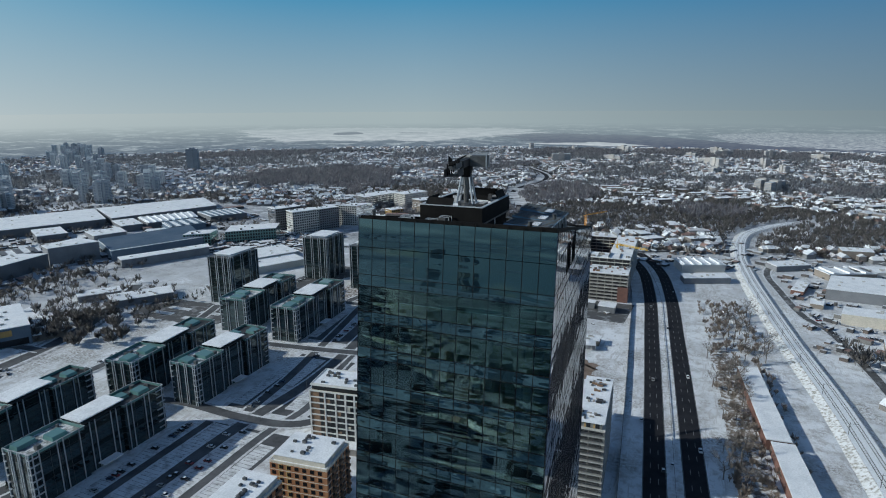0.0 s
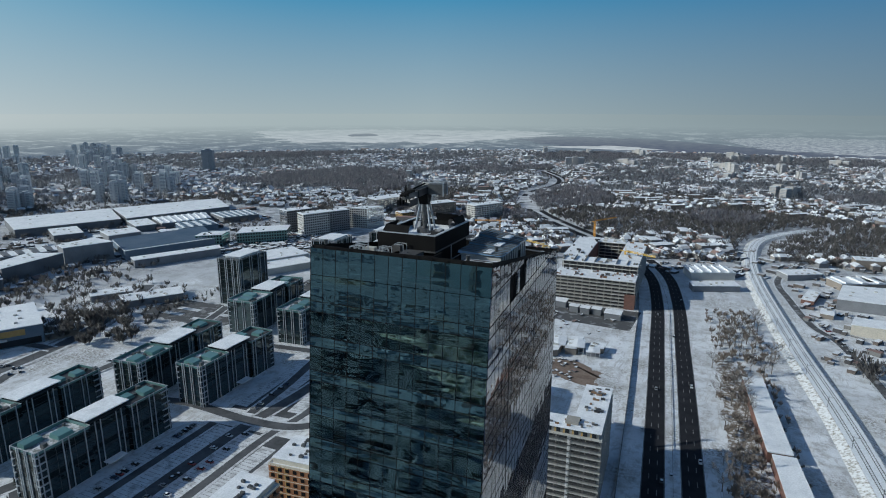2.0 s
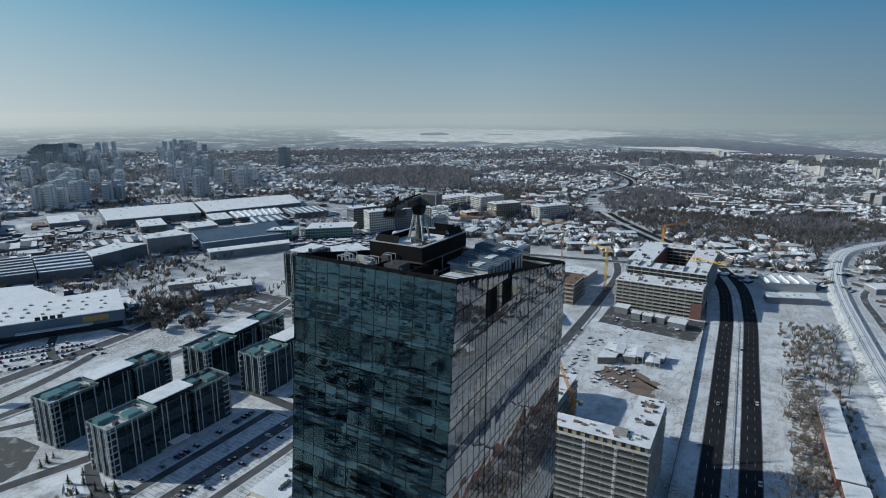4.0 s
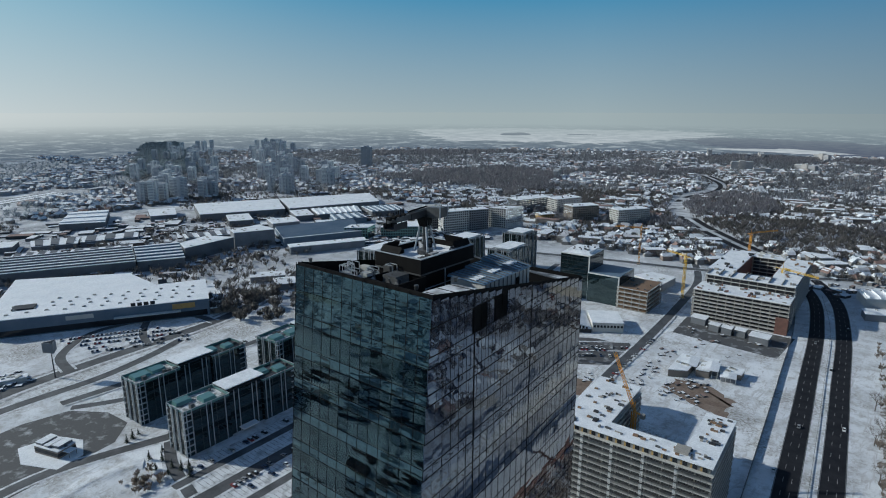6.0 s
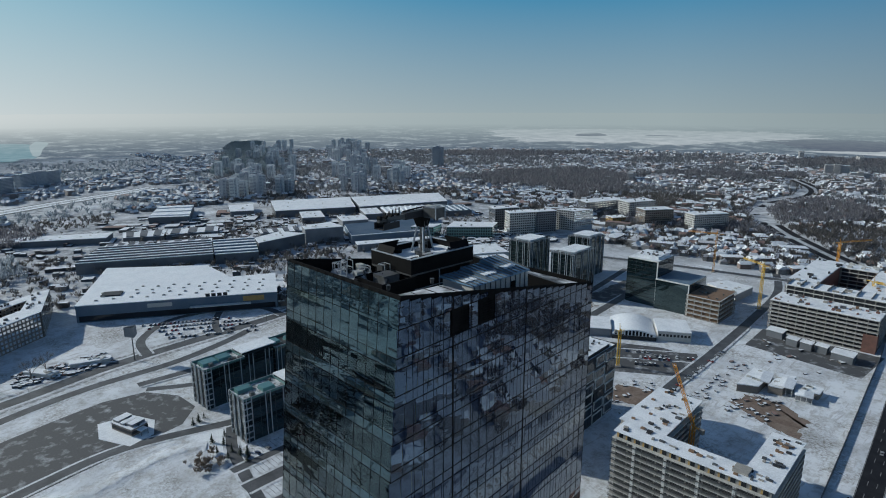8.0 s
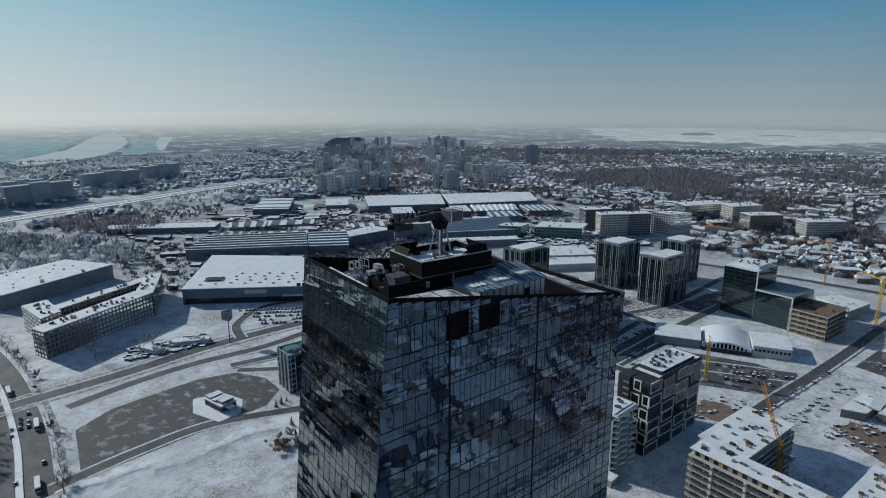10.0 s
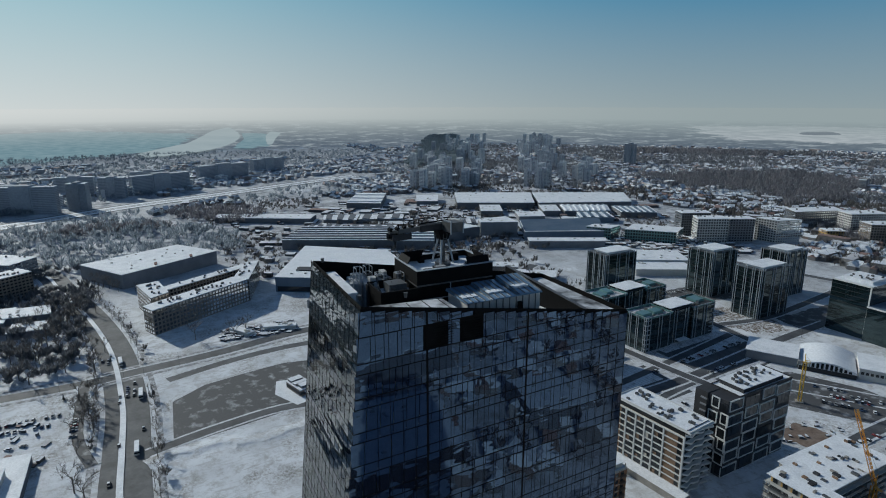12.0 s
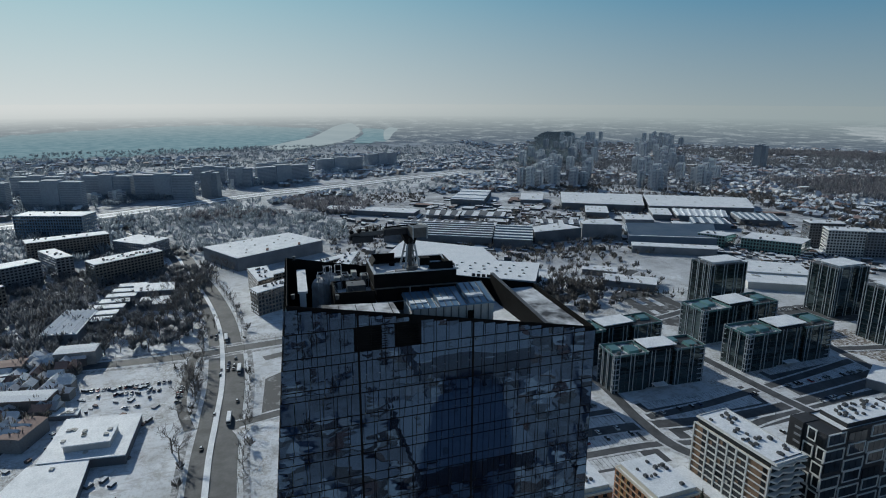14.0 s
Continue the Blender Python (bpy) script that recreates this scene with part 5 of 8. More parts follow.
def courtyard_shell():
    b = thing("unfinished_building", "unfinished concrete apartment building round a courtyard, snowy roof", "building site", frame_at(-72, 177, 2.5))
    h, n = 38.0, 12
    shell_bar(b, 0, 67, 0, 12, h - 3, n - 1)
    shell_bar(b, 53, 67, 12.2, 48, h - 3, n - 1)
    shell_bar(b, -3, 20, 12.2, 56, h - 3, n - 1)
    for x0, x1, y0, y1 in ((1.5, 65.5, 1.5, 11), (54.5, 65.5, 11, 46.5), (-1.5, 18.5, 11, 54.5)):
        part("top_storey", Shape().box(x0, x1, y0, y1, h - 3, h), concrete, b, "bare concrete top storey")
    for i in range(16):
        part("insulation_board", Shape().box(1.7 + i * 4, 2.4 + i * 4, 1.36, 1.5, h - 2.8, h - 0.8), ochre, b, "yellow insulation board")
        part("window", Shape().box(2.6 + i * 4, 4.4 + i * 4, 1.3, 1.5, h - 2.7, h - 0.7), pane_glass, b)
    for x0, x1, y0, y1 in ((0.3, 66.7, 0.3, 11.7), (53.3, 66.7, 11.7, 47.7), (-2.7, 19.7, 11.7, 55.7)):
        part("roof", Shape().box(x0, x1, y0, y1, h, h + 0.45), snow, b, "snow-covered flat roof")
    for i, (x, z) in enumerate(((10, 0), (24, 0), (38, 0), (52, 0))):
        part("pale_pier", Shape().box(x, x + 1.2, -0.3, 0.3, 0, h - 3.2), white_frame, b)
    rnd = random.Random(21)
    part("court_hall", Shape().box(24, 38, 20, 40, 0, 9), concrete, b)
    part("court_roof", Shape().box(23.6, 38.4, 19.6, 40.4, 9, 9.5), snow, b, "snowy roof of the low courtyard hall")
    for k in range(84):
        i = k % 3
        x0, x1, y0, y1 = ((2, 64, 2, 10), (55, 64, 14, 45), (0, 17, 14, 53))[i]
        x, y = x0 + rnd.random() * (x1 - x0), y0 + rnd.random() * (y1 - y0)
        a = 0.8 + rnd.random() * 2.0
        part("building_material", Shape().box(x, x + a, y, y + 0.6 + rnd.random(), h + 0.45, h + 0.8 + rnd.random() * 0.6), (charcoal, timber, grey_metal, concrete)[k % 4], b)
    part("stair_head", Shape().box(50, 56, 4, 10, h + 0.45, h + 1.6), concrete, b)
    # scaffold along the front
    poles = Shape()
    for i in range(28):
        poles.box(0.2 + i * 2.4, 0.28 + i * 2.4, -1.1, -1.02, 0, h - 2)
    for k in range(1, 12):
        poles.box(0, 66, -1.12, -1.0, k * 3.15, k * 3.15 + 0.07)
        poles.box(0, 66, -1.2, -0.4, k * 3.15 - 0.9, k * 3.15 - 0.84)
    tagged(part("scaffold", poles, grey_metal, b), kind="stuff")
    return b


def terrace_shell():
    b = thing("unfinished_building", "large unfinished concrete block with open decks and courtyard", "building site", frame_at(-98, 472, 1))
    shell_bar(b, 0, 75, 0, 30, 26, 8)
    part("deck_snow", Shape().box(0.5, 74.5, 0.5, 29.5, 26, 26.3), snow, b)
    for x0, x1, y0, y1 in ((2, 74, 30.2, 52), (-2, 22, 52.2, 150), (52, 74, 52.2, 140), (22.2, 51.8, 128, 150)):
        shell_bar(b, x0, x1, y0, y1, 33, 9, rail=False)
        part("roof", Shape().box(x0 + 0.3, x1 - 0.3, y0 + 0.3, y1 - 0.3, 33, 33.4), snow, b, "snow-covered concrete roof")
    rnd = random.Random(32)
    for k in range(44):
        x0, x1, y0, y1 = ((4, 72, 32, 50), (0, 20, 54, 146), (54, 72, 54, 136), (24, 50, 130, 148))[k % 4]
        x, y = x0 + rnd.random() * (x1 - x0), y0 + rnd.random() * (y1 - y0)
        part("building_material", Shape().box(x, x + 1 + rnd.random() * 4, y, y + 1 + rnd.random() * 2.5, 33.4, 33.9 + rnd.random() * 1.6), (concrete, charcoal, timber, pale_concrete)[k % 4], b)
    for k in range(7):
        part("wall_stub", Shape().box(3 + k * 10, 3.4 + k * 10, 31, 51, 33.4, 34.6 + 0.5 * (k % 2)), concrete, b)
    part("court_lining", Shape().box(22.3, 22.6, 53, 127, 8, 33).box(51.4, 51.7, 53, 127, 8, 33), brick_red, b, "raw red brick courtyard wall")
    part("brick_corner", Shape().box(66, 75.2, -0.3, 6, 0, 14), brick_red, b)
    rnd = random.Random(2)
    for k in range(40):
        x, y = 2 + rnd.random() * 70, 2 + rnd.random() * 24
        part("building_material", Shape().box(x, x + 0.8 + rnd.random() * 3, y, y + 0.8 + rnd.random() * 2, 26.3, 26.6 + rnd.random() * 1.4), (timber, concrete, brick_red, grey_metal)[k % 4], b)
    return b


courtyard_shell()
terrace_shell()
b = thing("unfinished_building", "small open concrete frame with brown floor edges", "building site", frame_at(-160, 454, 1))
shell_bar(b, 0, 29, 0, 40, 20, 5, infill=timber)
part("deck_snow", Shape().box(1, 28, 1, 39, 20, 20.2), timber, b)
roof_clutter(b, 2, 26, 2, 36, 20.2, 16, 12, "building_material")


def crane(x, y, h, jib, heading, material, tilt=0.0, back=9.0):
    c = thing("tower_crane", "slim lattice tower crane standing on the building site", "crane", frame_at(x, y, heading), "tower cranes")
    mast = Shape()
    for dx in (-0.8, 0.8):
        for dy in (-0.8, 0.8):
            mast.box(dx - 0.19, dx + 0.19, dy - 0.19, dy + 0.19, 0, h)
    for k in range(int(h / 1.8)):
        z, q = k * 1.8, 1 if k % 2 else -1
        mast.tube((-0.8 * q, -0.8, z), (0.8 * q, -0.8, z + 1.8), 0.12, n=3).tube((-0.8 * q, 0.8, z), (0.8 * q, 0.8, z + 1.8), 0.12, n=3)
        mast.tube((-0.8, -0.8 * q, z), (-0.8, 0.8 * q, z + 1.8), 0.12, n=3).tube((0.8, -0.8 * q, z), (0.8, 0.8 * q, z + 1.8), 0.12, n=3)
    part("mast", mast, material, c)
    part("footing", Shape().box(-2.2, 2.2, -2.2, 2.2, 0, 0.8), concrete, c)
    part("cab", Shape().box(0.9, 2.3, -0.8, 0.8, h - 2.2, h), white_frame, c)
    m = Matrix.Translation((0, 0, h)) @ Matrix.Rotation(-radians(tilt), 4, "Y")
    arm = Shape()
    for k in range(int(jib / 1.6)):
        x0 = k * 1.6
        a = [m @ Vector(p) for p in ((x0, -0.6, 0), (x0 + 1.6, 0.6, 0), (x0, 0, 1.3), (x0 + 1.6, -0.6, 0), (x0, 0.6, 0), (x0 + 1.6, 0, 1.3))]
        arm.tube(a[0], a[1], 0.11, n=3).tube(a[2], a[3], 0.11, n=3).tube(a[4], a[5], 0.11, n=3)
    for q in ((-0.6, 0), (0.6, 0), (0, 1.3)):
        arm.tube(m @ Vector((0, *q)), m @ Vector((jib, *q)), 0.19, n=4)
    part("jib", arm, material, c)
    part("counter_jib", Shape().box(-back, 0, -0.6, 0.6, h - 0.2, h + 0.2), material, c)
    part("counterweight", Shape().box(-back, -back + 2, -0.9, 0.9, h - 1.6, h + 0.6), concrete, c)
    part("apex", Shape().tube((0, 0, h), (-0.5, 0, h + 6), 0.35, 0.12, 4), material, c)
    part("tie_rope", Shape().tube((-0.5, 0, h + 6), m @ Vector((jib * 0.7, 0, 1.3)), 0.05, n=3), grey_metal, c)
    return c


crane(-51, 214, 34, 30, 165, orange_paint, 62, 6)
crane(-147, 317, 27, 3, 40, yellow_paint, 0, 4)
crane(-42, 548, 37, 34, -28, yellow_paint)
crane(-201, 619, 44, 30, 200, orange_paint)
crane(-120, 520, 42, 26, 150, yellow_paint)
crane(-92, 655, 46, 40, 60, orange_paint)


# ---- offices, hall and stores ----
def bank_tower():
    b = thing("office_tower", "black glass office tower with white edge frames and snowy plant roof", "office building", frame_at(-220, 458, 2))
    part("glass_body", Shape().box(0, 30, 0, 34, 0, 43), office_glass, b)
    part("wing", Shape().box(30.2, 61, -3, 36, 0, 28), office_glass, b, "lower glass wing")
    for x in (29.6, 60.6):
        hh = 43.5 if x < 40 else 28.5
        part("white_edge", Shape().box(x - 0.5, x + 0.5, -4 if x > 40 else -0.8, -3.2 if x > 40 else -0.1, 0, hh), white_frame, b)
    part("white_edge", Shape().box(30, 61, -3.8, -3.1, 27.4, 28.5), white_frame, b)
    part("white_edge", Shape().box(0, 30, -0.8, -0.1, 42.5, 43.5), white_frame, b)
    for k in range(1, 12):
        part("floor_line", Shape().box(-0.08, 30.08, -0.08, 34.08, k * 3.6, k * 3.6 + 0.3), charcoal, b)
    part("plant_roof", Shape().box(4, 27, 6, 30, 43, 46), snow, b)
    part("roof", Shape().box(0.2, 29.8, 0.2, 33.8, 43, 43.3), snow, b)
    part("wing_roof", Shape().box(30.4, 60.4, -2.6, 35.6, 28, 28.3), blue_sheet, b)
    roof_clutter(b, 6, 24, 8, 26, 46, 12, 5)
    return b


bank_tower()


def arched_hall():
    b = thing("arched_hall", "white barrel-roofed hall with arched dark window front and snow", "hall", frame_at(-178, 362, 33))
    w, l = 34, 40
    n = 14
    prof = [(w * i / n, 4.5 + 4.0 * math.sin(math.pi * i / n) ** 0.95) for i in range(n + 1)]
    s = Shape()
    ring0 = [(x, 0, z) for x, z in prof]
    s.loft([(x, 0, z) for x, z in [(0, 0)] + prof + [(w, 0)]], [(x, l, z) for x, z in [(0, 0)] + prof + [(w, 0)]])
    part("barrel", s, clean_snow, b, "snow-covered barrel roof")
    for i in range(11):
        x = 2 + i * (w - 4) / 11
        t = 4.5 + 4.0 * math.sin(math.pi * (x + 1) / w) ** 0.95 - 1.0
        part("arch_window", Shape().box(x, x + 1.7, -0.15, 0.0, 3.4, max(4, t)), pane_glass, b)
    part("front_wall", Shape().box(0, w, -0.3, -0.02, 0, 3.2), charcoal, b)
    part("side_hall", Shape().box(w + 1, w + 26, 2, 32, 0, 8), wall_white, b)
    part("side_roof", Shape().box(w + 0.6, w + 26.4, 1.6, 32.4, 8, 8.5), snow, b)
    part("low_hall", Shape().box(-34, -1, 2, 30, 0, 6.5), wall_grey, b)
    part("low_roof", Shape().box(-34.4, -0.6, 1.6, 30.4, 6.5, 7), snow, b)
    for i in range(9):
        part("window", Shape().box(w + 2 + i * 2.7, w + 3.8 + i * 2.7, 1.9, 2.0, 4, 6), pane_glass, b)
    return b


arched_hall()


def flat_shed(name, poly, h, wall, label, cat="warehouse", roof=snow, lip=0.5, stripes=0, stripe_mat=None, group="", dots=0, seed=0):
    """A low wide building on any four-sided or longer plan, with an overhanging snowy roof."""
    b = thing(name, label, cat, group=group)
    cx, cy = sum(p[0] for p in poly) / len(poly), sum(p[1] for p in poly) / len(poly)
    b.matrix_world = Matrix.Translation((cx, cy, 0))
    p = [(x - cx, y - cy) for x, y in poly]
    if sum(a[0] * c[1] - c[0] * a[1] for a, c in zip(p, p[1:] + p[:1])) < 0:
        p = p[::-1]
    part("wall_block", Shape().prism(p, 0, h), wall, b)
    big = [(x * (1 + lip / max(1, math.hypot(x, y))), y * (1 + lip / max(1, math.hypot(x, y)))) for x, y in p]
    part("roof", Shape().prism(big, h, h + 0.6), roof, b, "snow-covered roof")
    rnd = random.Random(seed)
    if stripes and len(p) == 4:
        a, c, d, e = [Vector(q) for q in p]
        for k in range(stripes):
            f0, f1 = (k + 0.25) / stripes, (k + 0.75) / stripes
            q = [a.lerp(c, f0), a.lerp(c, f1), e.lerp(d, f1), e.lerp(d, f0)]
            lo, hi = [(v.x, v.y, h + 0.6) for v in q], [((v.x), (v.y), h + (2.2 if i in (0, 3) else 0.9)) for i, v in enumerate(q)]
            part("roof_light", Shape().loft(lo, hi), stripe_mat or dark_wall, b)
    for k in range(dots):
        f, g = 0.1 + 0.8 * rnd.random(), 0.1 + 0.8 * rnd.random()
        v = Vector(p[0]).lerp(Vector(p[1]), f).lerp(Vector(p[-1]).lerp(Vector(p[2]), f), g)
        part("roof_dome", Shape().box(v.x - 1.2, v.x + 1.2, v.y - 1.0, v.y + 1.0, h + 0.6, h + 1.3), pale_concrete, b)
    return b


def big_store():
    poly = [(-517, 62), (-434, 207), (-493, 237), (-511, 197), (-572, 200), (-634, 119)]
    b = flat_shed("big_store", poly, 15, blue_sheet, "big white-roofed store with blue front and sign boards", "store", roof=clean_snow)
    c = Vector((sum(p[0] for p in poly) / 6, sum(p[1] for p in poly) / 6))
    a, e = Vector((-517, 62)) - c, Vector((-434, 207)) - c
    d = (e - a).normalized()
    n = Vector((d.y, -d.x))
    L = (e - a).length
    m = Matrix(((d.x, n.x, 0, a.x), (d.y, n.y, 0, a.y), (0, 0, 1, 0), (0, 0, 0, 1)))
    part("front_band", Shape().box(2, L - 2, 0.1, 0.5, 1, 6, m), pane_glass, b)
    part("canopy", Shape().box(L * 0.55, L * 0.86, 0, 5, 7.2, 7.8, m), white_frame, b)
    part("sign_board", Shape().box(L * 0.34, L * 0.46, 0.1, 0.9, 9.5, 13, m), wall_white, b, "pale sign board")
    part("sign_board", Shape().box(L * 0.82, L * 0.93, 0.1, 0.9, 9, 13.5, m), ochre, b, "ochre sign board")
    for k in range(4):
        part("sign_bar", Shape().box(L * 0.63 + k * 5, L * 0.63 + k * 5 + 3.6, 0, 0.8, 15.6, 18.4, m), charcoal, b, "plain dark roof sign shape")
    for r in range(4):
        for k in range(11):
            u, v = 12 + k * (L - 30) / 10 + (r % 2) * 3, -12 - r * 11 - (k * 7 % 5)
            if u > 30 or v > -40:
                part("roof_dome", Shape().box(u, u + 2.6, v, v + 2.0, 15.6, 16.3, m).box(u + 0.3, u + 2.3, v + 0.3, v + 1.7, 16.3, 16.6, m), pale_concrete, b)
    part("plant_deck", Shape().box(14, 30, -34, -22, 15.6, 16.8, m), charcoal, b)
    return b


big_store()


def slab_block(name, poly, h, n, wall, label, group="", band=charcoal, seed=1, clutter=14):
    """An apartment or office slab on a quad plan with window strips on every floor."""
    b = flat_shed(name, poly, h, wall, label, "apartment building", group=group, lip=0.2)
    cx, cy = sum(p[0] for p in poly) / len(poly), sum(p[1] for p in poly) / len(poly)
    p = [Vector((x - cx, y - cy)) for x, y in poly]
    if sum(a.x * c.y - c.x * a.y for a, c in zip(p, p[1:] + p[:1])) < 0:
        p = p[::-1]
    fh = h / n
    for a, c in zip(p, p[1:] + p[:1]):
        d = (c - a).normalized()
        nn = Vector((d.y, -d.x))
        L = (c - a).length
        m = Matrix(((d.x, nn.x, 0, a.x), (d.y, nn.y, 0, a.y), (0, 0, 1, 0), (0, 0, 0, 1)))
        for k in range(n):
            s = Shape()
            cnt = max(1, int(L / 3.4))
            for i in range(cnt):
                u = (i + 0.2) * L / cnt
                s.box(u, u + L / cnt * 0.62, 0.0, 0.1, k * fh + 0.9, k * fh + fh - 0.5, m)
            tagged(part("glazing", s, pane_glass, b), kind="stuff")
            if L > 20 and k and math.hypot(cx, cy) < 640:
                part("floor_edge", Shape().box(0.5, L - 0.5, 0, 0.35, k * fh - 0.1, k * fh + 0.15, m), wall, b)
    rnd = random.Random(seed)
    a, c, e = p[0], p[1], p[-1]
    for k in range(clutter if math.hypot(cx, cy) < 640 else clutter // 3):
        v = a + (c - a) * (0.1 + 0.8 * rnd.random()) + (e - a) * (0.2 + 0.6 * rnd.random())
        part("roof_unit", Shape().box(v.x - 1, v.x + 1, v.y - 0.8, v.y + 0.8, h + 0.6, h + 1.4 + rnd.random()), grey_metal, b)
    return b


# the wedge-shaped apartment building round a narrow court
slab_block("apartment_block", [(-443, -47), (-500, 34), (-514, 22), (-458, -54)], 21, 6, wall_beige, "long beige apartment slab with a snowy flat roof", clutter=30)
slab_block("apartment_block", [(-500, 35), (-566, 54), (-562, 40), (-513, 23)], 21, 6, wall_beige, "pointed end of a beige apartment slab", clutter=12, seed=3)
slab_block("apartment_block", [(-478, -48), (-524, -60), (-530, -42), (-490, -34)], 21, 6, wall_beige, "short beige apartment wing with a snowy roof", clutter=12, seed=5)
slab_block("apartment_block", [(-516, -38), (-566, 38), (-554, 40), (-503, -36)], 19, 6, wall_beige, "rear beige apartment wing behind a narrow court", clutter=10, seed=6)
b = flat_shed("shopping_hall", [(-653, -117), (-591, -75), (-655, 20), (-708, -20)], 15, wall_grey, "grey shopping hall with a snowy roof and red portals", "store", dots=12, seed=9)
for (x, y) in ((30, 4), (10, 40)):
    part("portal", Shape().box(x - 4, x + 4, y - 1, y + 1, 0, 13).box(x - 5, x + 5, y - 1.4, y + 1.4, 13, 16.5), brick_red, b, "tall red entrance portal")

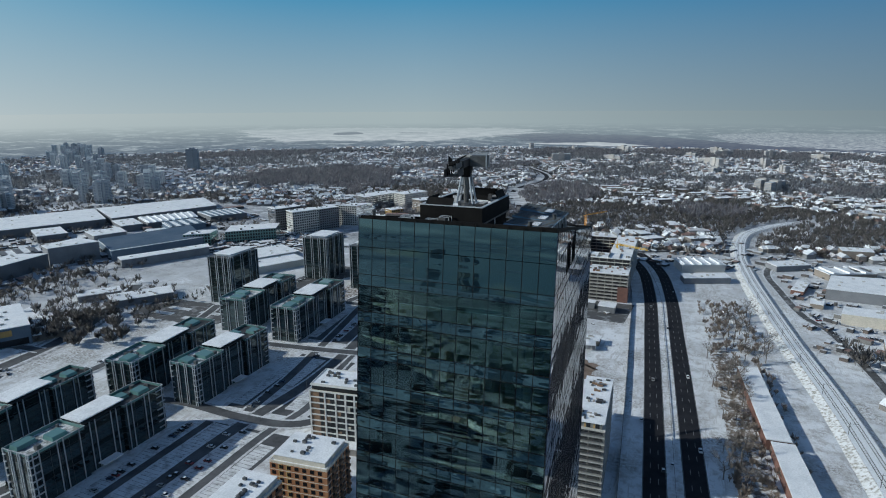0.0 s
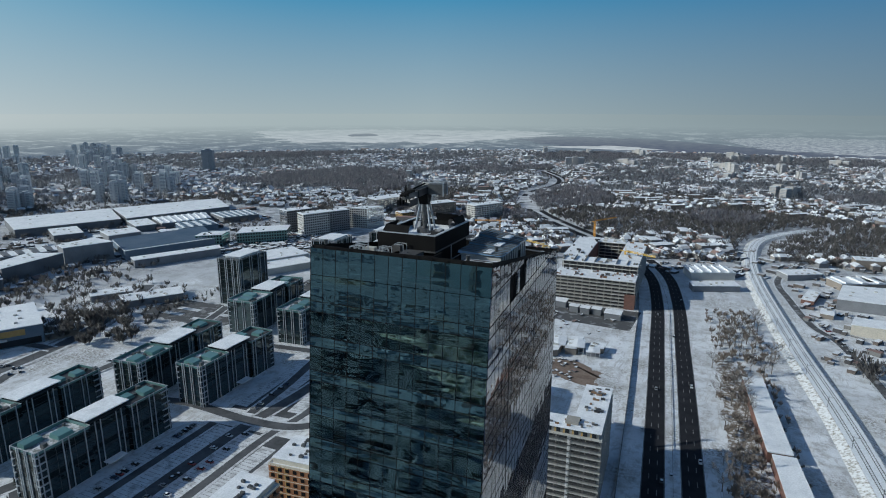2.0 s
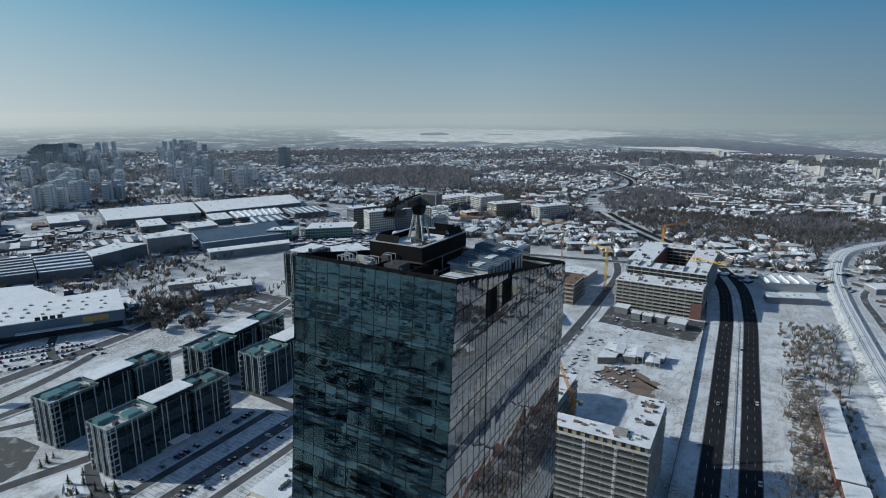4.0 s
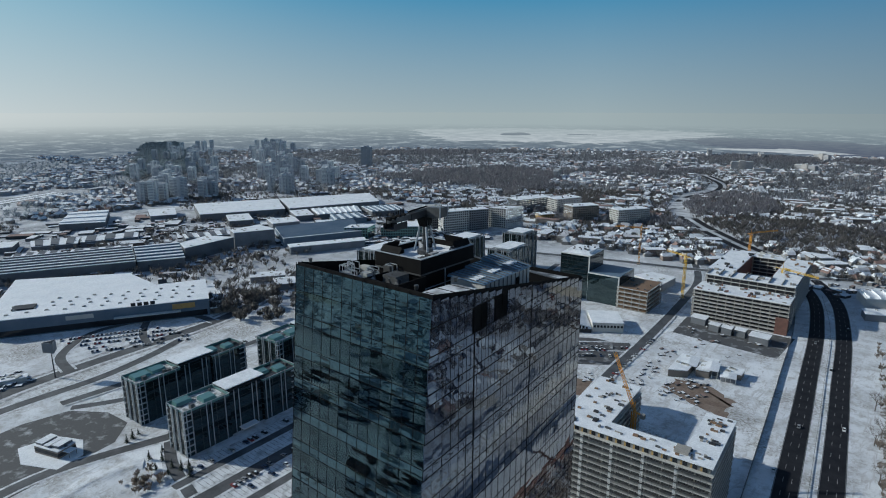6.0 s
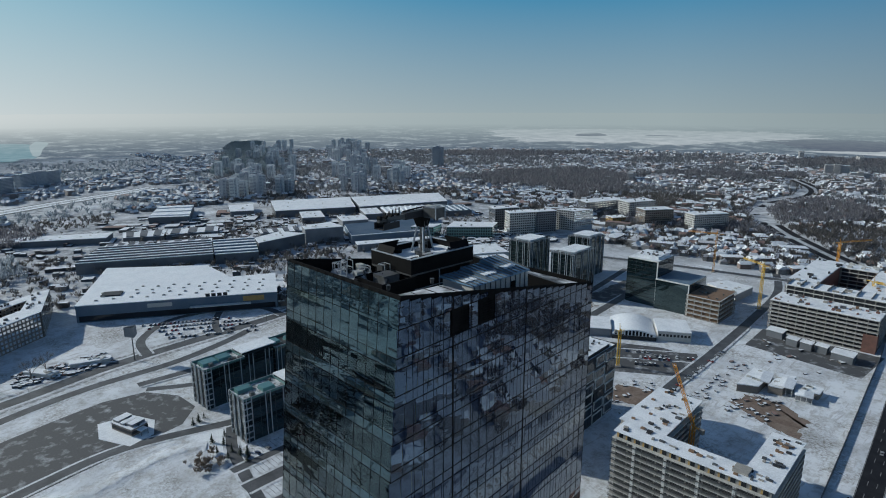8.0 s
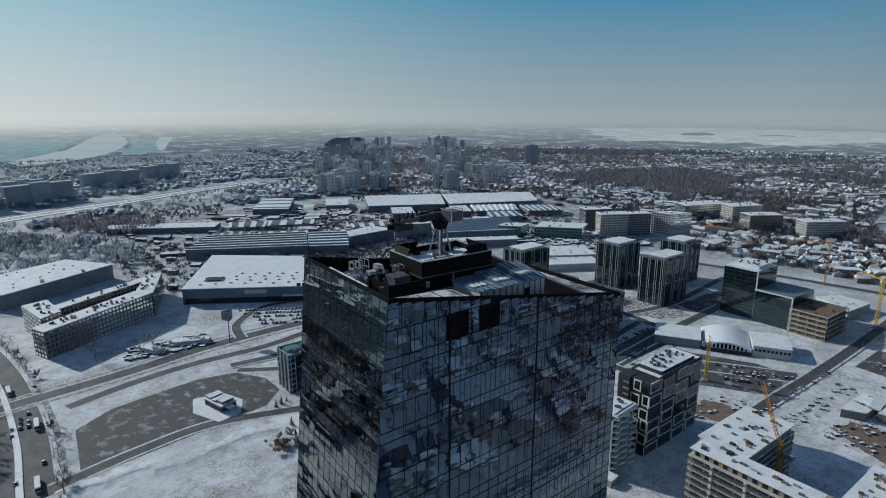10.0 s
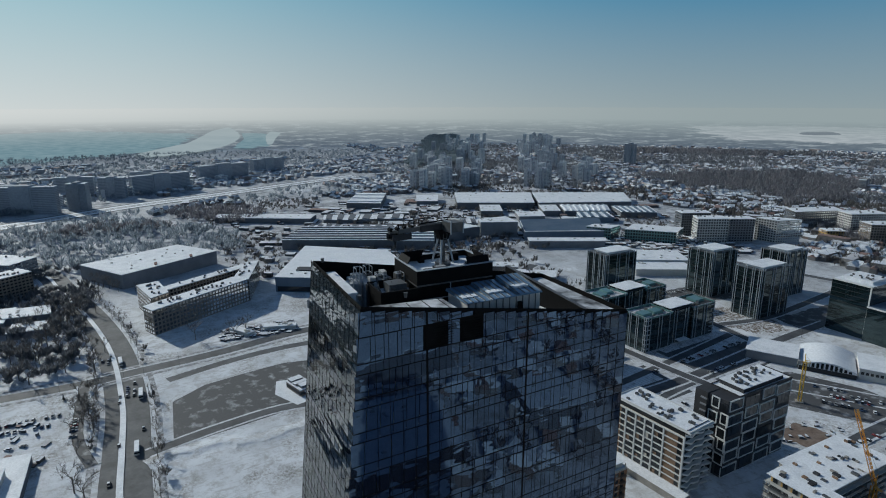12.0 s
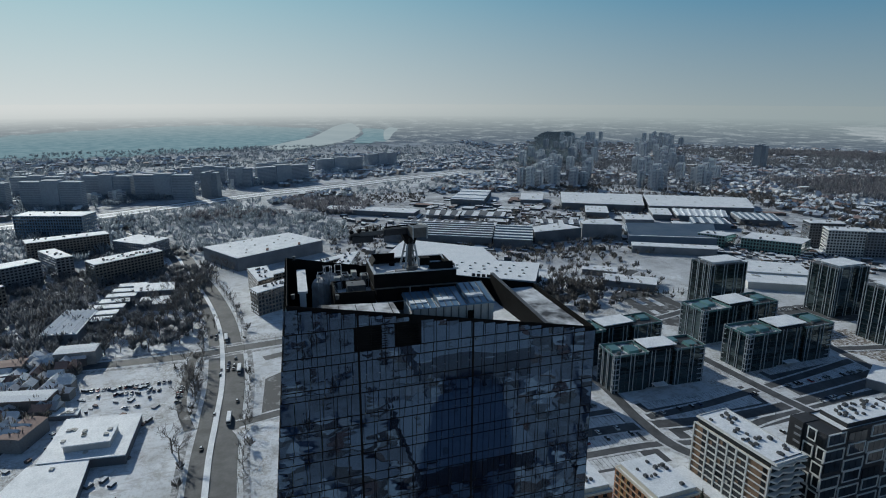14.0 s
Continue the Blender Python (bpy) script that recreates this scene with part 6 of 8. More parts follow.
# factory halls
SHEDS = [
    ([(-688, 101), (-756, 145), (-706, 261), (-626, 230)], 13, dark_wall, 6, dark_wall, "wide dark factory hall with striped snowy roof lights"),
    ([(-626, 232), (-704, 263), (-682, 310), (-604, 276)], 12, dark_wall, 5, blue_sheet, "dark factory hall with blue saw-tooth roof"),
    ([(-660, 300), (-676, 345), (-640, 362), (-630, 290)], 16, dark_wall, 0, None, "tall plain grey factory block"),
    ([(-664, 372), (-664, 418), (-622, 412), (-642, 364)], 21, wall_grey, 0, None, "square grey silo building with flat roof"),
    ([(-628, 560), (-556, 509), (-599, 409), (-667, 445)], 12, blue_sheet, 8, blue_sheet, "pale blue factory hall with ribbed roof"),
    ([(-577, 399), (-532, 491), (-517, 478), (-560, 390)], 9, wall_grey, 0, None, "long low grey shed with snowy roof"),
    ([(-941, 261), (-1042, 313), (-1018, 364), (-909, 313)], 11, dark_wall, 3, clean_snow, "dark hall with a ridged snowy roof"),
    ([(-910, 40), (-940, 48), (-871, 190), (-838, 172)], 8, dark_wall, 0, None, "very long low hall with snowy roof"),
    ([(-959, 483), (-895, 615), (-792, 555), (-851, 434)], 12, dark_wall, 0, None, "wide warehouse under a white snowy roof"),
    ([(-893, 618), (-816, 778), (-727, 716), (-788, 562)], 12, dark_wall, 0, None, "wide warehouse under a white snowy roof"),
    ([(-982, 412), (-964, 450), (-898, 419), (-915, 384)], 9, dark_wall, 0, None, "low shed with snowy roof"),
    ([(-769, 592), (-732, 665), (-686, 632), (-716, 564)], 9, dark_wall, 8, clean_snow, "shed row with a zigzag snowy roof"),
    ([(-829, 466), (-814, 498), (-761, 472), (-777, 440)], 9, dark_wall, 0, None, "low shed with snowy roof"),
    ([(-784, 558), (-772, 586), (-721, 559), (-733, 533)], 9, dark_wall, 0, None, "low shed with snowy roof"),
    ([(-748, 487), (-729, 526), (-694, 509), (-708, 470)], 9, wall_grey, 0, None, "low grey shed with snowy roof"),
    ([(-864, 201), (-842, 253), (-802, 235), (-826, 190)], 7, dark_wall, 3, dark_wall, "low workshop with striped snowy roof"),
    ([(-840, 256), (-814, 319), (-782, 303), (-806, 240)], 7, dark_wall, 3, dark_wall, "low workshop with striped snowy roof"),
    ([(-790, 160), (-770, 205), (-742, 190), (-764, 148)], 8, dark_wall, 4, dark_wall, "low workshop with zigzag snowy roof"),
    ([(-764, 215), (-735, 275), (-716, 266), (-744, 205)], 8, dark_wall, 4, dark_wall, "low workshop with zigzag snowy roof"),
    ([(-740, 345), (-715, 400), (-690, 388), (-712, 335)], 9, dark_wall, 4, dark_wall, "dark workshop with roof lights"),
    ([(-712, 300), (-690, 344), (-672, 330), (-690, 292)], 8, dark_wall, 3, dark_wall, "dark workshop with roof lights"),
    ([(-720, 665), (-690, 720), (-640, 690), (-668, 640)], 9, dark_wall, 6, blue_sheet, "dark shed with striped roof"),
    ([(-700, 575), (-680, 620), (-640, 600), (-660, 552)], 9, blue_sheet, 4, blue_sheet, "bluish shed with striped roof"),
    ([(-470, 470), (-440, 520), (-400, 500), (-430, 445)], 9, wall_white, 0, None, "white hall with stepped snowy roof"),
    ([(-436, 440), (-404, 494), (-376, 478), (-404, 424)], 7, wall_white, 0, None, "white hall with snowy roof"),
    ([(-455, 214), (-442, 238), (-424, 228), (-437, 206)], 5, wall_beige, 0, None, "small shed with snowy roof"),
    ([(-470, 300), (-440, 345), (-420, 330), (-448, 288)], 6, wall_grey, 0, None, "low building with snowy roof"),
    ([(-505, 295), (-485, 325), (-470, 315), (-490, 286)], 6, wall_grey, 0, blue_sheet, "low building with snowy roof"),
    ([(-178, 546), (-168, 570), (-141, 565), (-143, 526)], 7, wall_white, 0, None, "white hall with snowy roof beside the site"),
    ([(-73, 338), (-62, 344), (-62, 372), (-74, 371)], 5, wall_beige, 0, None, "low ruined hall with snowy roof"),
    ([(-58, 350), (-50, 352), (-49, 376), (-58, 374)], 5, wall_beige, 0, None, "low ruined hall with snowy roof"),
    ([(-42, 360), (-32, 362), (-32, 372), (-42, 371)], 4, wall_beige, 0, None, "small site hut with snowy roof"),
    ([(145, 552), (200, 548), (214, 610), (158, 604)], 10, wall_grey, 0, None, "long pale grey hall with snowy roof"),
    ([(144, 482), (186, 479), (192, 500), (150, 503)], 9, cream, 0, None, "cream two-storey depot with snowy roof"),
    ([(118, 560), (128, 556), (138, 590), (128, 594)], 4, brick_red, 0, None, "low brick yard shed with snowy roof"),
    ([(128, 520), (138, 518), (141, 534), (131, 537)], 4, wall_beige, 0, None, "low yard hut with snowy roof"),
    ([(160, 420), (196, 416), (200, 438), (164, 442)], 5, wall_beige, 0, None, "low depot building with snowy roof"),
    ([(150, 390), (162, 388), (164, 400), (152, 402)], 4, dark_wall, 0, None, "dark yard hut with snowy roof"),
    ([(186, 640), (232, 652), (226, 676), (180, 664)], 7, wall_white, 0, None, "pale workshop with snowy roof"),
    ([(190, 724), (222, 728), (222, 748), (190, 744)], 11, wall_beige, 0, None, "beige block with snowy roof"),
    ([(21, 601), (64, 619), (54, 645), (12, 628)], 8, wall_white, 5, clean_snow, "pale hall with barrel bays and snowy roof"),
    ([(24, 556), (67, 574), (62, 590), (20, 572)], 6, wall_grey, 0, None, "two-storey pale building with snowy roof"),
    ([(115, 640), (150, 660), (140, 678), (106, 658)], 6, wall_grey, 0, None, "low shed with snowy roof"),
    ([(160, 620), (205, 640), (195, 662), (150, 642)], 7, wall_beige, 3, clean_snow, "low hall with ridged snowy roof"),
    ([(-452, 198), (-470, 250), (-520, 262), (-505, 208)], 0.4, wall_grey, 0, None, "low loading platform under snow"),
    ([(-537, -166), (-536, -130), (-511, -126), (-512, -160)], 9, wall_grey, 0, None, "pale gymnasium with rounded snowy roof"),
    ([(-481, -153), (-480, -123), (-502, -128), (-503, -152)], 6, wall_grey, 0, None, "low school wing with snowy roof"),
    ([(-417, -206), (-415, -180), (-469, -180), (-472, -205)], 8, wall_grey, 6, clean_snow, "grey school hall with ribbed snowy roof"),
    ([(-293, -161), (-291, -144), (-298, -144), (-304, -161)], 3, wall_grey, 0, None, "low hut with snowy roof"),
    ([(-282, -146), (-279, -106), (-236, -105), (-238, -146)], 5, dark_wall, 0, None, "flat showroom with a wide snowy roof"),
    ([(-236, -150), (-238, -122), (-196, -118), (-190, -160)], 4.5, dark_wall, 0, None, "flat showroom wing with snowy roof"),
    ([(-262, -133), (-262, -114), (-245, -114), (-245, -136)], 9, wall_white, 0, None, "white box on the showroom roof"),
    ([(-425, 8), (-407, 20), (-410, 26), (-428, 14)], 3, wall_white, 0, None, "low kiosk row with snowy roof"),
    ([(-416, 34), (-408, 58), (-414, 60), (-423, 36)], 3, wall_white, 0, None, "low kiosk row with snowy roof"),
]
for k, (poly, h, wall, stripes, smat, label) in enumerate(SHEDS):
    flat_shed("shed" if h < 10 else "factory_hall", poly, h, wall, label, "warehouse", stripes=stripes, stripe_mat=smat, dots=0 if stripes else 5, seed=k)
for k in range(7):
    f = k / 6
    x, y = -449 - 88 * f, -177 + 10 * f
    flat_shed("school_wing", [(x - 5, y - 12), (x + 5, y - 12), (x + 5, y + 12), (x - 5, y + 12)], 7 + 0.3 * k, wall_grey, "stepped grey school wing with snowy roof", "school", group="stepped school wings")

# green glass offices, pale offices and flats behind the office park
slab_block("office_building", [(-538, 529), (-560, 565), (-510, 607), (-492, 575)], 16, 4, green_glass, "long green glass office with white roof edge")
slab_block("office_building", [(-575, 494), (-584, 515), (-560, 540), (-550, 515)], 16, 4, green_glass, "small green glass office with white roof edge")
slab_block("apartment_block", [(-508, 620), (-490, 655), (-470, 645), (-488, 608)], 32, 9, wall_white, "pale apartment block with white gridded walls")
slab_block("apartment_block", [(-548, 630), (-530, 670), (-512, 660), (-528, 622)], 32, 9, dark_wall, "dark brown apartment block with snowy roof", seed=2)
slab_block("apartment_block", [(-490, 660), (-476, 690), (-458, 680), (-472, 650)], 31, 9, wall_grey, "grey apartment block with snowy roof", seed=3)
slab_block("apartment_block", [(-468, 695), (-458, 722), (-430, 735), (-440, 700)], 30, 9, wall_white, "pale rounded apartment block", seed=4)
slab_block("office_building", [(-514, 822), (-490, 899), (-462, 880), (-486, 805)], 26, 7, dark_wall, "dark office building with snowy roof", seed=5)
slab_block("apartment_block", [(-451, 847), (-431, 899), (-405, 885), (-425, 835)], 30, 9, wall_white, "white apartment block with gridded walls", seed=6)
slab_block("apartment_block", [(-398, 807), (-372, 850), (-350, 835), (-376, 795)], 28, 8, wall_beige, "beige apartment block with snowy roof", seed=7)
slab_block("apartment_block", [(-440, 790), (-426, 815), (-408, 805), (-422, 780)], 12, 3, ochre, "small ochre building with snowy roof", seed=8)
slab_block("apartment_block", [(-330, 830), (-300, 880), (-280, 868), (-310, 818)], 26, 8, wall_white, "white apartment block with gridded walls", seed=17)
# flats west of the avenue
slab_block("apartment_block", [(-563, -206), (-608, -152), (-626, -166), (-582, -220)], 24, 8, wall_beige, "long grey-beige apartment slab with snowy roof", seed=9, clutter=24)
slab_block("apartment_block", [(-600, -252), (-607, -238), (-647, -268), (-639, -282)], 24, 8, wall_grey, "short grey apartment slab with snowy roof", seed=10)
slab_block("apartment_block", [(-680, -308), (-713, -231), (-732, -240), (-700, -318)], 24, 8, wall_beige, "long grey-beige apartment slab with snowy roof", seed=11, clutter=24)
slab_block("apartment_block", [(-820, -373), (-799, -285), (-830, -276), (-852, -366)], 32, 8, blue_glass, "large stepped blue-grey office block with glass floors", seed=12)
slab_block("apartment_block", [(-560, -300), (-590, -262), (-606, -276), (-576, -314)], 24, 8, wall_grey, "grey apartment slab with snowy roof", seed=13)
slab_block("apartment_block", [(-500, -290), (-522, -268), (-548, -300), (-526, -320)], 20, 6, wall_beige, "beige apartment slab with snowy roof", seed=14)
slab_block("apartment_block", [(-660, -180), (-690, -160), (-720, -200), (-690, -222)], 20, 6, wall_grey, "grey slab with snowy roof", seed=15)



def restaurant():
    b = thing("restaurant", "small restaurant with stepped snowy roofs and dark windows", "restaurant", Matrix.Translation((-299.5, 38.2, 0.2)) @ Matrix.Rotation(radians(18), 4, "Z"))
    part("wall_block", Shape().box(-9, 9, -5, 5, 0, 4.2), wall_beige, b)
    part("window_band", Shape().box(-8.6, 9.12, -5.12, 5.12, 1.0, 2.9), charcoal, b, "dark band of windows")
    part("roof", Shape().box(-9.4, 9.4, -5.4, 5.4, 4.2, 4.6), snow, b)
    for x0, x1, y0, y1, z in ((-8.2, -3.4, -4.2, 4.2, 6.0), (-1.6, 1.2, -4.4, 3.8, 5.6), (3.2, 7.8, -3.4, 4.4, 6.2)):
        part("roof_step", Shape().box(x0, x1, y0, y1, 4.6, z), wall_grey, b)
        part("roof_snow", Shape().box(x0 - 0.2, x1 + 0.2, y0 - 0.2, y1 + 0.2, z, z + 0.25), snow, b)
    for x, y in ((-2.6, -2.0), (2.1, 1.6), (2.3, -3.2), (-2.4, 3.0), (8.6, 0.0)):
        part("roof_unit", Shape().box(x - 0.5, x + 0.5, y - 0.6, y + 0.6, 4.6, 5.7), grey_metal, b)
    part("canopy", Shape().box(9.0, 13.5, -2.4, 2.4, 3.0, 3.3), snow, b)
    for y in (-2.1, 2.1):
        part("canopy_post", Shape().box(13.0, 13.2, y - 0.1, y + 0.1, 0, 3.0), grey_metal, b)
    return b


restaurant()


def site_hut(x, y, w, d, h, turn):
    """A steel-framed site shelter: walls, open bays and a pitched roof under snow."""
    b = thing("site_hut", "pale site shelter with open bays and a snowy pitched roof", "site hut", frame_at(x, y, turn), "site shelters")
    part("wall_block", Shape().box(0, w, d * 0.35, d, 0, h), wall_grey, b)
    for k in range(4):
        part("post", Shape().box(w * k / 3 - 0.15, w * k / 3 + 0.15, 0, 0.3, 0, h), white_frame, b)
    part("beam", Shape().box(-0.2, w + 0.2, -0.1, 0.3, h - 0.4, h), white_frame, b)
    part("roof", Shape().gable(-0.6, w + 0.6, -0.6, d + 0.6, h, h + 0.7), snow, b, "shallow pitched roof under snow")
    return b


site_hut(-70, 352, 11, 17, 5.5, 8)
site_hut(-55, 352, 10, 16, 6.0, 8)
site_hut(-42, 350, 9, 8, 4.5, 12)


# long brick shed between highway and railway
for poly in ([(60, 346), (72, 348), (80, 256), (68, 255)], [(70, 252), (81, 253), (86, 205), (74, 204)], [(75, 200), (90, 201), (94, 150), (80, 149)]):
    flat_shed("brick_shed", poly, 6, brick_red, "long red brick shed with snowy flat roof", "shed", group="brick sheds")
for k, (x, y, w, d) in enumerate(((-93, 456, 12, 10), (-76, 447, 8, 6), (-66, 446, 8, 6), (-56, 447, 8, 6), (-44, 440, 14, 11))):
    flat_shed("site_hut", [(x, y), (x + w, y - 1), (x + w, y + d), (x, y + d)], 5.5, dark_wall, "dark site hut with snow-covered roof", "site hut", group="site huts")


# ---- railway ----
RAIL = [(140, -100), (130, 60), (118, 242), (112, 322), (101, 419), (92, 517), (85, 610), (83, 704), (95, 819), (123, 885), (170, 950)]
s, fine = ribbon(RAIL, 6, 6, 2.5)
bed = Shape()
row = []
for i, p in enumerate(fine):
    d = (fine[min(i + 1, len(fine) - 1)] - fine[max(i - 1, 0)]).normalized()
    n = Vector((-d.y, d.x))
    row.append([(*(p + n * o), z) for o, z in ((11, 0), (6, 2.5), (-6, 2.5), (-11, 0))])
for a, b in zip(row, row[1:]):
    bed.add(a + b, [(0, 1, 5, 4), (1, 2, 6, 5), (2, 3, 7, 6)])
tufted_snow = surface("tufted_snow", (0.70, 0.72, 0.74), (0.24, 0.225, 0.19), 0.55, 0.9, grain=2.2, relief=0.15, lo=0.46, hi=0.66)
rw = whole("railway", bed, tufted_snow, "snow-covered double-track railway embankment with dark rails", "railway", kind="structure")
s, _ = ribbon(RAIL, 5.6, 5.6, 2.54)
part("track_bed", s, clean_snow, rw, "snow-covered track bed")
for o in (-3.6, -2.1, 1.4, 2.9):
    s, _ = ribbon(shifted(RAIL, o), 0.16, 0.16, 2.62)
    part("rail", s, charcoal, rw)
sleepers = Shape()
for p, h in along(fine, 1.6):
    if 150 < p.y < 700:
        for o in (-2.85, 2.15):
            sleepers.box(-0.14, 0.14, o - 1.3, o + 1.3, 2.5, 2.58, Matrix.Translation((p.x, p.y, 0)) @ Matrix.Rotation(h, 4, "Z"))
tagged(part("sleepers", sleepers, kerb_stone, rw), kind="stuff")
for p, h in along(fine, 48):
    if 120 < p.y < 760:
        c = thing("line_mast", "slim grey railway mast beside the snowy track", "mast", Matrix.Translation((p.x, p.y, 2.4)) @ Matrix.Rotation(h, 4, "Z"), "railway masts")
        part("pole", Shape().box(-0.12, 0.12, 5.0, 5.24, 0, 7.5), grey_metal, c)
        part("arm", Shape().box(-0.06, 0.06, 1.5, 5.0, 6.6, 6.75), grey_metal, c)


# ---- distance: fields, river, far town ----
def land_patch(name, outline, material, label, lift=2.5, rag=0.05, steps=10):
    """A sheet on the far land with an uneven edge."""
    edge, n = [], len(outline)
    mid = sum((Vector(q) for q in outline), Vector((0, 0))) / n
    for i in range(n):
        p0, p1, p2, p3 = [Vector(outline[(i + k) % n]) for k in (-1, 0, 1, 2)]
        for k in range(steps):
            t = k / steps
            q = 0.5 * ((2 * p1) + (p2 - p0) * t + (2 * p0 - 5 * p1 + 4 * p2 - p3) * t * t + (3 * p1 - p0 - 3 * p2 + p3) * t ** 3)
            edge.append(q.lerp(p1.lerp(p2, t), 0.4))
    v = []
    rings = (0.0, 0.2, 0.4, 0.6, 0.8, 1.0)
    for f in rings[1:]:
        for q in edge:
            wob = 1 + rag * f * f * (noise.noise((q.x / 90, q.y / 90, 1.5)) * 1.6 + noise.noise((q.x / 30, q.y / 30, 4.5)))
            w = mid + (q - mid) * (f * wob)
            x, y, z = land(w.x, w.y)
            v.append((x, y, z + lift))
    m = len(edge)
    x, y, z = land(mid.x, mid.y)
    v.append((x, y, z + lift))
    f = [(m * (len(rings) - 1), i, (i + 1) % m) for i in range(m)]
    f += [(k * m + i, (k + 1) * m + i, (k + 1) * m + (i + 1) % m, k * m + (i + 1) % m) for k in range(len(rings) - 2) for i in range(m)]
    ob = whole(name, Shape().add(v, f), material, label, "distance", kind="structure")
    depth = ob.data.attributes.new("depth", "FLOAT", "POINT")
    depth.data.foreach_set("value", [1 - f for f in rings[1:] for _ in edge] + [1.0])
    return ob


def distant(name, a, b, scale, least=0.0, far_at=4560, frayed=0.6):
    """Far land as glowing sheets, with the haze in front of it mixed into their colour."""
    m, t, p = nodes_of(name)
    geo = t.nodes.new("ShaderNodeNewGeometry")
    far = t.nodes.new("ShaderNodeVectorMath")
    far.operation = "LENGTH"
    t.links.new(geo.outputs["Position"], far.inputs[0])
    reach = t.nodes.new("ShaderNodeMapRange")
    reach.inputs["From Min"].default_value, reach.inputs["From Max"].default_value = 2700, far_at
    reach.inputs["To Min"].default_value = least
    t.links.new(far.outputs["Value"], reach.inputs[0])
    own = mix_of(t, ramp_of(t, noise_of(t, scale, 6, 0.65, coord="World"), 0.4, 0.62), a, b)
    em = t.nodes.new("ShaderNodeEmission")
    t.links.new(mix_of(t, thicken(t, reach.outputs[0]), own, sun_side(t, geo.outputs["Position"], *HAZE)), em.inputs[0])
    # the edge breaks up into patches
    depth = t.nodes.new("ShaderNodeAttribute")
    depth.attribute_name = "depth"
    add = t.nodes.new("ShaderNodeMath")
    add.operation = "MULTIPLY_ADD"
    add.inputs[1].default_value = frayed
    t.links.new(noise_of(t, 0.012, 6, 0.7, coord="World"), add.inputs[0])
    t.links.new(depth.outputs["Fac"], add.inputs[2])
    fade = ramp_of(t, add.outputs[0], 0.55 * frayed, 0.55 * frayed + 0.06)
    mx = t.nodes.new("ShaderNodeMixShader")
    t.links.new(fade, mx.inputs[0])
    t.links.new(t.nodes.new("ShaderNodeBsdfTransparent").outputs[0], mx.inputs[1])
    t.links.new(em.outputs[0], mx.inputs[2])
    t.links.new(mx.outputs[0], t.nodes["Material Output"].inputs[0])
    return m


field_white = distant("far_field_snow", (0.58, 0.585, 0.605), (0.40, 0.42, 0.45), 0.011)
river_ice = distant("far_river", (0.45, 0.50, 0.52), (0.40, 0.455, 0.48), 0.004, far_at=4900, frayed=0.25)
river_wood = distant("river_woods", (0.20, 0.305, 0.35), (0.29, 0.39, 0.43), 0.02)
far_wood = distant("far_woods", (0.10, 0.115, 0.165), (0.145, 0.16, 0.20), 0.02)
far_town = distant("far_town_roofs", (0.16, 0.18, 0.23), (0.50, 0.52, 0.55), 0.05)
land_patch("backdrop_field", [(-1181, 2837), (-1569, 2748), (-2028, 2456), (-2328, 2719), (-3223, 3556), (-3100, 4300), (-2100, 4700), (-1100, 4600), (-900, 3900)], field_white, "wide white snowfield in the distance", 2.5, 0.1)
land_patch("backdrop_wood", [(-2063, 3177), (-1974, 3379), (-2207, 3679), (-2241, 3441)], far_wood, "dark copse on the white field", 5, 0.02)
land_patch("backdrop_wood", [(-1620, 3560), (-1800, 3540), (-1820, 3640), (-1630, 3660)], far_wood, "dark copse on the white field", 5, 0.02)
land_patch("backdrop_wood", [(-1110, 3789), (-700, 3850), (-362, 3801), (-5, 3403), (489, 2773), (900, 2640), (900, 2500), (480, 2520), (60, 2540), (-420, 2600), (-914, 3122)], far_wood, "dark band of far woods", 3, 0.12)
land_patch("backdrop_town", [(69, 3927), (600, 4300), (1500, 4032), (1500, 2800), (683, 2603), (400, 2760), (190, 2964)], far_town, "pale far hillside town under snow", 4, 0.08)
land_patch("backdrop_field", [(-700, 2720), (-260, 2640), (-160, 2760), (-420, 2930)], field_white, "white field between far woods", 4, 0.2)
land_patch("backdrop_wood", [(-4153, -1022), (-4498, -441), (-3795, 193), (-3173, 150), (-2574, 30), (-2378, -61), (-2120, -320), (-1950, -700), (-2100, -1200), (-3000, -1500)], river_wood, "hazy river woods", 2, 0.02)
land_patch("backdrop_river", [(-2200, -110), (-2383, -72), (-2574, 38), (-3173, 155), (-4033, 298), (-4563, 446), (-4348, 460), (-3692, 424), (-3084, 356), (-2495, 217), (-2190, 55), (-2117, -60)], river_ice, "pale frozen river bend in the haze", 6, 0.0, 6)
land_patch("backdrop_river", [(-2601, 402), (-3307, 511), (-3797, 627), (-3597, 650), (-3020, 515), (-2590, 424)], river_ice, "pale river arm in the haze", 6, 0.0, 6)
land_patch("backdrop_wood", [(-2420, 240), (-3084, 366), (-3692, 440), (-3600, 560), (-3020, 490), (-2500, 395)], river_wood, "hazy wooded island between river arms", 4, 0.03)


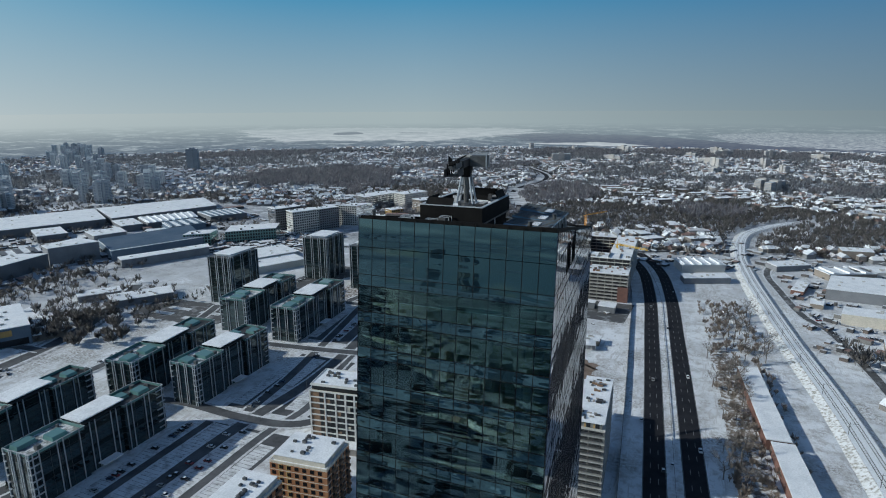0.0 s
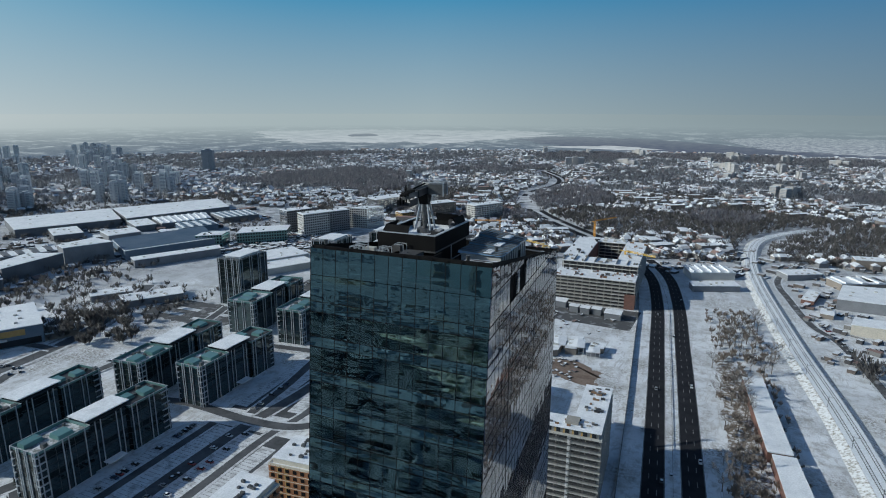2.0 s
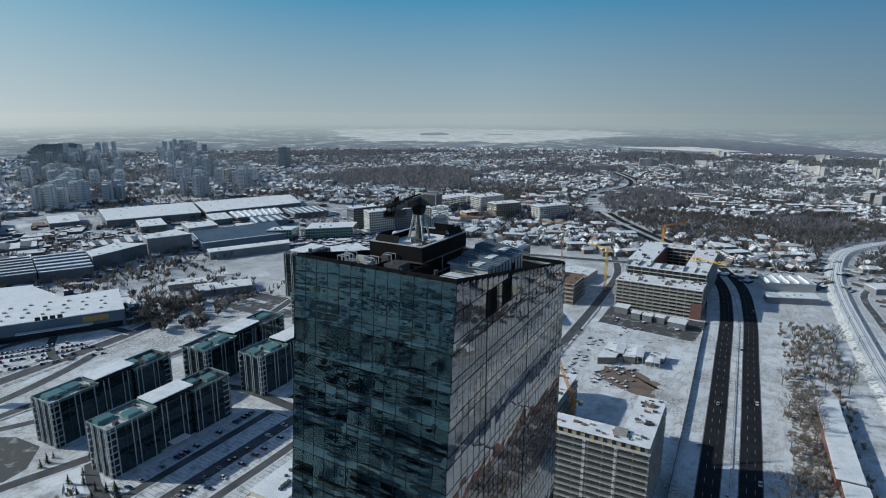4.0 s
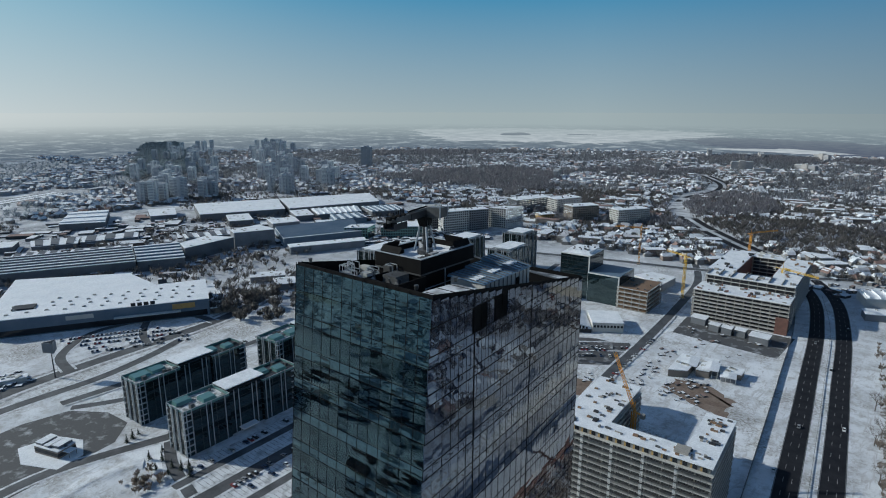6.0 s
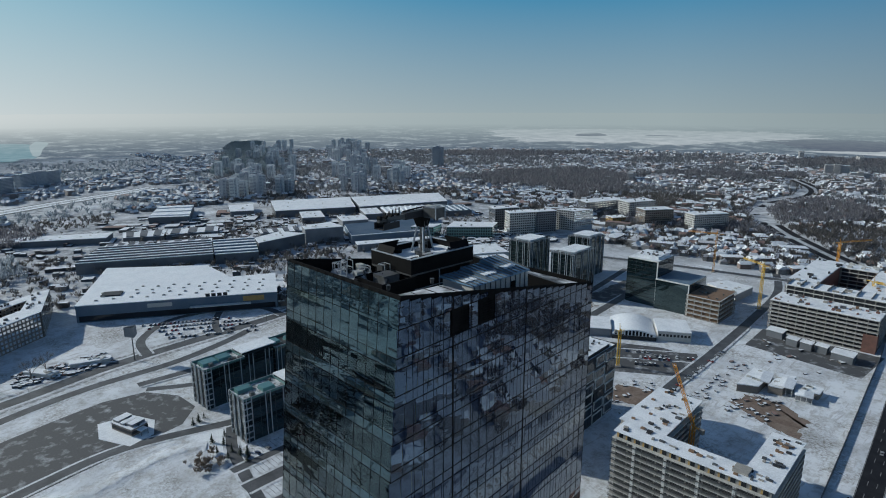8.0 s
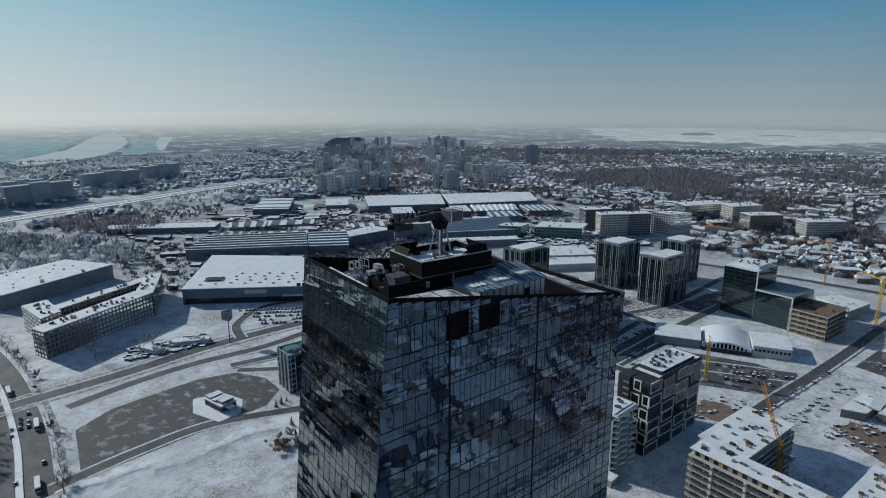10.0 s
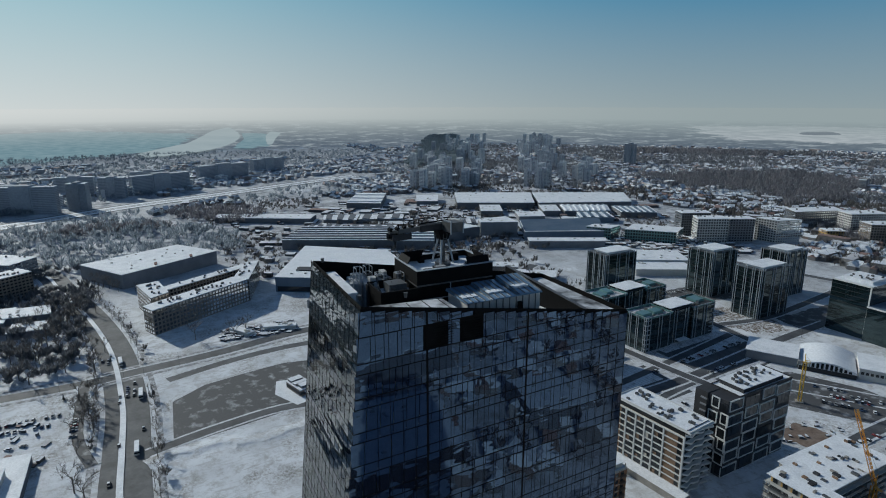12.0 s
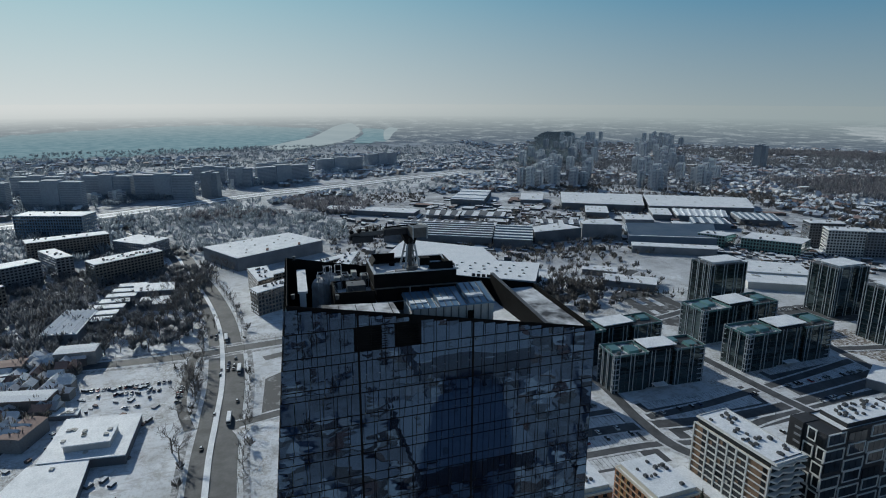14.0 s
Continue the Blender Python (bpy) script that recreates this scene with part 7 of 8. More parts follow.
def haze_bank():
    """The pale winter haze that stands over the horizon."""
    m, t, p = nodes_of("horizon_haze")
    geo = t.nodes.new("ShaderNodeNewGeometry")
    sep = t.nodes.new("ShaderNodeSeparateXYZ")
    t.links.new(geo.outputs["Position"], sep.inputs[0])
    up = t.nodes.new("ShaderNodeMapRange")
    up.inputs["From Min"].default_value, up.inputs["From Max"].default_value = 60, 1150
    t.links.new(sep.outputs["Z"], up.inputs[0])
    tones = []
    for low, lower, middle, upper, top in (
            (HAZE[0], (0.15, 0.275, 0.305), (0.09, 0.285, 0.35), (0.05, 0.235, 0.375), (0.031, 0.17, 0.35)),
            (HAZE[1], (0.305, 0.455, 0.45), (0.172, 0.445, 0.46), (0.077, 0.355, 0.465), (0.035, 0.25, 0.45)),
            (HAZE[2], (0.83, 0.88, 0.83), (0.69, 0.82, 0.80), (0.53, 0.74, 0.77), (0.39, 0.66, 0.75))):
        tone = t.nodes.new("ShaderNodeValToRGB")
        half = tuple((p0 + p1) / 2 for p0, p1 in zip(low, lower))
        for pos, c in ((0.0, low), (0.14, low), (0.25, half), (0.36, lower), (0.53, middle), (0.76, upper), (1.0, top)):
            e = tone.color_ramp.elements[0] if pos == 0 else tone.color_ramp.elements[1] if pos == 1 else tone.color_ramp.elements.new(pos)
            e.position, e.color = pos, (*c, 1)
        t.links.new(up.outputs[0], tone.inputs[0])
        tones.append(tone.outputs[0])
    col = sun_side(t, geo.outputs["Position"], *tones)
    em = t.nodes.new("ShaderNodeEmission")
    t.links.new(col, em.inputs[0])
    clear = t.nodes.new("ShaderNodeBsdfTransparent")
    fade = t.nodes.new("ShaderNodeMapRange")
    fade.inputs["From Min"].default_value, fade.inputs["From Max"].default_value = 1150, 1700
    t.links.new(sep.outputs["Z"], fade.inputs[0])
    mx = t.nodes.new("ShaderNodeMixShader")
    t.links.new(fade.outputs[0], mx.inputs[0])
    t.links.new(em.outputs[0], mx.inputs[1])
    t.links.new(clear.outputs[0], mx.inputs[2])
    t.links.new(mx.outputs[0], t.nodes["Material Output"].inputs[0])
    n, zs = 120, (90, 200, 400, 700, 1000, 1350, 1700)
    v = [(4845 * math.cos(2 * math.pi * i / n), 4845 * math.sin(2 * math.pi * i / n), z) for z in zs for i in range(n)]
    f = [(k * n + i, k * n + (i + 1) % n, (k + 1) * n + (i + 1) % n, (k + 1) * n + i) for k in range(len(zs) - 1) for i in range(n)]
    whole("backdrop_sky", Shape().add(v, f), m, "pale winter haze over the horizon fading into blue sky", "sky", kind="structure")


haze_bank()


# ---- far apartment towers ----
# far_* tones: paled for haze and for faces turned from the sun
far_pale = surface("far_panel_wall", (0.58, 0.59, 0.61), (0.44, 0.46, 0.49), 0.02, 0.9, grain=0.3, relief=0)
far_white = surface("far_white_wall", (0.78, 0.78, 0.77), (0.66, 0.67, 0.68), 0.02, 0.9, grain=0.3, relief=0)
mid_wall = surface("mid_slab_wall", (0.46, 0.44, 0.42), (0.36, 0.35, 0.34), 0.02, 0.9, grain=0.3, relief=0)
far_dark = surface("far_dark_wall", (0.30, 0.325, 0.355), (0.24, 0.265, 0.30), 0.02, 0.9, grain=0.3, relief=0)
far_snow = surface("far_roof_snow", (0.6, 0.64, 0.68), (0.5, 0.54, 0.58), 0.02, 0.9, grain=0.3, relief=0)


def panel_tower(x, y, w, d, h, turn, wall, label, group):
    x, y, z = land(x, y)
    b = thing("apartment_tower", label, "apartment tower", Matrix.Translation((x, y, z)) @ Matrix.Rotation(radians(turn), 4, "Z"), group)
    part("wall_block", Shape().box(-w / 2, w / 2, -d / 2, d / 2, 0, h).box(-w * 0.14, w * 0.14, -d / 2 - 2, d / 2 + 2, 0, h + 3), wall, b)
    part("roof", Shape().box(-w / 2, w / 2, -d / 2, d / 2, h, h + 0.5), far_snow, b)
    s = Shape()
    for k in range(int(h / 3)):
        for q in (-1, 1):
            s.box(-w / 2 + 1, -w * 0.16, q * d / 2 - 0.1, q * d / 2 + 0.1, k * 3 + 1, k * 3 + 2.3).box(w * 0.16, w / 2 - 1, q * d / 2 - 0.1, q * d / 2 + 0.1, k * 3 + 1, k * 3 + 2.3)
            s.box(q * w / 2 - 0.1, q * w / 2 + 0.1, -d / 2 + 1, d / 2 - 1, k * 3 + 1, k * 3 + 2.3)
    tagged(part("glazing", s, far_dark, b), kind="stuff")
    return b


rnd = random.Random(12)
PT = "pale concrete panel apartment tower in winter haze"
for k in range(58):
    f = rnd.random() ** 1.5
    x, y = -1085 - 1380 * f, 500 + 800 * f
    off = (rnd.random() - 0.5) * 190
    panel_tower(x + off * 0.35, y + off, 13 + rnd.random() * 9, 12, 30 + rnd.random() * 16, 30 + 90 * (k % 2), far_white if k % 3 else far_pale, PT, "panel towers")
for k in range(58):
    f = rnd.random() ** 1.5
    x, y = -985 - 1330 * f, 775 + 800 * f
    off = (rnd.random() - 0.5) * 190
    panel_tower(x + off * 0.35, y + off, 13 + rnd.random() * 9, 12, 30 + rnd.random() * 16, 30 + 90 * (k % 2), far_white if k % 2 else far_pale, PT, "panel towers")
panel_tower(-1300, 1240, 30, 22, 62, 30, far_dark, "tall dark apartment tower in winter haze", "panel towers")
# slab tone paled and blued as well, with the haze put in
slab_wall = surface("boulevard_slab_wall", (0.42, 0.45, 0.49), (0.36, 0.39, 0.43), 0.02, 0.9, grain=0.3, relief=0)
for x0, y0, x1, y1, h in ((-1066, -451, -1041, -352, 48), (-1163, -386, -1142, -300, 44), (-1140, -292, -1115, -190, 46), (-1269, -139, -1257, -93, 40), (-1282, -85, -1331, 25, 38), (-1432, 50, -1488, 168, 38),
                          (-1240, -330, -1225, -240, 36), (-1330, -220, -1316, -150, 38), (-1100, -560, -1085, -480, 44), (-1210, -520, -1190, -430, 40), (-1390, -90, -1410, -20, 36), (-1560, 190, -1620, 280, 36)):
    turn = math.degrees(math.atan2(y1 - y0, x1 - x0))
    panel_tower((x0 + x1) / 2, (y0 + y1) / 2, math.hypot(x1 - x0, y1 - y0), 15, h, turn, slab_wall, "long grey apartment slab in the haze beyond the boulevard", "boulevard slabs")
for k in range(14):
    f = k / 13
    panel_tower(-1105 - 330 * f + 15 * (k % 3), -400 + 500 * f, 26, 14, 12 + 3 * (k % 3), 70, far_white, "low pale block before the boulevard slabs", "boulevard slabs")
panel_tower(-1142, -162, 31, 20, 46, 76, far_dark, "single dark apartment tower beyond the boulevard", "boulevard slabs")
for k in range(26):
    x, y = -720 + rnd.random() * 1500, 1150 + rnd.random() * 1250
    panel_tower(x, y, 30 + rnd.random() * 35, 13, 14 + rnd.random() * 16, rnd.choice((20, 60, 110, 150)), mid_wall, "pale mid-rise apartment slab among snowy houses", "mid-rise slabs")
# slabs added out of view, only for the tower's reflections
for k in range(30):
    a = radians(rnd.choice((-115, -70, -40, -10, 20)) + rnd.random() * 25)
    r = 420 + rnd.random() * 1200
    panel_tower(r * math.cos(a), r * math.sin(a), 30 + rnd.random() * 30, 14, 18 + rnd.random() * 26, rnd.choice((10, 50, 100, 140)), mid_wall if k % 2 else wall_beige, "unseen pale apartment slab for the tower glass to mirror", "town slabs")


# ---- joined town: houses and woods ----
def joined(name, verts, faces, slots, index, label, category):
    me = bpy.data.meshes.new(name)
    me.from_pydata(verts, [], faces)
    for m in slots:
        me.materials.append(m)
    me.polygons.foreach_set("material_index", index)
    me.update()
    return tagged(new(name, me), label, category, kind="stuff")


house_wall = island_surface("house_walls", [(0.26, 0.25, 0.24), (0.19, 0.175, 0.165), (0.33, 0.32, 0.31), (0.15, 0.15, 0.155), (0.22, 0.175, 0.155), (0.21, 0.215, 0.225)])
# far house tones with less contrast: haze put into the colour
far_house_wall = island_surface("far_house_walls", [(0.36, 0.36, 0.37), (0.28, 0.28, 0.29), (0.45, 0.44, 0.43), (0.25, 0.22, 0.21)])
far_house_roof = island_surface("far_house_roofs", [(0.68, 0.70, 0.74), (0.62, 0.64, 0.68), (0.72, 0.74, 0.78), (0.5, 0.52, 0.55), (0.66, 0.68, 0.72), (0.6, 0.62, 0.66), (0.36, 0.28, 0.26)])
house_roof = island_surface("house_roofs", [(0.72, 0.75, 0.79), (0.66, 0.69, 0.73), (0.74, 0.77, 0.8), (0.5, 0.5, 0.52), (0.7, 0.72, 0.75), (0.7, 0.73, 0.77), (0.6, 0.62, 0.66), (0.24, 0.16, 0.14)])
twig = island_surface("winter_twigs", [(0.16, 0.15, 0.145), (0.2, 0.188, 0.18), (0.13, 0.125, 0.125), (0.24, 0.225, 0.21)], low=0.45)
# the next three twig tones are paled and blued: haze put into colour
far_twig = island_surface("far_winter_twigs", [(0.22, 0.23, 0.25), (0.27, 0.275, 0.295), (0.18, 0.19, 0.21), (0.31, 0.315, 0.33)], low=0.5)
hazed_twig = island_surface("haze_pale_twigs", [(0.30, 0.34, 0.38), (0.36, 0.40, 0.44), (0.24, 0.28, 0.32), (0.42, 0.46, 0.50)], low=0.6)
wood_twig = island_surface("woodland_twigs", [(0.25, 0.245, 0.27), (0.29, 0.28, 0.30), (0.21, 0.21, 0.235), (0.33, 0.32, 0.335)], low=0.5)

HV = [Vector(p) for p in HWY]
RV = [Vector(p) for p in RAIL]
BV = [Vector(p) for p in made["boulevard"]][::6]
KEEP = [(-1060, -560, 20, 800), (-600, -380, -70, 240), (-400, 40, 50, 660), (-720, -560, -130, 40), (-560, -170, -160, 120), (-570, -400, 440, 760), (-720, -400, 235, 445), (100, 260, 330, 720), (-800, -390, -430, -80), (-1000, -640, -250, 60)]


def clear_of_roads(x, y, gap=26):
    p = Vector((x, y))
    for line in (HV, RV, BV):
        for a, b in zip(line, line[1:]):
            d = b - a
            t = max(0, min(1, (p - a).dot(d) / d.length_squared))
            if (p - a - d * t).length < gap + (42 if line is BV else 0):
                return False
    return True


def density(x, y):
    return noise.noise((x / 260, y / 260, 3.1)) + 0.5 * noise.noise((x / 90, y / 90, 7.7))


WOODS = [(-860, 1230, 240, 190, 60), (-720, 1190, 90, 260, 25), (45, 1000, 60, 60, 20), (-400, 2230, 220, 180, 20), (200, 2300, 420, 170, -8),
         (-560, 1620, 200, 70, 40), (330, 1330, 120, 40, 15), (-1500, 1750, 350, 120, 45), (-860, -70, 130, 70, 60), (-960, 60, 90, 60, 40), (-330, 850, 130, 60, 20), (-240, 1120, 110, 160, 0)]


def in_wood(x, y):
    """Above 0 inside one of the large woods."""
    best = -1
    for cx, cy, a, b, turn in WOODS:
        c, s = math.cos(radians(turn)), math.sin(radians(turn))
        u, w = ((x - cx) * c + (y - cy) * s) / a, (-(x - cx) * s + (y - cy) * c) / b
        best = max(best, 1 - math.hypot(u, w) + 0.5 * noise.noise((x / 70, y / 70, 9)))
    return best


def build_houses(name, count, r0, r1, seed, slots, label):
    v, f, ix = [], [], []
    rnd = random.Random(seed)
    made_n = 0
    while made_n < count:
        a, r = radians(55 + 165 * rnd.random() if rnd.random() < 0.74 else 360 * rnd.random()), r0 + (r1 - r0) * rnd.random()
        x, y = r * math.cos(a), r * math.sin(a)
        if abs(x) < 130 and -160 < y < 700 or (y < -950 and -950 < x < 1550) or any(x0 < x < x1 and y0 < y < y1 for x0, x1, y0, y1 in KEEP):
            continue
        if density(x, y) < (-0.2 if r < 1250 else -0.12) or not clear_of_roads(x, y) or in_wood(x, y) > 0 and rnd.random() < 0.75:
            continue
        if y > 2700 and -2900 < x < -700 or (x < -1950 and y < 700):
            continue
        gx, gy, gz = land(x, y)
        k = math.hypot(gx, gy) / r
        big = rnd.random() < 0.05
        w, l = (6.5 + rnd.random() * 3.5, 7.5 + rnd.random() * 5) if not big else (11 + rnd.random() * 6, 18 + rnd.random() * 18)
        h = 3.2 + rnd.random() * 3.5 + (4 if big else 0)
        rh = (2.2 + rnd.random() * 1.8) if not big else 0.5
        t = 0.35 + noise.noise((x / 400, y / 400, 0)) * 1.3 + rnd.choice((0, math.pi / 2))
        c, s = math.cos(t), math.sin(t)
        n = len(v)
        for px, py, pz in ((-w, -l, 0), (w, -l, 0), (w, l, 0), (-w, l, 0), (-w, -l, h), (w, -l, h), (w, l, h), (-w, l, h)):
            px, py = px / 2, py / 2
            v.append((gx + k * (px * c - py * s), gy + k * (px * s + py * c), gz + k * pz))
        f += [(n, n + 1, n + 5, n + 4), (n + 1, n + 2, n + 6, n + 5), (n + 2, n + 3, n + 7, n + 6), (n + 3, n, n + 4, n + 7)]
        ix += [0] * 4
        n = len(v)
        o = 0.5
        for px, py, pz in ((-w - o, -l - o, h), (w + o, -l - o, h), (w + o, l + o, h), (-w - o, l + o, h), (0, -l - o, h + rh), (0, l + o, h + rh)):
            px, py = px / 2, py / 2
            v.append((gx + k * (px * c - py * s), gy + k * (px * s + py * c), gz + k * pz))
        f += [(n, n + 1, n + 4), (n + 1, n + 2, n + 5, n + 4), (n + 2, n + 3, n + 5), (n + 3, n, n + 4, n + 5)]
        ix += [1] * 4
        made_n += 1
    joined(name, v, f, slots, ix, label, "houses")


build_houses("town_houses", 6000, 150, 1250, 31, [house_wall, house_roof], "countless small houses with snowy pitched roofs")
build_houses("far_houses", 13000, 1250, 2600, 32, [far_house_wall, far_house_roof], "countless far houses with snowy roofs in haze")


def build_woods(name, material, count, r0, r1, seed, test, shards, label, size=1.0, sector=None, fine=1.0):
    rnd = random.Random(seed)
    v, f = [], []
    n_made = 0
    tries = 0
    while n_made < count and tries < count * 12:
        tries += 1
        a = radians(55 + 165 * rnd.random() if rnd.random() < 0.85 else 360 * rnd.random())
        if sector:
            a = radians(sector[0] + (sector[1] - sector[0]) * rnd.random())
        r = math.sqrt(r0 * r0 + (r1 * r1 - r0 * r0) * rnd.random())
        x, y = r * math.cos(a), r * math.sin(a)
        if (y < -950 and -950 < x < 1550) or not test(x, y, rnd):
            continue
        gx, gy, gz = land(x, y)
        h = (6 + rnd.random() * 7) * size
        w = h * 0.36
        n_made += 1
        for k in range(shards):
            t, q = rnd.random() * 6.283, rnd.random()
            z0 = gz + h * (0.12 + 0.35 * rnd.random())
            dx, dy = math.cos(t), math.sin(t)
            ex, ey, ez = gx + dx * w * (0.3 + q * 0.8), gy + dy * w * (0.3 + q * 0.8), gz + h * (0.55 + 0.45 * rnd.random())
            b = (0.05 + 0.12 * rnd.random()) * size * fine
            i = len(v)
            v += [(gx + dy * b, gy - dx * b, z0), (ex + dy * b * 3, ey - dx * b * 3, ez - h * 0.12), (ex, ey, ez), (ex - dy * b * 3, ey + dx * b * 3, ez - h * 0.16)]
            f += [(i, i + 1, i + 2), (i, i + 2, i + 3)]
        i = len(v)
        v += [(gx - 0.2, gy, gz), (gx + 0.2, gy, gz), (gx, gy + 0.1, gz + h * 0.75)]
        f += [(i, i + 1, i + 2)]
    joined(name, v, f, [material], [0] * len(f), label, "trees")


scrub_twig = island_surface("brown_scrub", [(0.30, 0.25, 0.21), (0.25, 0.21, 0.18), (0.34, 0.29, 0.25)], low=0.4)


def beside_avenue(x, y):
    if not -470 < x < -180:
        return False
    d = min((Vector((x, y)) - p).length for p in made["avenue"])
    return 14.5 < d < 20 and abs(x + 374) > 14


def in_grove(x, y):
    return math.hypot((x + 425) / 48, (y - 245) / 34) < 1 + 0.4 * noise.noise((x / 20, y / 20, 3)) and abs(x + 412 + 0.1 * (y - 200)) > 7


def outside(x, y):
    return not (abs(x) < 125 and -160 < y < 690) and not any(x0 < x < x1 and y0 < y < y1 for x0, x1, y0, y1 in KEEP)


build_woods("haze_pale_trees", hazed_twig, 4200, 640, 2300, 25, lambda x, y, r: x < -640 and y < -0.45 * x - 60 and outside(x, y) and clear_of_roads(x, y, 22) and (density(x, y) < 0.05 or r.random() < 0.3), 15, "bare trees beyond the factories, paled for haze", 1.2)
build_woods("town_trees", twig, 8000, 300, 1250, 5, lambda x, y, r: not (x < -640 and y < -0.45 * x - 60) and outside(x, y) and clear_of_roads(x, y, 22) and (density(x, y) < 0.05 or r.random() < 0.35) and (r.random() < 0.15 or y > 300 or x < -250), 19, "bare winter trees and scrub between the houses", fine=0.7)
build_woods("town_scrub", twig, 7000, 640, 1750, 45, lambda x, y, r: -620 < x < 700 and y > 560 and clear_of_roads(x, y, 15) and outside(x, y), 15, "bare scrub and garden trees between houses", 0.85, (50, 128), 0.8)
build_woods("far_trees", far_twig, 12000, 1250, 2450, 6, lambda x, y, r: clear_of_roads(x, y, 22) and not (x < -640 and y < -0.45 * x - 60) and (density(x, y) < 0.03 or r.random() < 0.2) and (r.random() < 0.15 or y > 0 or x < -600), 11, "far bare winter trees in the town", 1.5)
build_woods("woodland", wood_twig, 12000, 880, 2500, 16, lambda x, y, r: in_wood(x, y) > 0.08 and clear_of_roads(x, y, 16), 11, "dark bare woodland between town quarters", 1.35)
# leaf and snow tones, lightened for the haze over far woods
floor_tone = surface("woodland_floor", (0.30, 0.305, 0.325), (0.66, 0.68, 0.71), 0.06, 0.95, grain=0.3, relief=0)
for k, (cx, cy, wa, wb, turn) in enumerate(WOODS):
    ring = []
    for q in range(90):
        c, s, h = math.cos(radians(turn)), math.sin(radians(turn)), 2 * math.pi * q / 90
        e = 0.85 + 0.45 * noise.noise((math.cos(h) * 2.2, math.sin(h) * 2.2, cx)) + 0.4 * noise.noise((math.cos(h) * 7, math.sin(h) * 7, cx))
        ring.append((cx + e * (wa * math.cos(h) * c - wb * math.sin(h) * s), cy + e * (wa * math.cos(h) * s + wb * math.sin(h) * c)))
    whole("ground_wood", Shape().prism(ring, -0.3, 0.03 + 0.006 * k), floor_tone, "dark leaf-strewn woodland floor with thin snow", "ground", kind="structure")


def in_wedge(x, y):
    """Trees added for the dark hazy wedge behind the panel towers: a strip whose sides run straight out to the haze."""
    f = (-1500 - x) / 1380
    return 0 < f < 1 and 600 + 700 * f + 40 * noise.noise((x / 60, y / 60, 2)) < y < 800 + 660 * f + 25 * noise.noise((x / 60, y / 60, 6))


# bluish tones hold the shade and haze of the wedge
wedge_twig = island_surface("shade_belt_twigs", [(0.24, 0.29, 0.325), (0.28, 0.33, 0.36), (0.21, 0.26, 0.295)], low=0.5)
build_woods("wedge_trees", wedge_twig, 6500, 1560, 3300, 8, lambda x, y, r: in_wedge(x, y), 14, "added tree belt for the shaded wedge behind far towers", 1.5, (145, 170))
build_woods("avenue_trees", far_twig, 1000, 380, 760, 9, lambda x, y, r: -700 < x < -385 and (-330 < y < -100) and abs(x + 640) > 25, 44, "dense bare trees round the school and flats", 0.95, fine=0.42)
build_woods("river_side_trees", hazed_twig, 5000, 700, 1850, 10, lambda x, y, r: x < -640 and -1400 < y < 60 and y < 0.9 * (x + 700) + 160 and clear_of_roads(x, y, 20), 15, "hazy bare woods beyond the boulevard", 1.3)
build_woods("yard_trees", twig, 420, 380, 760, 12, lambda x, y, r: -600 < x < -392 and 235 < y < 360 and r.random() < 0.8, 32, "bare trees and scrub round the factory yards", 0.8, fine=0.45)
build_woods("verge_scrub", scrub_twig, 700, 150, 520, 13, lambda x, y, r: 48 + 8 * noise.noise((x / 30, y / 30, 1)) < x + 0.06 * (y - 300) < 84 and 120 < y < 500, 34, "brown scrub between highway and railway", 0.55, fine=0.5)
build_woods("bank_scrub", scrub_twig, 45, 190, 300, 51, lambda x, y, r: -244 < x < -224 and 46 < y < 63, 34, "brown scrub on the edge of the snowfield", 0.4, (160, 172), 0.5)
build_woods("avenue_hedge", twig, 260, 200, 470, 21, lambda x, y, r: beside_avenue(x, y), 34, "bare shrubs and young trees along the avenue", 0.6, fine=0.5)
build_woods("store_trees", twig, 330, 380, 520, 22, lambda x, y, r: -475 < x < -372 and 205 < y < 300 and in_grove(x, y), 50, "grove of tall bare trees beside the store", 1.0, fine=0.42)


def build_clutter(name, count, seed, boxes, label, tall=1.0):
    """Small sheds, vans, crates and heaps, half under snow, that nobody could count."""
    rnd = random.Random(seed)
    v, f, ix = [], [], []
    for _ in range(count):
        x0, x1, y0, y1, big = rnd.choice(boxes)
        x, y = x0 + (x1 - x0) * rnd.random(), y0 + (y1 - y0) * rnd.random()
        w, l, h = big * (0.3 + rnd.random()), big * (0.4 + rnd.random() * 1.6), big * tall * (0.2 + 0.5 * rnd.random())
        t = 1.1 + rnd.choice((0, math.pi / 2)) + rnd.gauss(0, 0.12)
        c, s = math.cos(t), math.sin(t)
        n = len(v)
        for pz in (0, h):
            for px, py in ((-w, -l), (w, -l), (w, l), (-w, l)):
                v.append((x + (px * c - py * s) / 2, y + (px * s + py * c) / 2, pz))
        f += [(n, n + 1, n + 5, n + 4), (n + 1, n + 2, n + 6, n + 5), (n + 2, n + 3, n + 7, n + 6), (n + 3, n, n + 4, n + 7)]
        ix += [0] * 4
        n = len(v)
        v += [(p[0], p[1], h + 0.05) for p in v[n - 4:n]]
        f += [(n, n + 1, n + 2, n + 3)]
        ix += [1]
    joined(name, v, f, [clutter_side, house_roof], ix, label, "clutter")


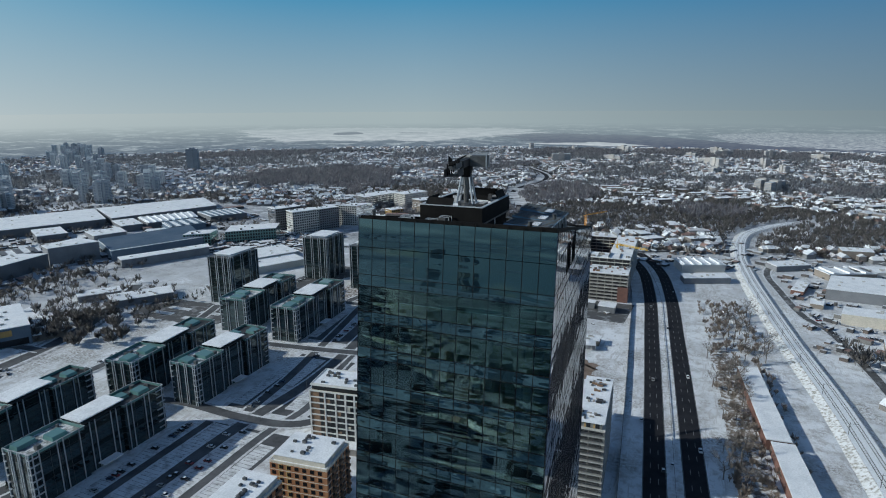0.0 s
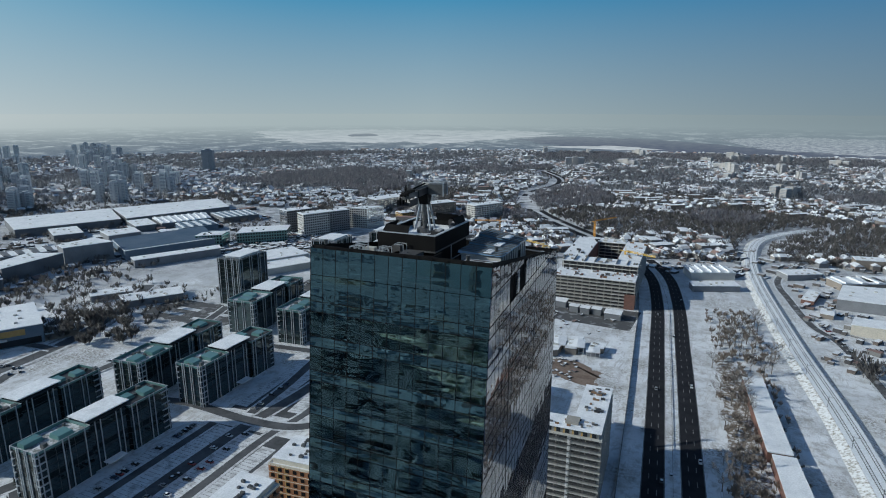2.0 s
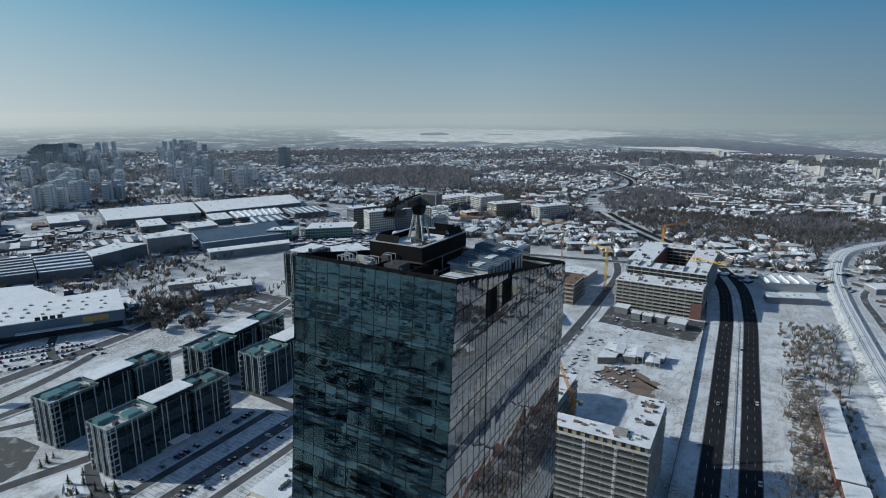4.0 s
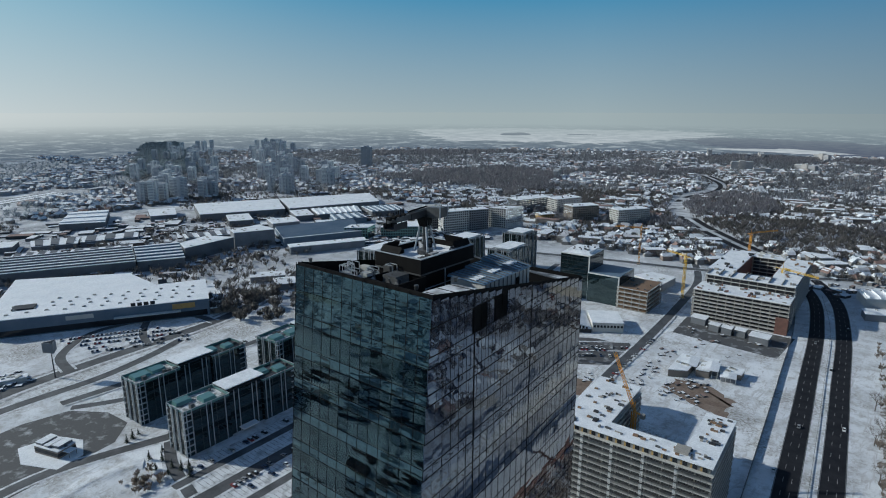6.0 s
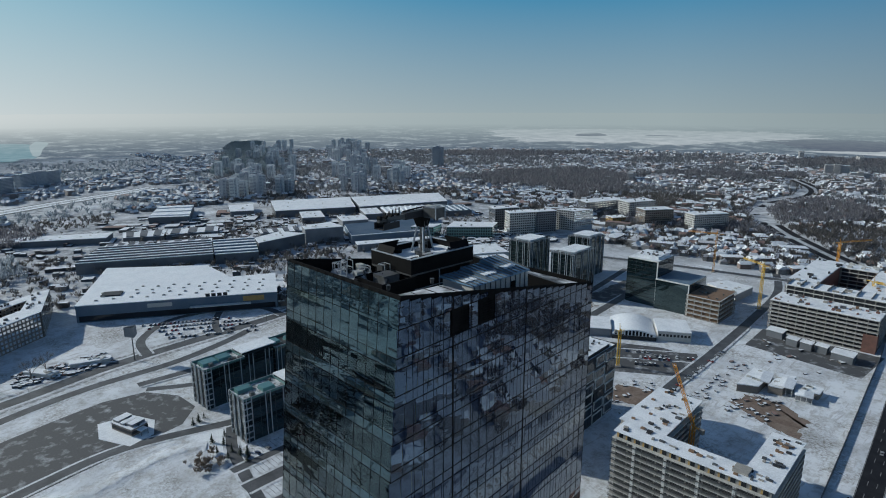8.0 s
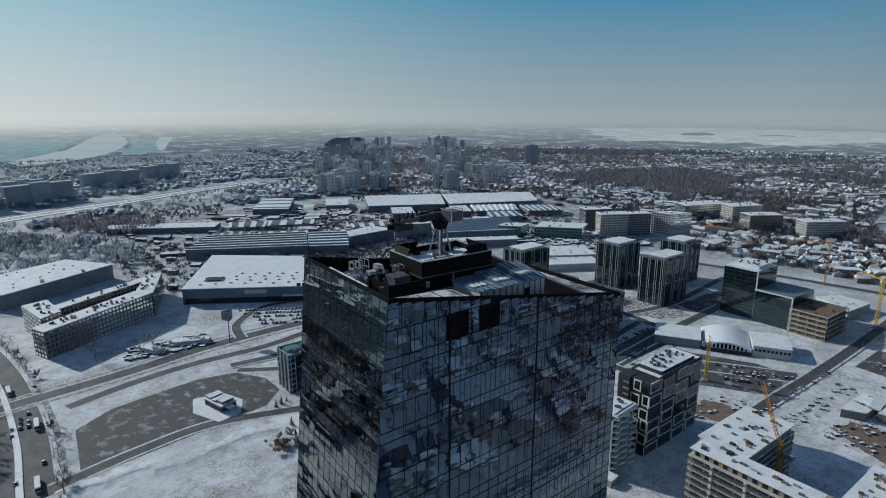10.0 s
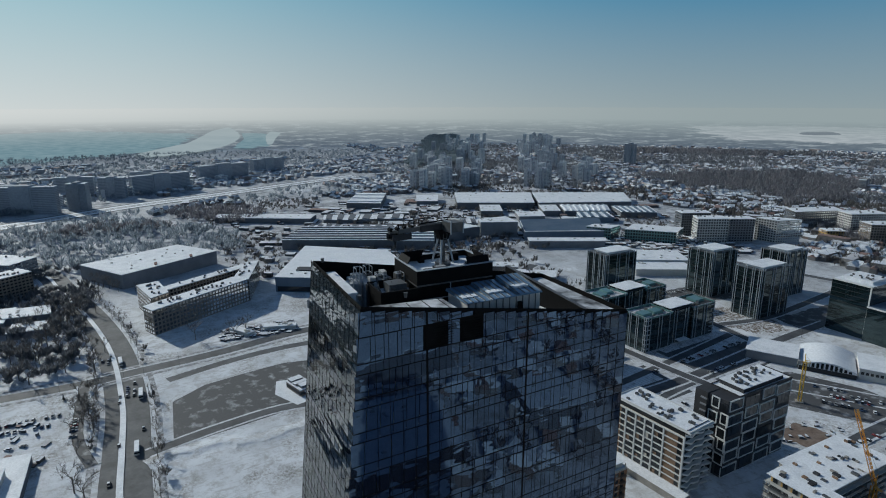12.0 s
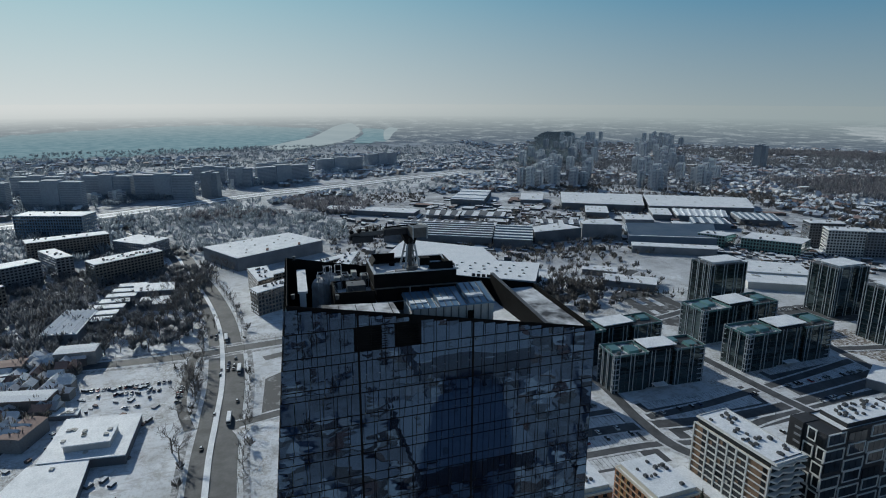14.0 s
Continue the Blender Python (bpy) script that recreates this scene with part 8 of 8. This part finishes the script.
clutter_side = island_surface("clutter_sides", [(0.06, 0.06, 0.065), (0.1, 0.095, 0.095), (0.17, 0.17, 0.17), (0.08, 0.09, 0.105), (0.12, 0.1, 0.09)])
build_clutter("factory_clutter", 620, 3, [(-960, -560, 60, 420, 7), (-900, -600, 250, 720, 7), (-560, -420, 480, 640, 6)], "yard sheds, crates and vans half under snow")
build_clutter("site_clutter", 190, 4, [(-96, -30, 395, 470, 2.2), (-70, -45, 305, 345, 1.8), (-48, -24, 194, 226, 2.2), (-132, -102, 255, 310, 1.6), (-96, -76, 250, 300, 1.5), (-94, -80, 300, 390, 1.5)], "building material and vans on the snowy site")
build_clutter("yard_clutter", 700, 5, [(115, 260, 400, 720, 5), (-70, 110, 620, 780, 6), (-430, -404, 0, 60, 2.5), (-330, -200, -220, -100, 2.5)], "sheds and heaps in snowy yards")
build_clutter("factory_sheds", 150, 43, [(-1000, -560, 90, 420, 20), (-1000, -620, 250, 760, 22), (-560, -420, 490, 640, 14)], "low flat factory sheds under snow", 0.32)
build_woods("factory_trees", twig, 1700, 560, 1250, 14, lambda x, y, r: -1080 < x < -540 and 30 < y < 800 and density(x, y) < 0.1, 20, "bare trees between factory halls", 0.8, fine=0.6)


# out of view: first hall inferred from its reflection, the others added
flat_shed("factory_hall", [(189, 172), (172, 211), (206, 226), (228, 184)], 14, dark_wall, "dark hall with a white snowy roof across the railway", dots=8, seed=3)
flat_shed("factory_hall", [(180, 60), (176, 120), (240, 130), (246, 66)], 16, charcoal, "dark glass hall with snowy roof across the railway", dots=8, seed=4)
flat_shed("factory_hall", [(290, 100), (280, 180), (340, 190), (352, 108)], 18, dark_wall, "dark hall with snowy roof across the railway", dots=8, seed=6)
flat_shed("factory_hall", [(60, -330), (-40, -350), (-50, -300), (52, -280)], 14, wall_grey, "grey hall with snowy roof beyond the avenue", dots=8, seed=5)


# ---- trees near by ----
def branching(seed, h, spread, twigs):
    rnd = random.Random(seed)
    limbs, fine = Shape(), Shape()
    limbs.tube((0, 0, 0), (0.1, 0, h * 0.45), h * 0.022, h * 0.014, 6)

    def grow(a, d, length, r, level):
        b = a + d * length
        limbs.tube(a, b, r, r * 0.55, 4 if level < 2 else 3)
        if level == 3:
            for _ in range(twigs):
                u = (d + Vector((rnd.gauss(0, 0.6), rnd.gauss(0, 0.6), rnd.gauss(0.15, 0.5)))).normalized()
                s = a + (b - a) * rnd.random()
                e = s + u * length * (0.7 + rnd.random() * 0.8)
                n = u.cross(Vector((0, 0, 1))).normalized() * 0.028
                fine.add([s - n, s + n, e], [(0, 1, 2)])
            return
        for _ in range(3):
            u = (d + Vector((rnd.gauss(0, spread), rnd.gauss(0, spread), rnd.gauss(0.1, 0.25)))).normalized()
            grow(a + (b - a) * (0.55 + 0.45 * rnd.random()), u, length * (0.62 + 0.2 * rnd.random()), r * 0.55, level + 1)

    for k in range(4):
        t = k * 1.571 + rnd.random()
        grow(Vector((0.1, 0, h * (0.22 + 0.07 * k))), Vector((math.cos(t) * 0.7, math.sin(t) * 0.7, 0.75)).normalized(), h * 0.25, h * 0.011, 1)
    return limbs, fine


TREES = []
for k in range(5):
    limbs, fine_s = branching(40 + k, 9 + k * 0.8, 0.5, 10)
    t = thing("bare_tree", "leafless winter tree with fine grey-brown twigs in snow", "tree", Matrix.Translation((0, 0, 0)), "bare trees")
    part("trunk", limbs, bark, t)
    part("crown", fine_s, bark, t)
    TREES.append(t)
used = set()


def plant(x, y, rnd, scale=1.0):
    k = rnd.randrange(5)
    m = Matrix.Translation((x, y, 0)) @ Matrix.Rotation(rnd.random() * 6.28, 4, "Z") @ Matrix.Scale(scale * (0.75 + 0.5 * rnd.random()), 4)
    if k not in used:
        used.add(k)
        TREES[k].matrix_world = m
    else:
        copy_thing(TREES[k], m)


rnd = random.Random(77)
for x0, x1, y0, y1, n in ((44, 62, 215, 360, 26), (42, 84, 365, 480, 26), (-470, -420, 225, 300, 30), (-540, -440, -150, -92, 34), (-440, -380, -165, -95, 22), (-430, -300, -92, -80, 14), (-560, -450, -240, -205, 16), (-340, -230, -88, -78, 12), (-420, -400, -30, 30, 3), (-560, -470, 255, 330, 16), (-660, -560, -110, -60, 18)):
    for _ in range(n):
        plant(x0 + rnd.random() * (x1 - x0), y0 + rnd.random() * (y1 - y0), rnd, 1.1)
for p, h in along(made["avenue"], 13):
    if -340 < p.x < -190:
        plant(p.x + 15 * math.sin(h), p.y - 15 * math.cos(h), rnd, 0.8)
for p, h in along(made["avenue"], 16):
    if -620 < p.x < -420:
        for o in (16, -16):
            plant(p.x + o * math.sin(h), p.y - o * math.cos(h), rnd, 0.8)


def fir(x, y, h, seed):
    rnd = random.Random(seed)
    t = thing("fir_tree", "small dark green fir dusted with snow", "tree", Matrix.Translation((x, y, 0)), "small firs")
    part("trunk", Shape().tube((0, 0, 0), (0, 0, h * 0.9), h * 0.03, h * 0.01, 5), bark, t)
    s = Shape()
    for k in range(110):
        z = h * (0.08 + 0.9 * rnd.random())
        r = (h * 1.02 - z) * 0.34
        a = rnd.random() * 6.283
        d = Vector((math.cos(a), math.sin(a), 0))
        n = Vector((-d.y, d.x, 0)) * h * 0.035
        s.add([Vector((0, 0, z)) - n, Vector((0, 0, z)) + n, d * r + Vector((0, 0, z - h * 0.07)) + n * 0.4, d * r + Vector((0, 0, z - h * 0.07)) - n * 0.4], [(0, 1, 2, 3)])
    part("crown", s, needle, t)


for k, (x, y) in enumerate(((-262, 92), (-260, 88), (-257, 85), (-266, 84), (-270, 95), (-268, 102), (-222, 72), (-226, 74), (-230, 76), (-280, 70), (-282, 74), (-278, 66), (-330, -85), (-350, -100), (-148, 160), (-152, 156), (-144, 163), (-137, 166))):
    fir(x, y, 4 + (k * 7 % 5) * 0.7, k)


# ---- vehicles ----
car_paints = [surface("car_paint_" + n, c, tuple(v * 0.85 for v in c), 2, 0.35, relief=0) for n, c in (("black", (0.02, 0.02, 0.022)), ("silver", (0.3, 0.31, 0.32)), ("white", (0.65, 0.66, 0.67)), ("blue", (0.04, 0.07, 0.14)), ("red", (0.25, 0.03, 0.03)))]
tyre = surface("tyre_rubber", (0.015, 0.015, 0.015), (0.02, 0.02, 0.02), 3, 0.9, relief=0)
COLOURS = ("black", "silver", "white", "blue", "red")


def car_model(k):
    c = thing("parked_car", f"{COLOURS[k]} car standing on the snowy ground", "car", group="cars")
    s = Shape()
    s.loft([(-2.1, -0.85, 0.3), (2.1, -0.85, 0.3), (2.1, 0.85, 0.3), (-2.1, 0.85, 0.3)], [(-2.2, -0.88, 0.75), (2.2, -0.88, 0.7), (2.2, 0.88, 0.7), (-2.2, 0.88, 0.75)])
    s.loft([(-2.2, -0.88, 0.75), (2.2, -0.88, 0.7), (2.2, 0.88, 0.7), (-2.2, 0.88, 0.75)], [(-2.05, -0.8, 0.95), (2.0, -0.8, 0.85), (2.0, 0.8, 0.85), (-2.05, 0.8, 0.95)])
    part("body", s, car_paints[k], c)
    cabin = part("cabin", Shape().loft([(-1.7, -0.78, 0.93), (1.0, -0.78, 0.9), (1.0, 0.78, 0.9), (-1.7, 0.78, 0.93)], [(-1.2, -0.62, 1.42), (0.3, -0.62, 1.42), (0.3, 0.62, 1.42), (-1.2, 0.62, 1.42)]), pane_glass, c)
    part("roof", Shape().box(-1.2, 0.3, -0.62, 0.62, 1.42, 1.48), car_paints[k] if k % 2 else clean_snow, cabin)
    for x in (-1.35, 1.35):
        for y in (-0.78, 0.78):
            part("wheel", Shape().tube((x, y - 0.1, 0.32), (x, y + 0.1, 0.32), 0.32, n=10), tyre, c)
    return c


CARS = [car_model(k) for k in range(5)]
first = set()


def car_at(x, y, turn, k, z=0.06):
    m = Matrix.Translation((x, y, z)) @ Matrix.Rotation(radians(turn), 4, "Z")
    if k not in first:
        first.add(k)
        CARS[k].matrix_world = m
    else:
        copy_thing(CARS[k], m)


rnd = random.Random(3)


def car_row(x0, y0, x1, y1, n, turn, fill=0.85):
    for i in range(n):
        if rnd.random() < fill:
            f = i / max(1, n - 1)
            car_at(x0 + (x1 - x0) * f, y0 + (y1 - y0) * f, turn + rnd.gauss(0, 2) + 180 * (rnd.random() < 0.5), rnd.choice((0, 0, 1, 1, 2, 3, 4)))


car_row(-327, -146, -329, -100, 15, 5)
car_row(-318, -140, -318, -101, 13, 5, 0.7)
car_row(-318, -91, -298, -90, 7, 95)
car_row(-262, -192, -290, -190, 9, 95)
car_row(-262, -182, -290, -180, 9, 95, 0.8)
car_row(-240, -186, -255, -186, 5, 95)
car_row(-330, -190, -331, -160, 10, 5)
car_row(-300, -100, -298, -120, 4, 60, 0.6)
for k in range(5):                                   # before the big store
    x, y = -470 + k * 11, 88 + k * 1.5
    car_row(x, y + 12, x + 34, y + 76, 24, 155, 0.75 if k < 3 else 0.45)
for x, y0, y1, n, fill in ((-224, 70, 160, 30, 0.3), (-197, 75, 160, 28, 0.3), (-190, 80, 165, 28, 0.25), (-170, 190, 250, 20, 0.3), (-212, 190, 268, 26, 0.35), (-222, 295, 370, 24, 0.4), (-200, 295, 370, 24, 0.3), (-350, 90, 240, 40, 0.3)):
    car_row(x, y0, x - 6, y1, n, 5, fill)
for x, y, n in ((-140, 330, 9), (-148, 338, 9), (-156, 346, 8), (-136, 352, 8)):
    car_row(x, y, x + 22, y + 15, n, 120, 0.7)
car_row(-344, 392, -340, 470, 14, 5, 0.6)
car_row(-246, 506, -172, 506, 16, 95, 0.6)
car_row(-246, 524, -172, 524, 16, 95, 0.5)
car_row(-102, 300, -104, 395, 22, 10, 0.45)
car_row(138, 440, 126, 500, 16, 20, 0.6)
car_row(150, 452, 190, 456, 14, 95, 0.6)
car_row(146, 470, 186, 470, 12, 95, 0.5)
for x, y, t in ((9, 318, 94), (14, 420, 93), (30, 330, -86), (6, 262, 94), (24, 222, 92), (37, 240, -86), (-2, 470, 95), (20, 215, 93), (15, 520, -84)):
    car_at(x, y, t, rnd.choice((0, 1, 2)), 0.08)
for x, y in ((-338, -60), (-344, -60), (-338, -64), (-344, -64), (-350, -64), (-338, -68), (-330, -68), (-356, -60), (-398, -78), (-404, -78), (-410, -77), (-404, -82), (-276, -66), (-240, -69), (-290, -54)):
    car_at(x, y, 2, rnd.choice((0, 0, 1, 3)), 0.08)


def bus(x, y, turn):
    b = thing("bus", "white city bus standing on the grey avenue", "bus", frame_at(x, y, turn), "buses")
    part("body", Shape().box(-6, 6, -1.25, 1.25, 0.4, 2.9), wall_white, b)
    part("roof", Shape().box(-5.8, 5.8, -1.15, 1.15, 2.9, 3.1), clean_snow, b)
    part("window_band", Shape().box(-5.7, 6.02, -1.28, 1.28, 1.4, 2.4), pane_glass, b)
    for px in (-3.8, 3.6):
        for py in (-1.15, 1.15):
            part("wheel", Shape().tube((px, py - 0.14, 0.55), (px, py + 0.14, 0.55), 0.5, n=10), tyre, b)


bus(-268, -57, 1)
bus(-336, -56, 1)
bus(-396, -70, 6)


# ---- street lamps and a sign mast ----
def lamp_post(x, y, turn):
    c = thing("street_lamp", "slim grey street lamp with a curved arm", "street lamp", frame_at(x, y, turn), "street lamps")
    part("pole", Shape().tube((0, 0, 0), (0, 0, 9), 0.12, 0.07, 6), grey_metal, c)
    arm = part("arm", Shape().tube((0, 0, 9), (2, 0, 9.5), 0.06, n=5), grey_metal, c)
    part("head", Shape().box(1.8, 2.6, -0.15, 0.15, 9.4, 9.55), grey_metal, arm)


for name, step in (("avenue", 34), ("cross_street", 36), ("office_street", 40), ("site_street", 40)):
    for p, h in along(made[name], step):
        if p.length < 640:
            o = 13 if name == "avenue" else 6.5
            lamp_post(p.x + o * math.sin(h), p.y - o * math.cos(h), math.degrees(h) + 90)
mst = thing("sign_mast", "tall mast with blank sign boards before the store", "sign", frame_at(-400, 72, 30))
part("pole", Shape().tube((0, 0, 0), (0, 0, 26), 0.45, 0.3, 8), grey_metal, mst)
for k in range(3):
    a = radians(120 * k)
    part("board", Shape().box(-4, 4, -2.6, -2.3, 19, 26, Matrix.Rotation(a, 4, "Z")), wall_grey, mst)


# mostly out of view: clutter and trees added for the side glass to reflect
build_clutter("east_clutter", 420, 9, [(150, 560, -260, 130, 6), (150, 420, -420, -150, 6)], "sheds and heaps in snowy yards across the railway")
build_woods("east_trees", twig, 1800, 130, 900, 26, lambda x, y, r: x > 135 and -500 < y < 420 and density(x, y) < 0.12 and clear_of_roads(x, y, 14), 15, "bare trees across the railway", 1.1)


# out of view: clutter and trees added to pattern the front glass reflection
build_clutter("south_clutter", 500, 10, [(-330, 20, -700, -330, 4), (90, 420, -700, -300, 4)], "unseen sheds and heaps for the front glass to mirror")
build_woods("south_trees", far_twig, 1500, 430, 950, 27, lambda x, y, r: y < -200 and abs(x) < 620 and density(x, y) < 0.1 and clear_of_roads(x, y, 16), 15, "unseen bare trees for the front glass to mirror", 1.2)


# ---- what the tower's front mirrors ----
# water added out of view to give the front glass a smooth reflection
m, t, p = nodes_of("mirrored_water")
t.links.new(mix_of(t, ramp_of(t, noise_of(t, 0.004, 5, coord="World"), 0.4, 0.65), (0.05, 0.085, 0.1), (0.16, 0.19, 0.2)), p.inputs["Base Color"])
p.inputs["Roughness"].default_value = 0.22
water_line = [(-800, -1500), (-420, -1120), (0, -1010), (420, -1060), (900, -1250), (1500, -1500), (1400, -2300), (0, -2380), (-900, -2200)]
land_patch("water", water_line, m, "unseen smooth water sheet for the front glass to mirror", 0.35, 0.04)
for k in range(14):
    fir(-407 - 0.3 * k, 285 + 5.8 * k, 4.2 + 0.5 * (k % 3), 300 + k)
for k, (x, y) in enumerate(((-232, 66), (-236, 70), (-230, 72), (-241, 64), (-246, 70), (-252, 66), (-254, 74))):
    fir(x, y, 4.6 + 0.7 * (k % 3), 330 + k)
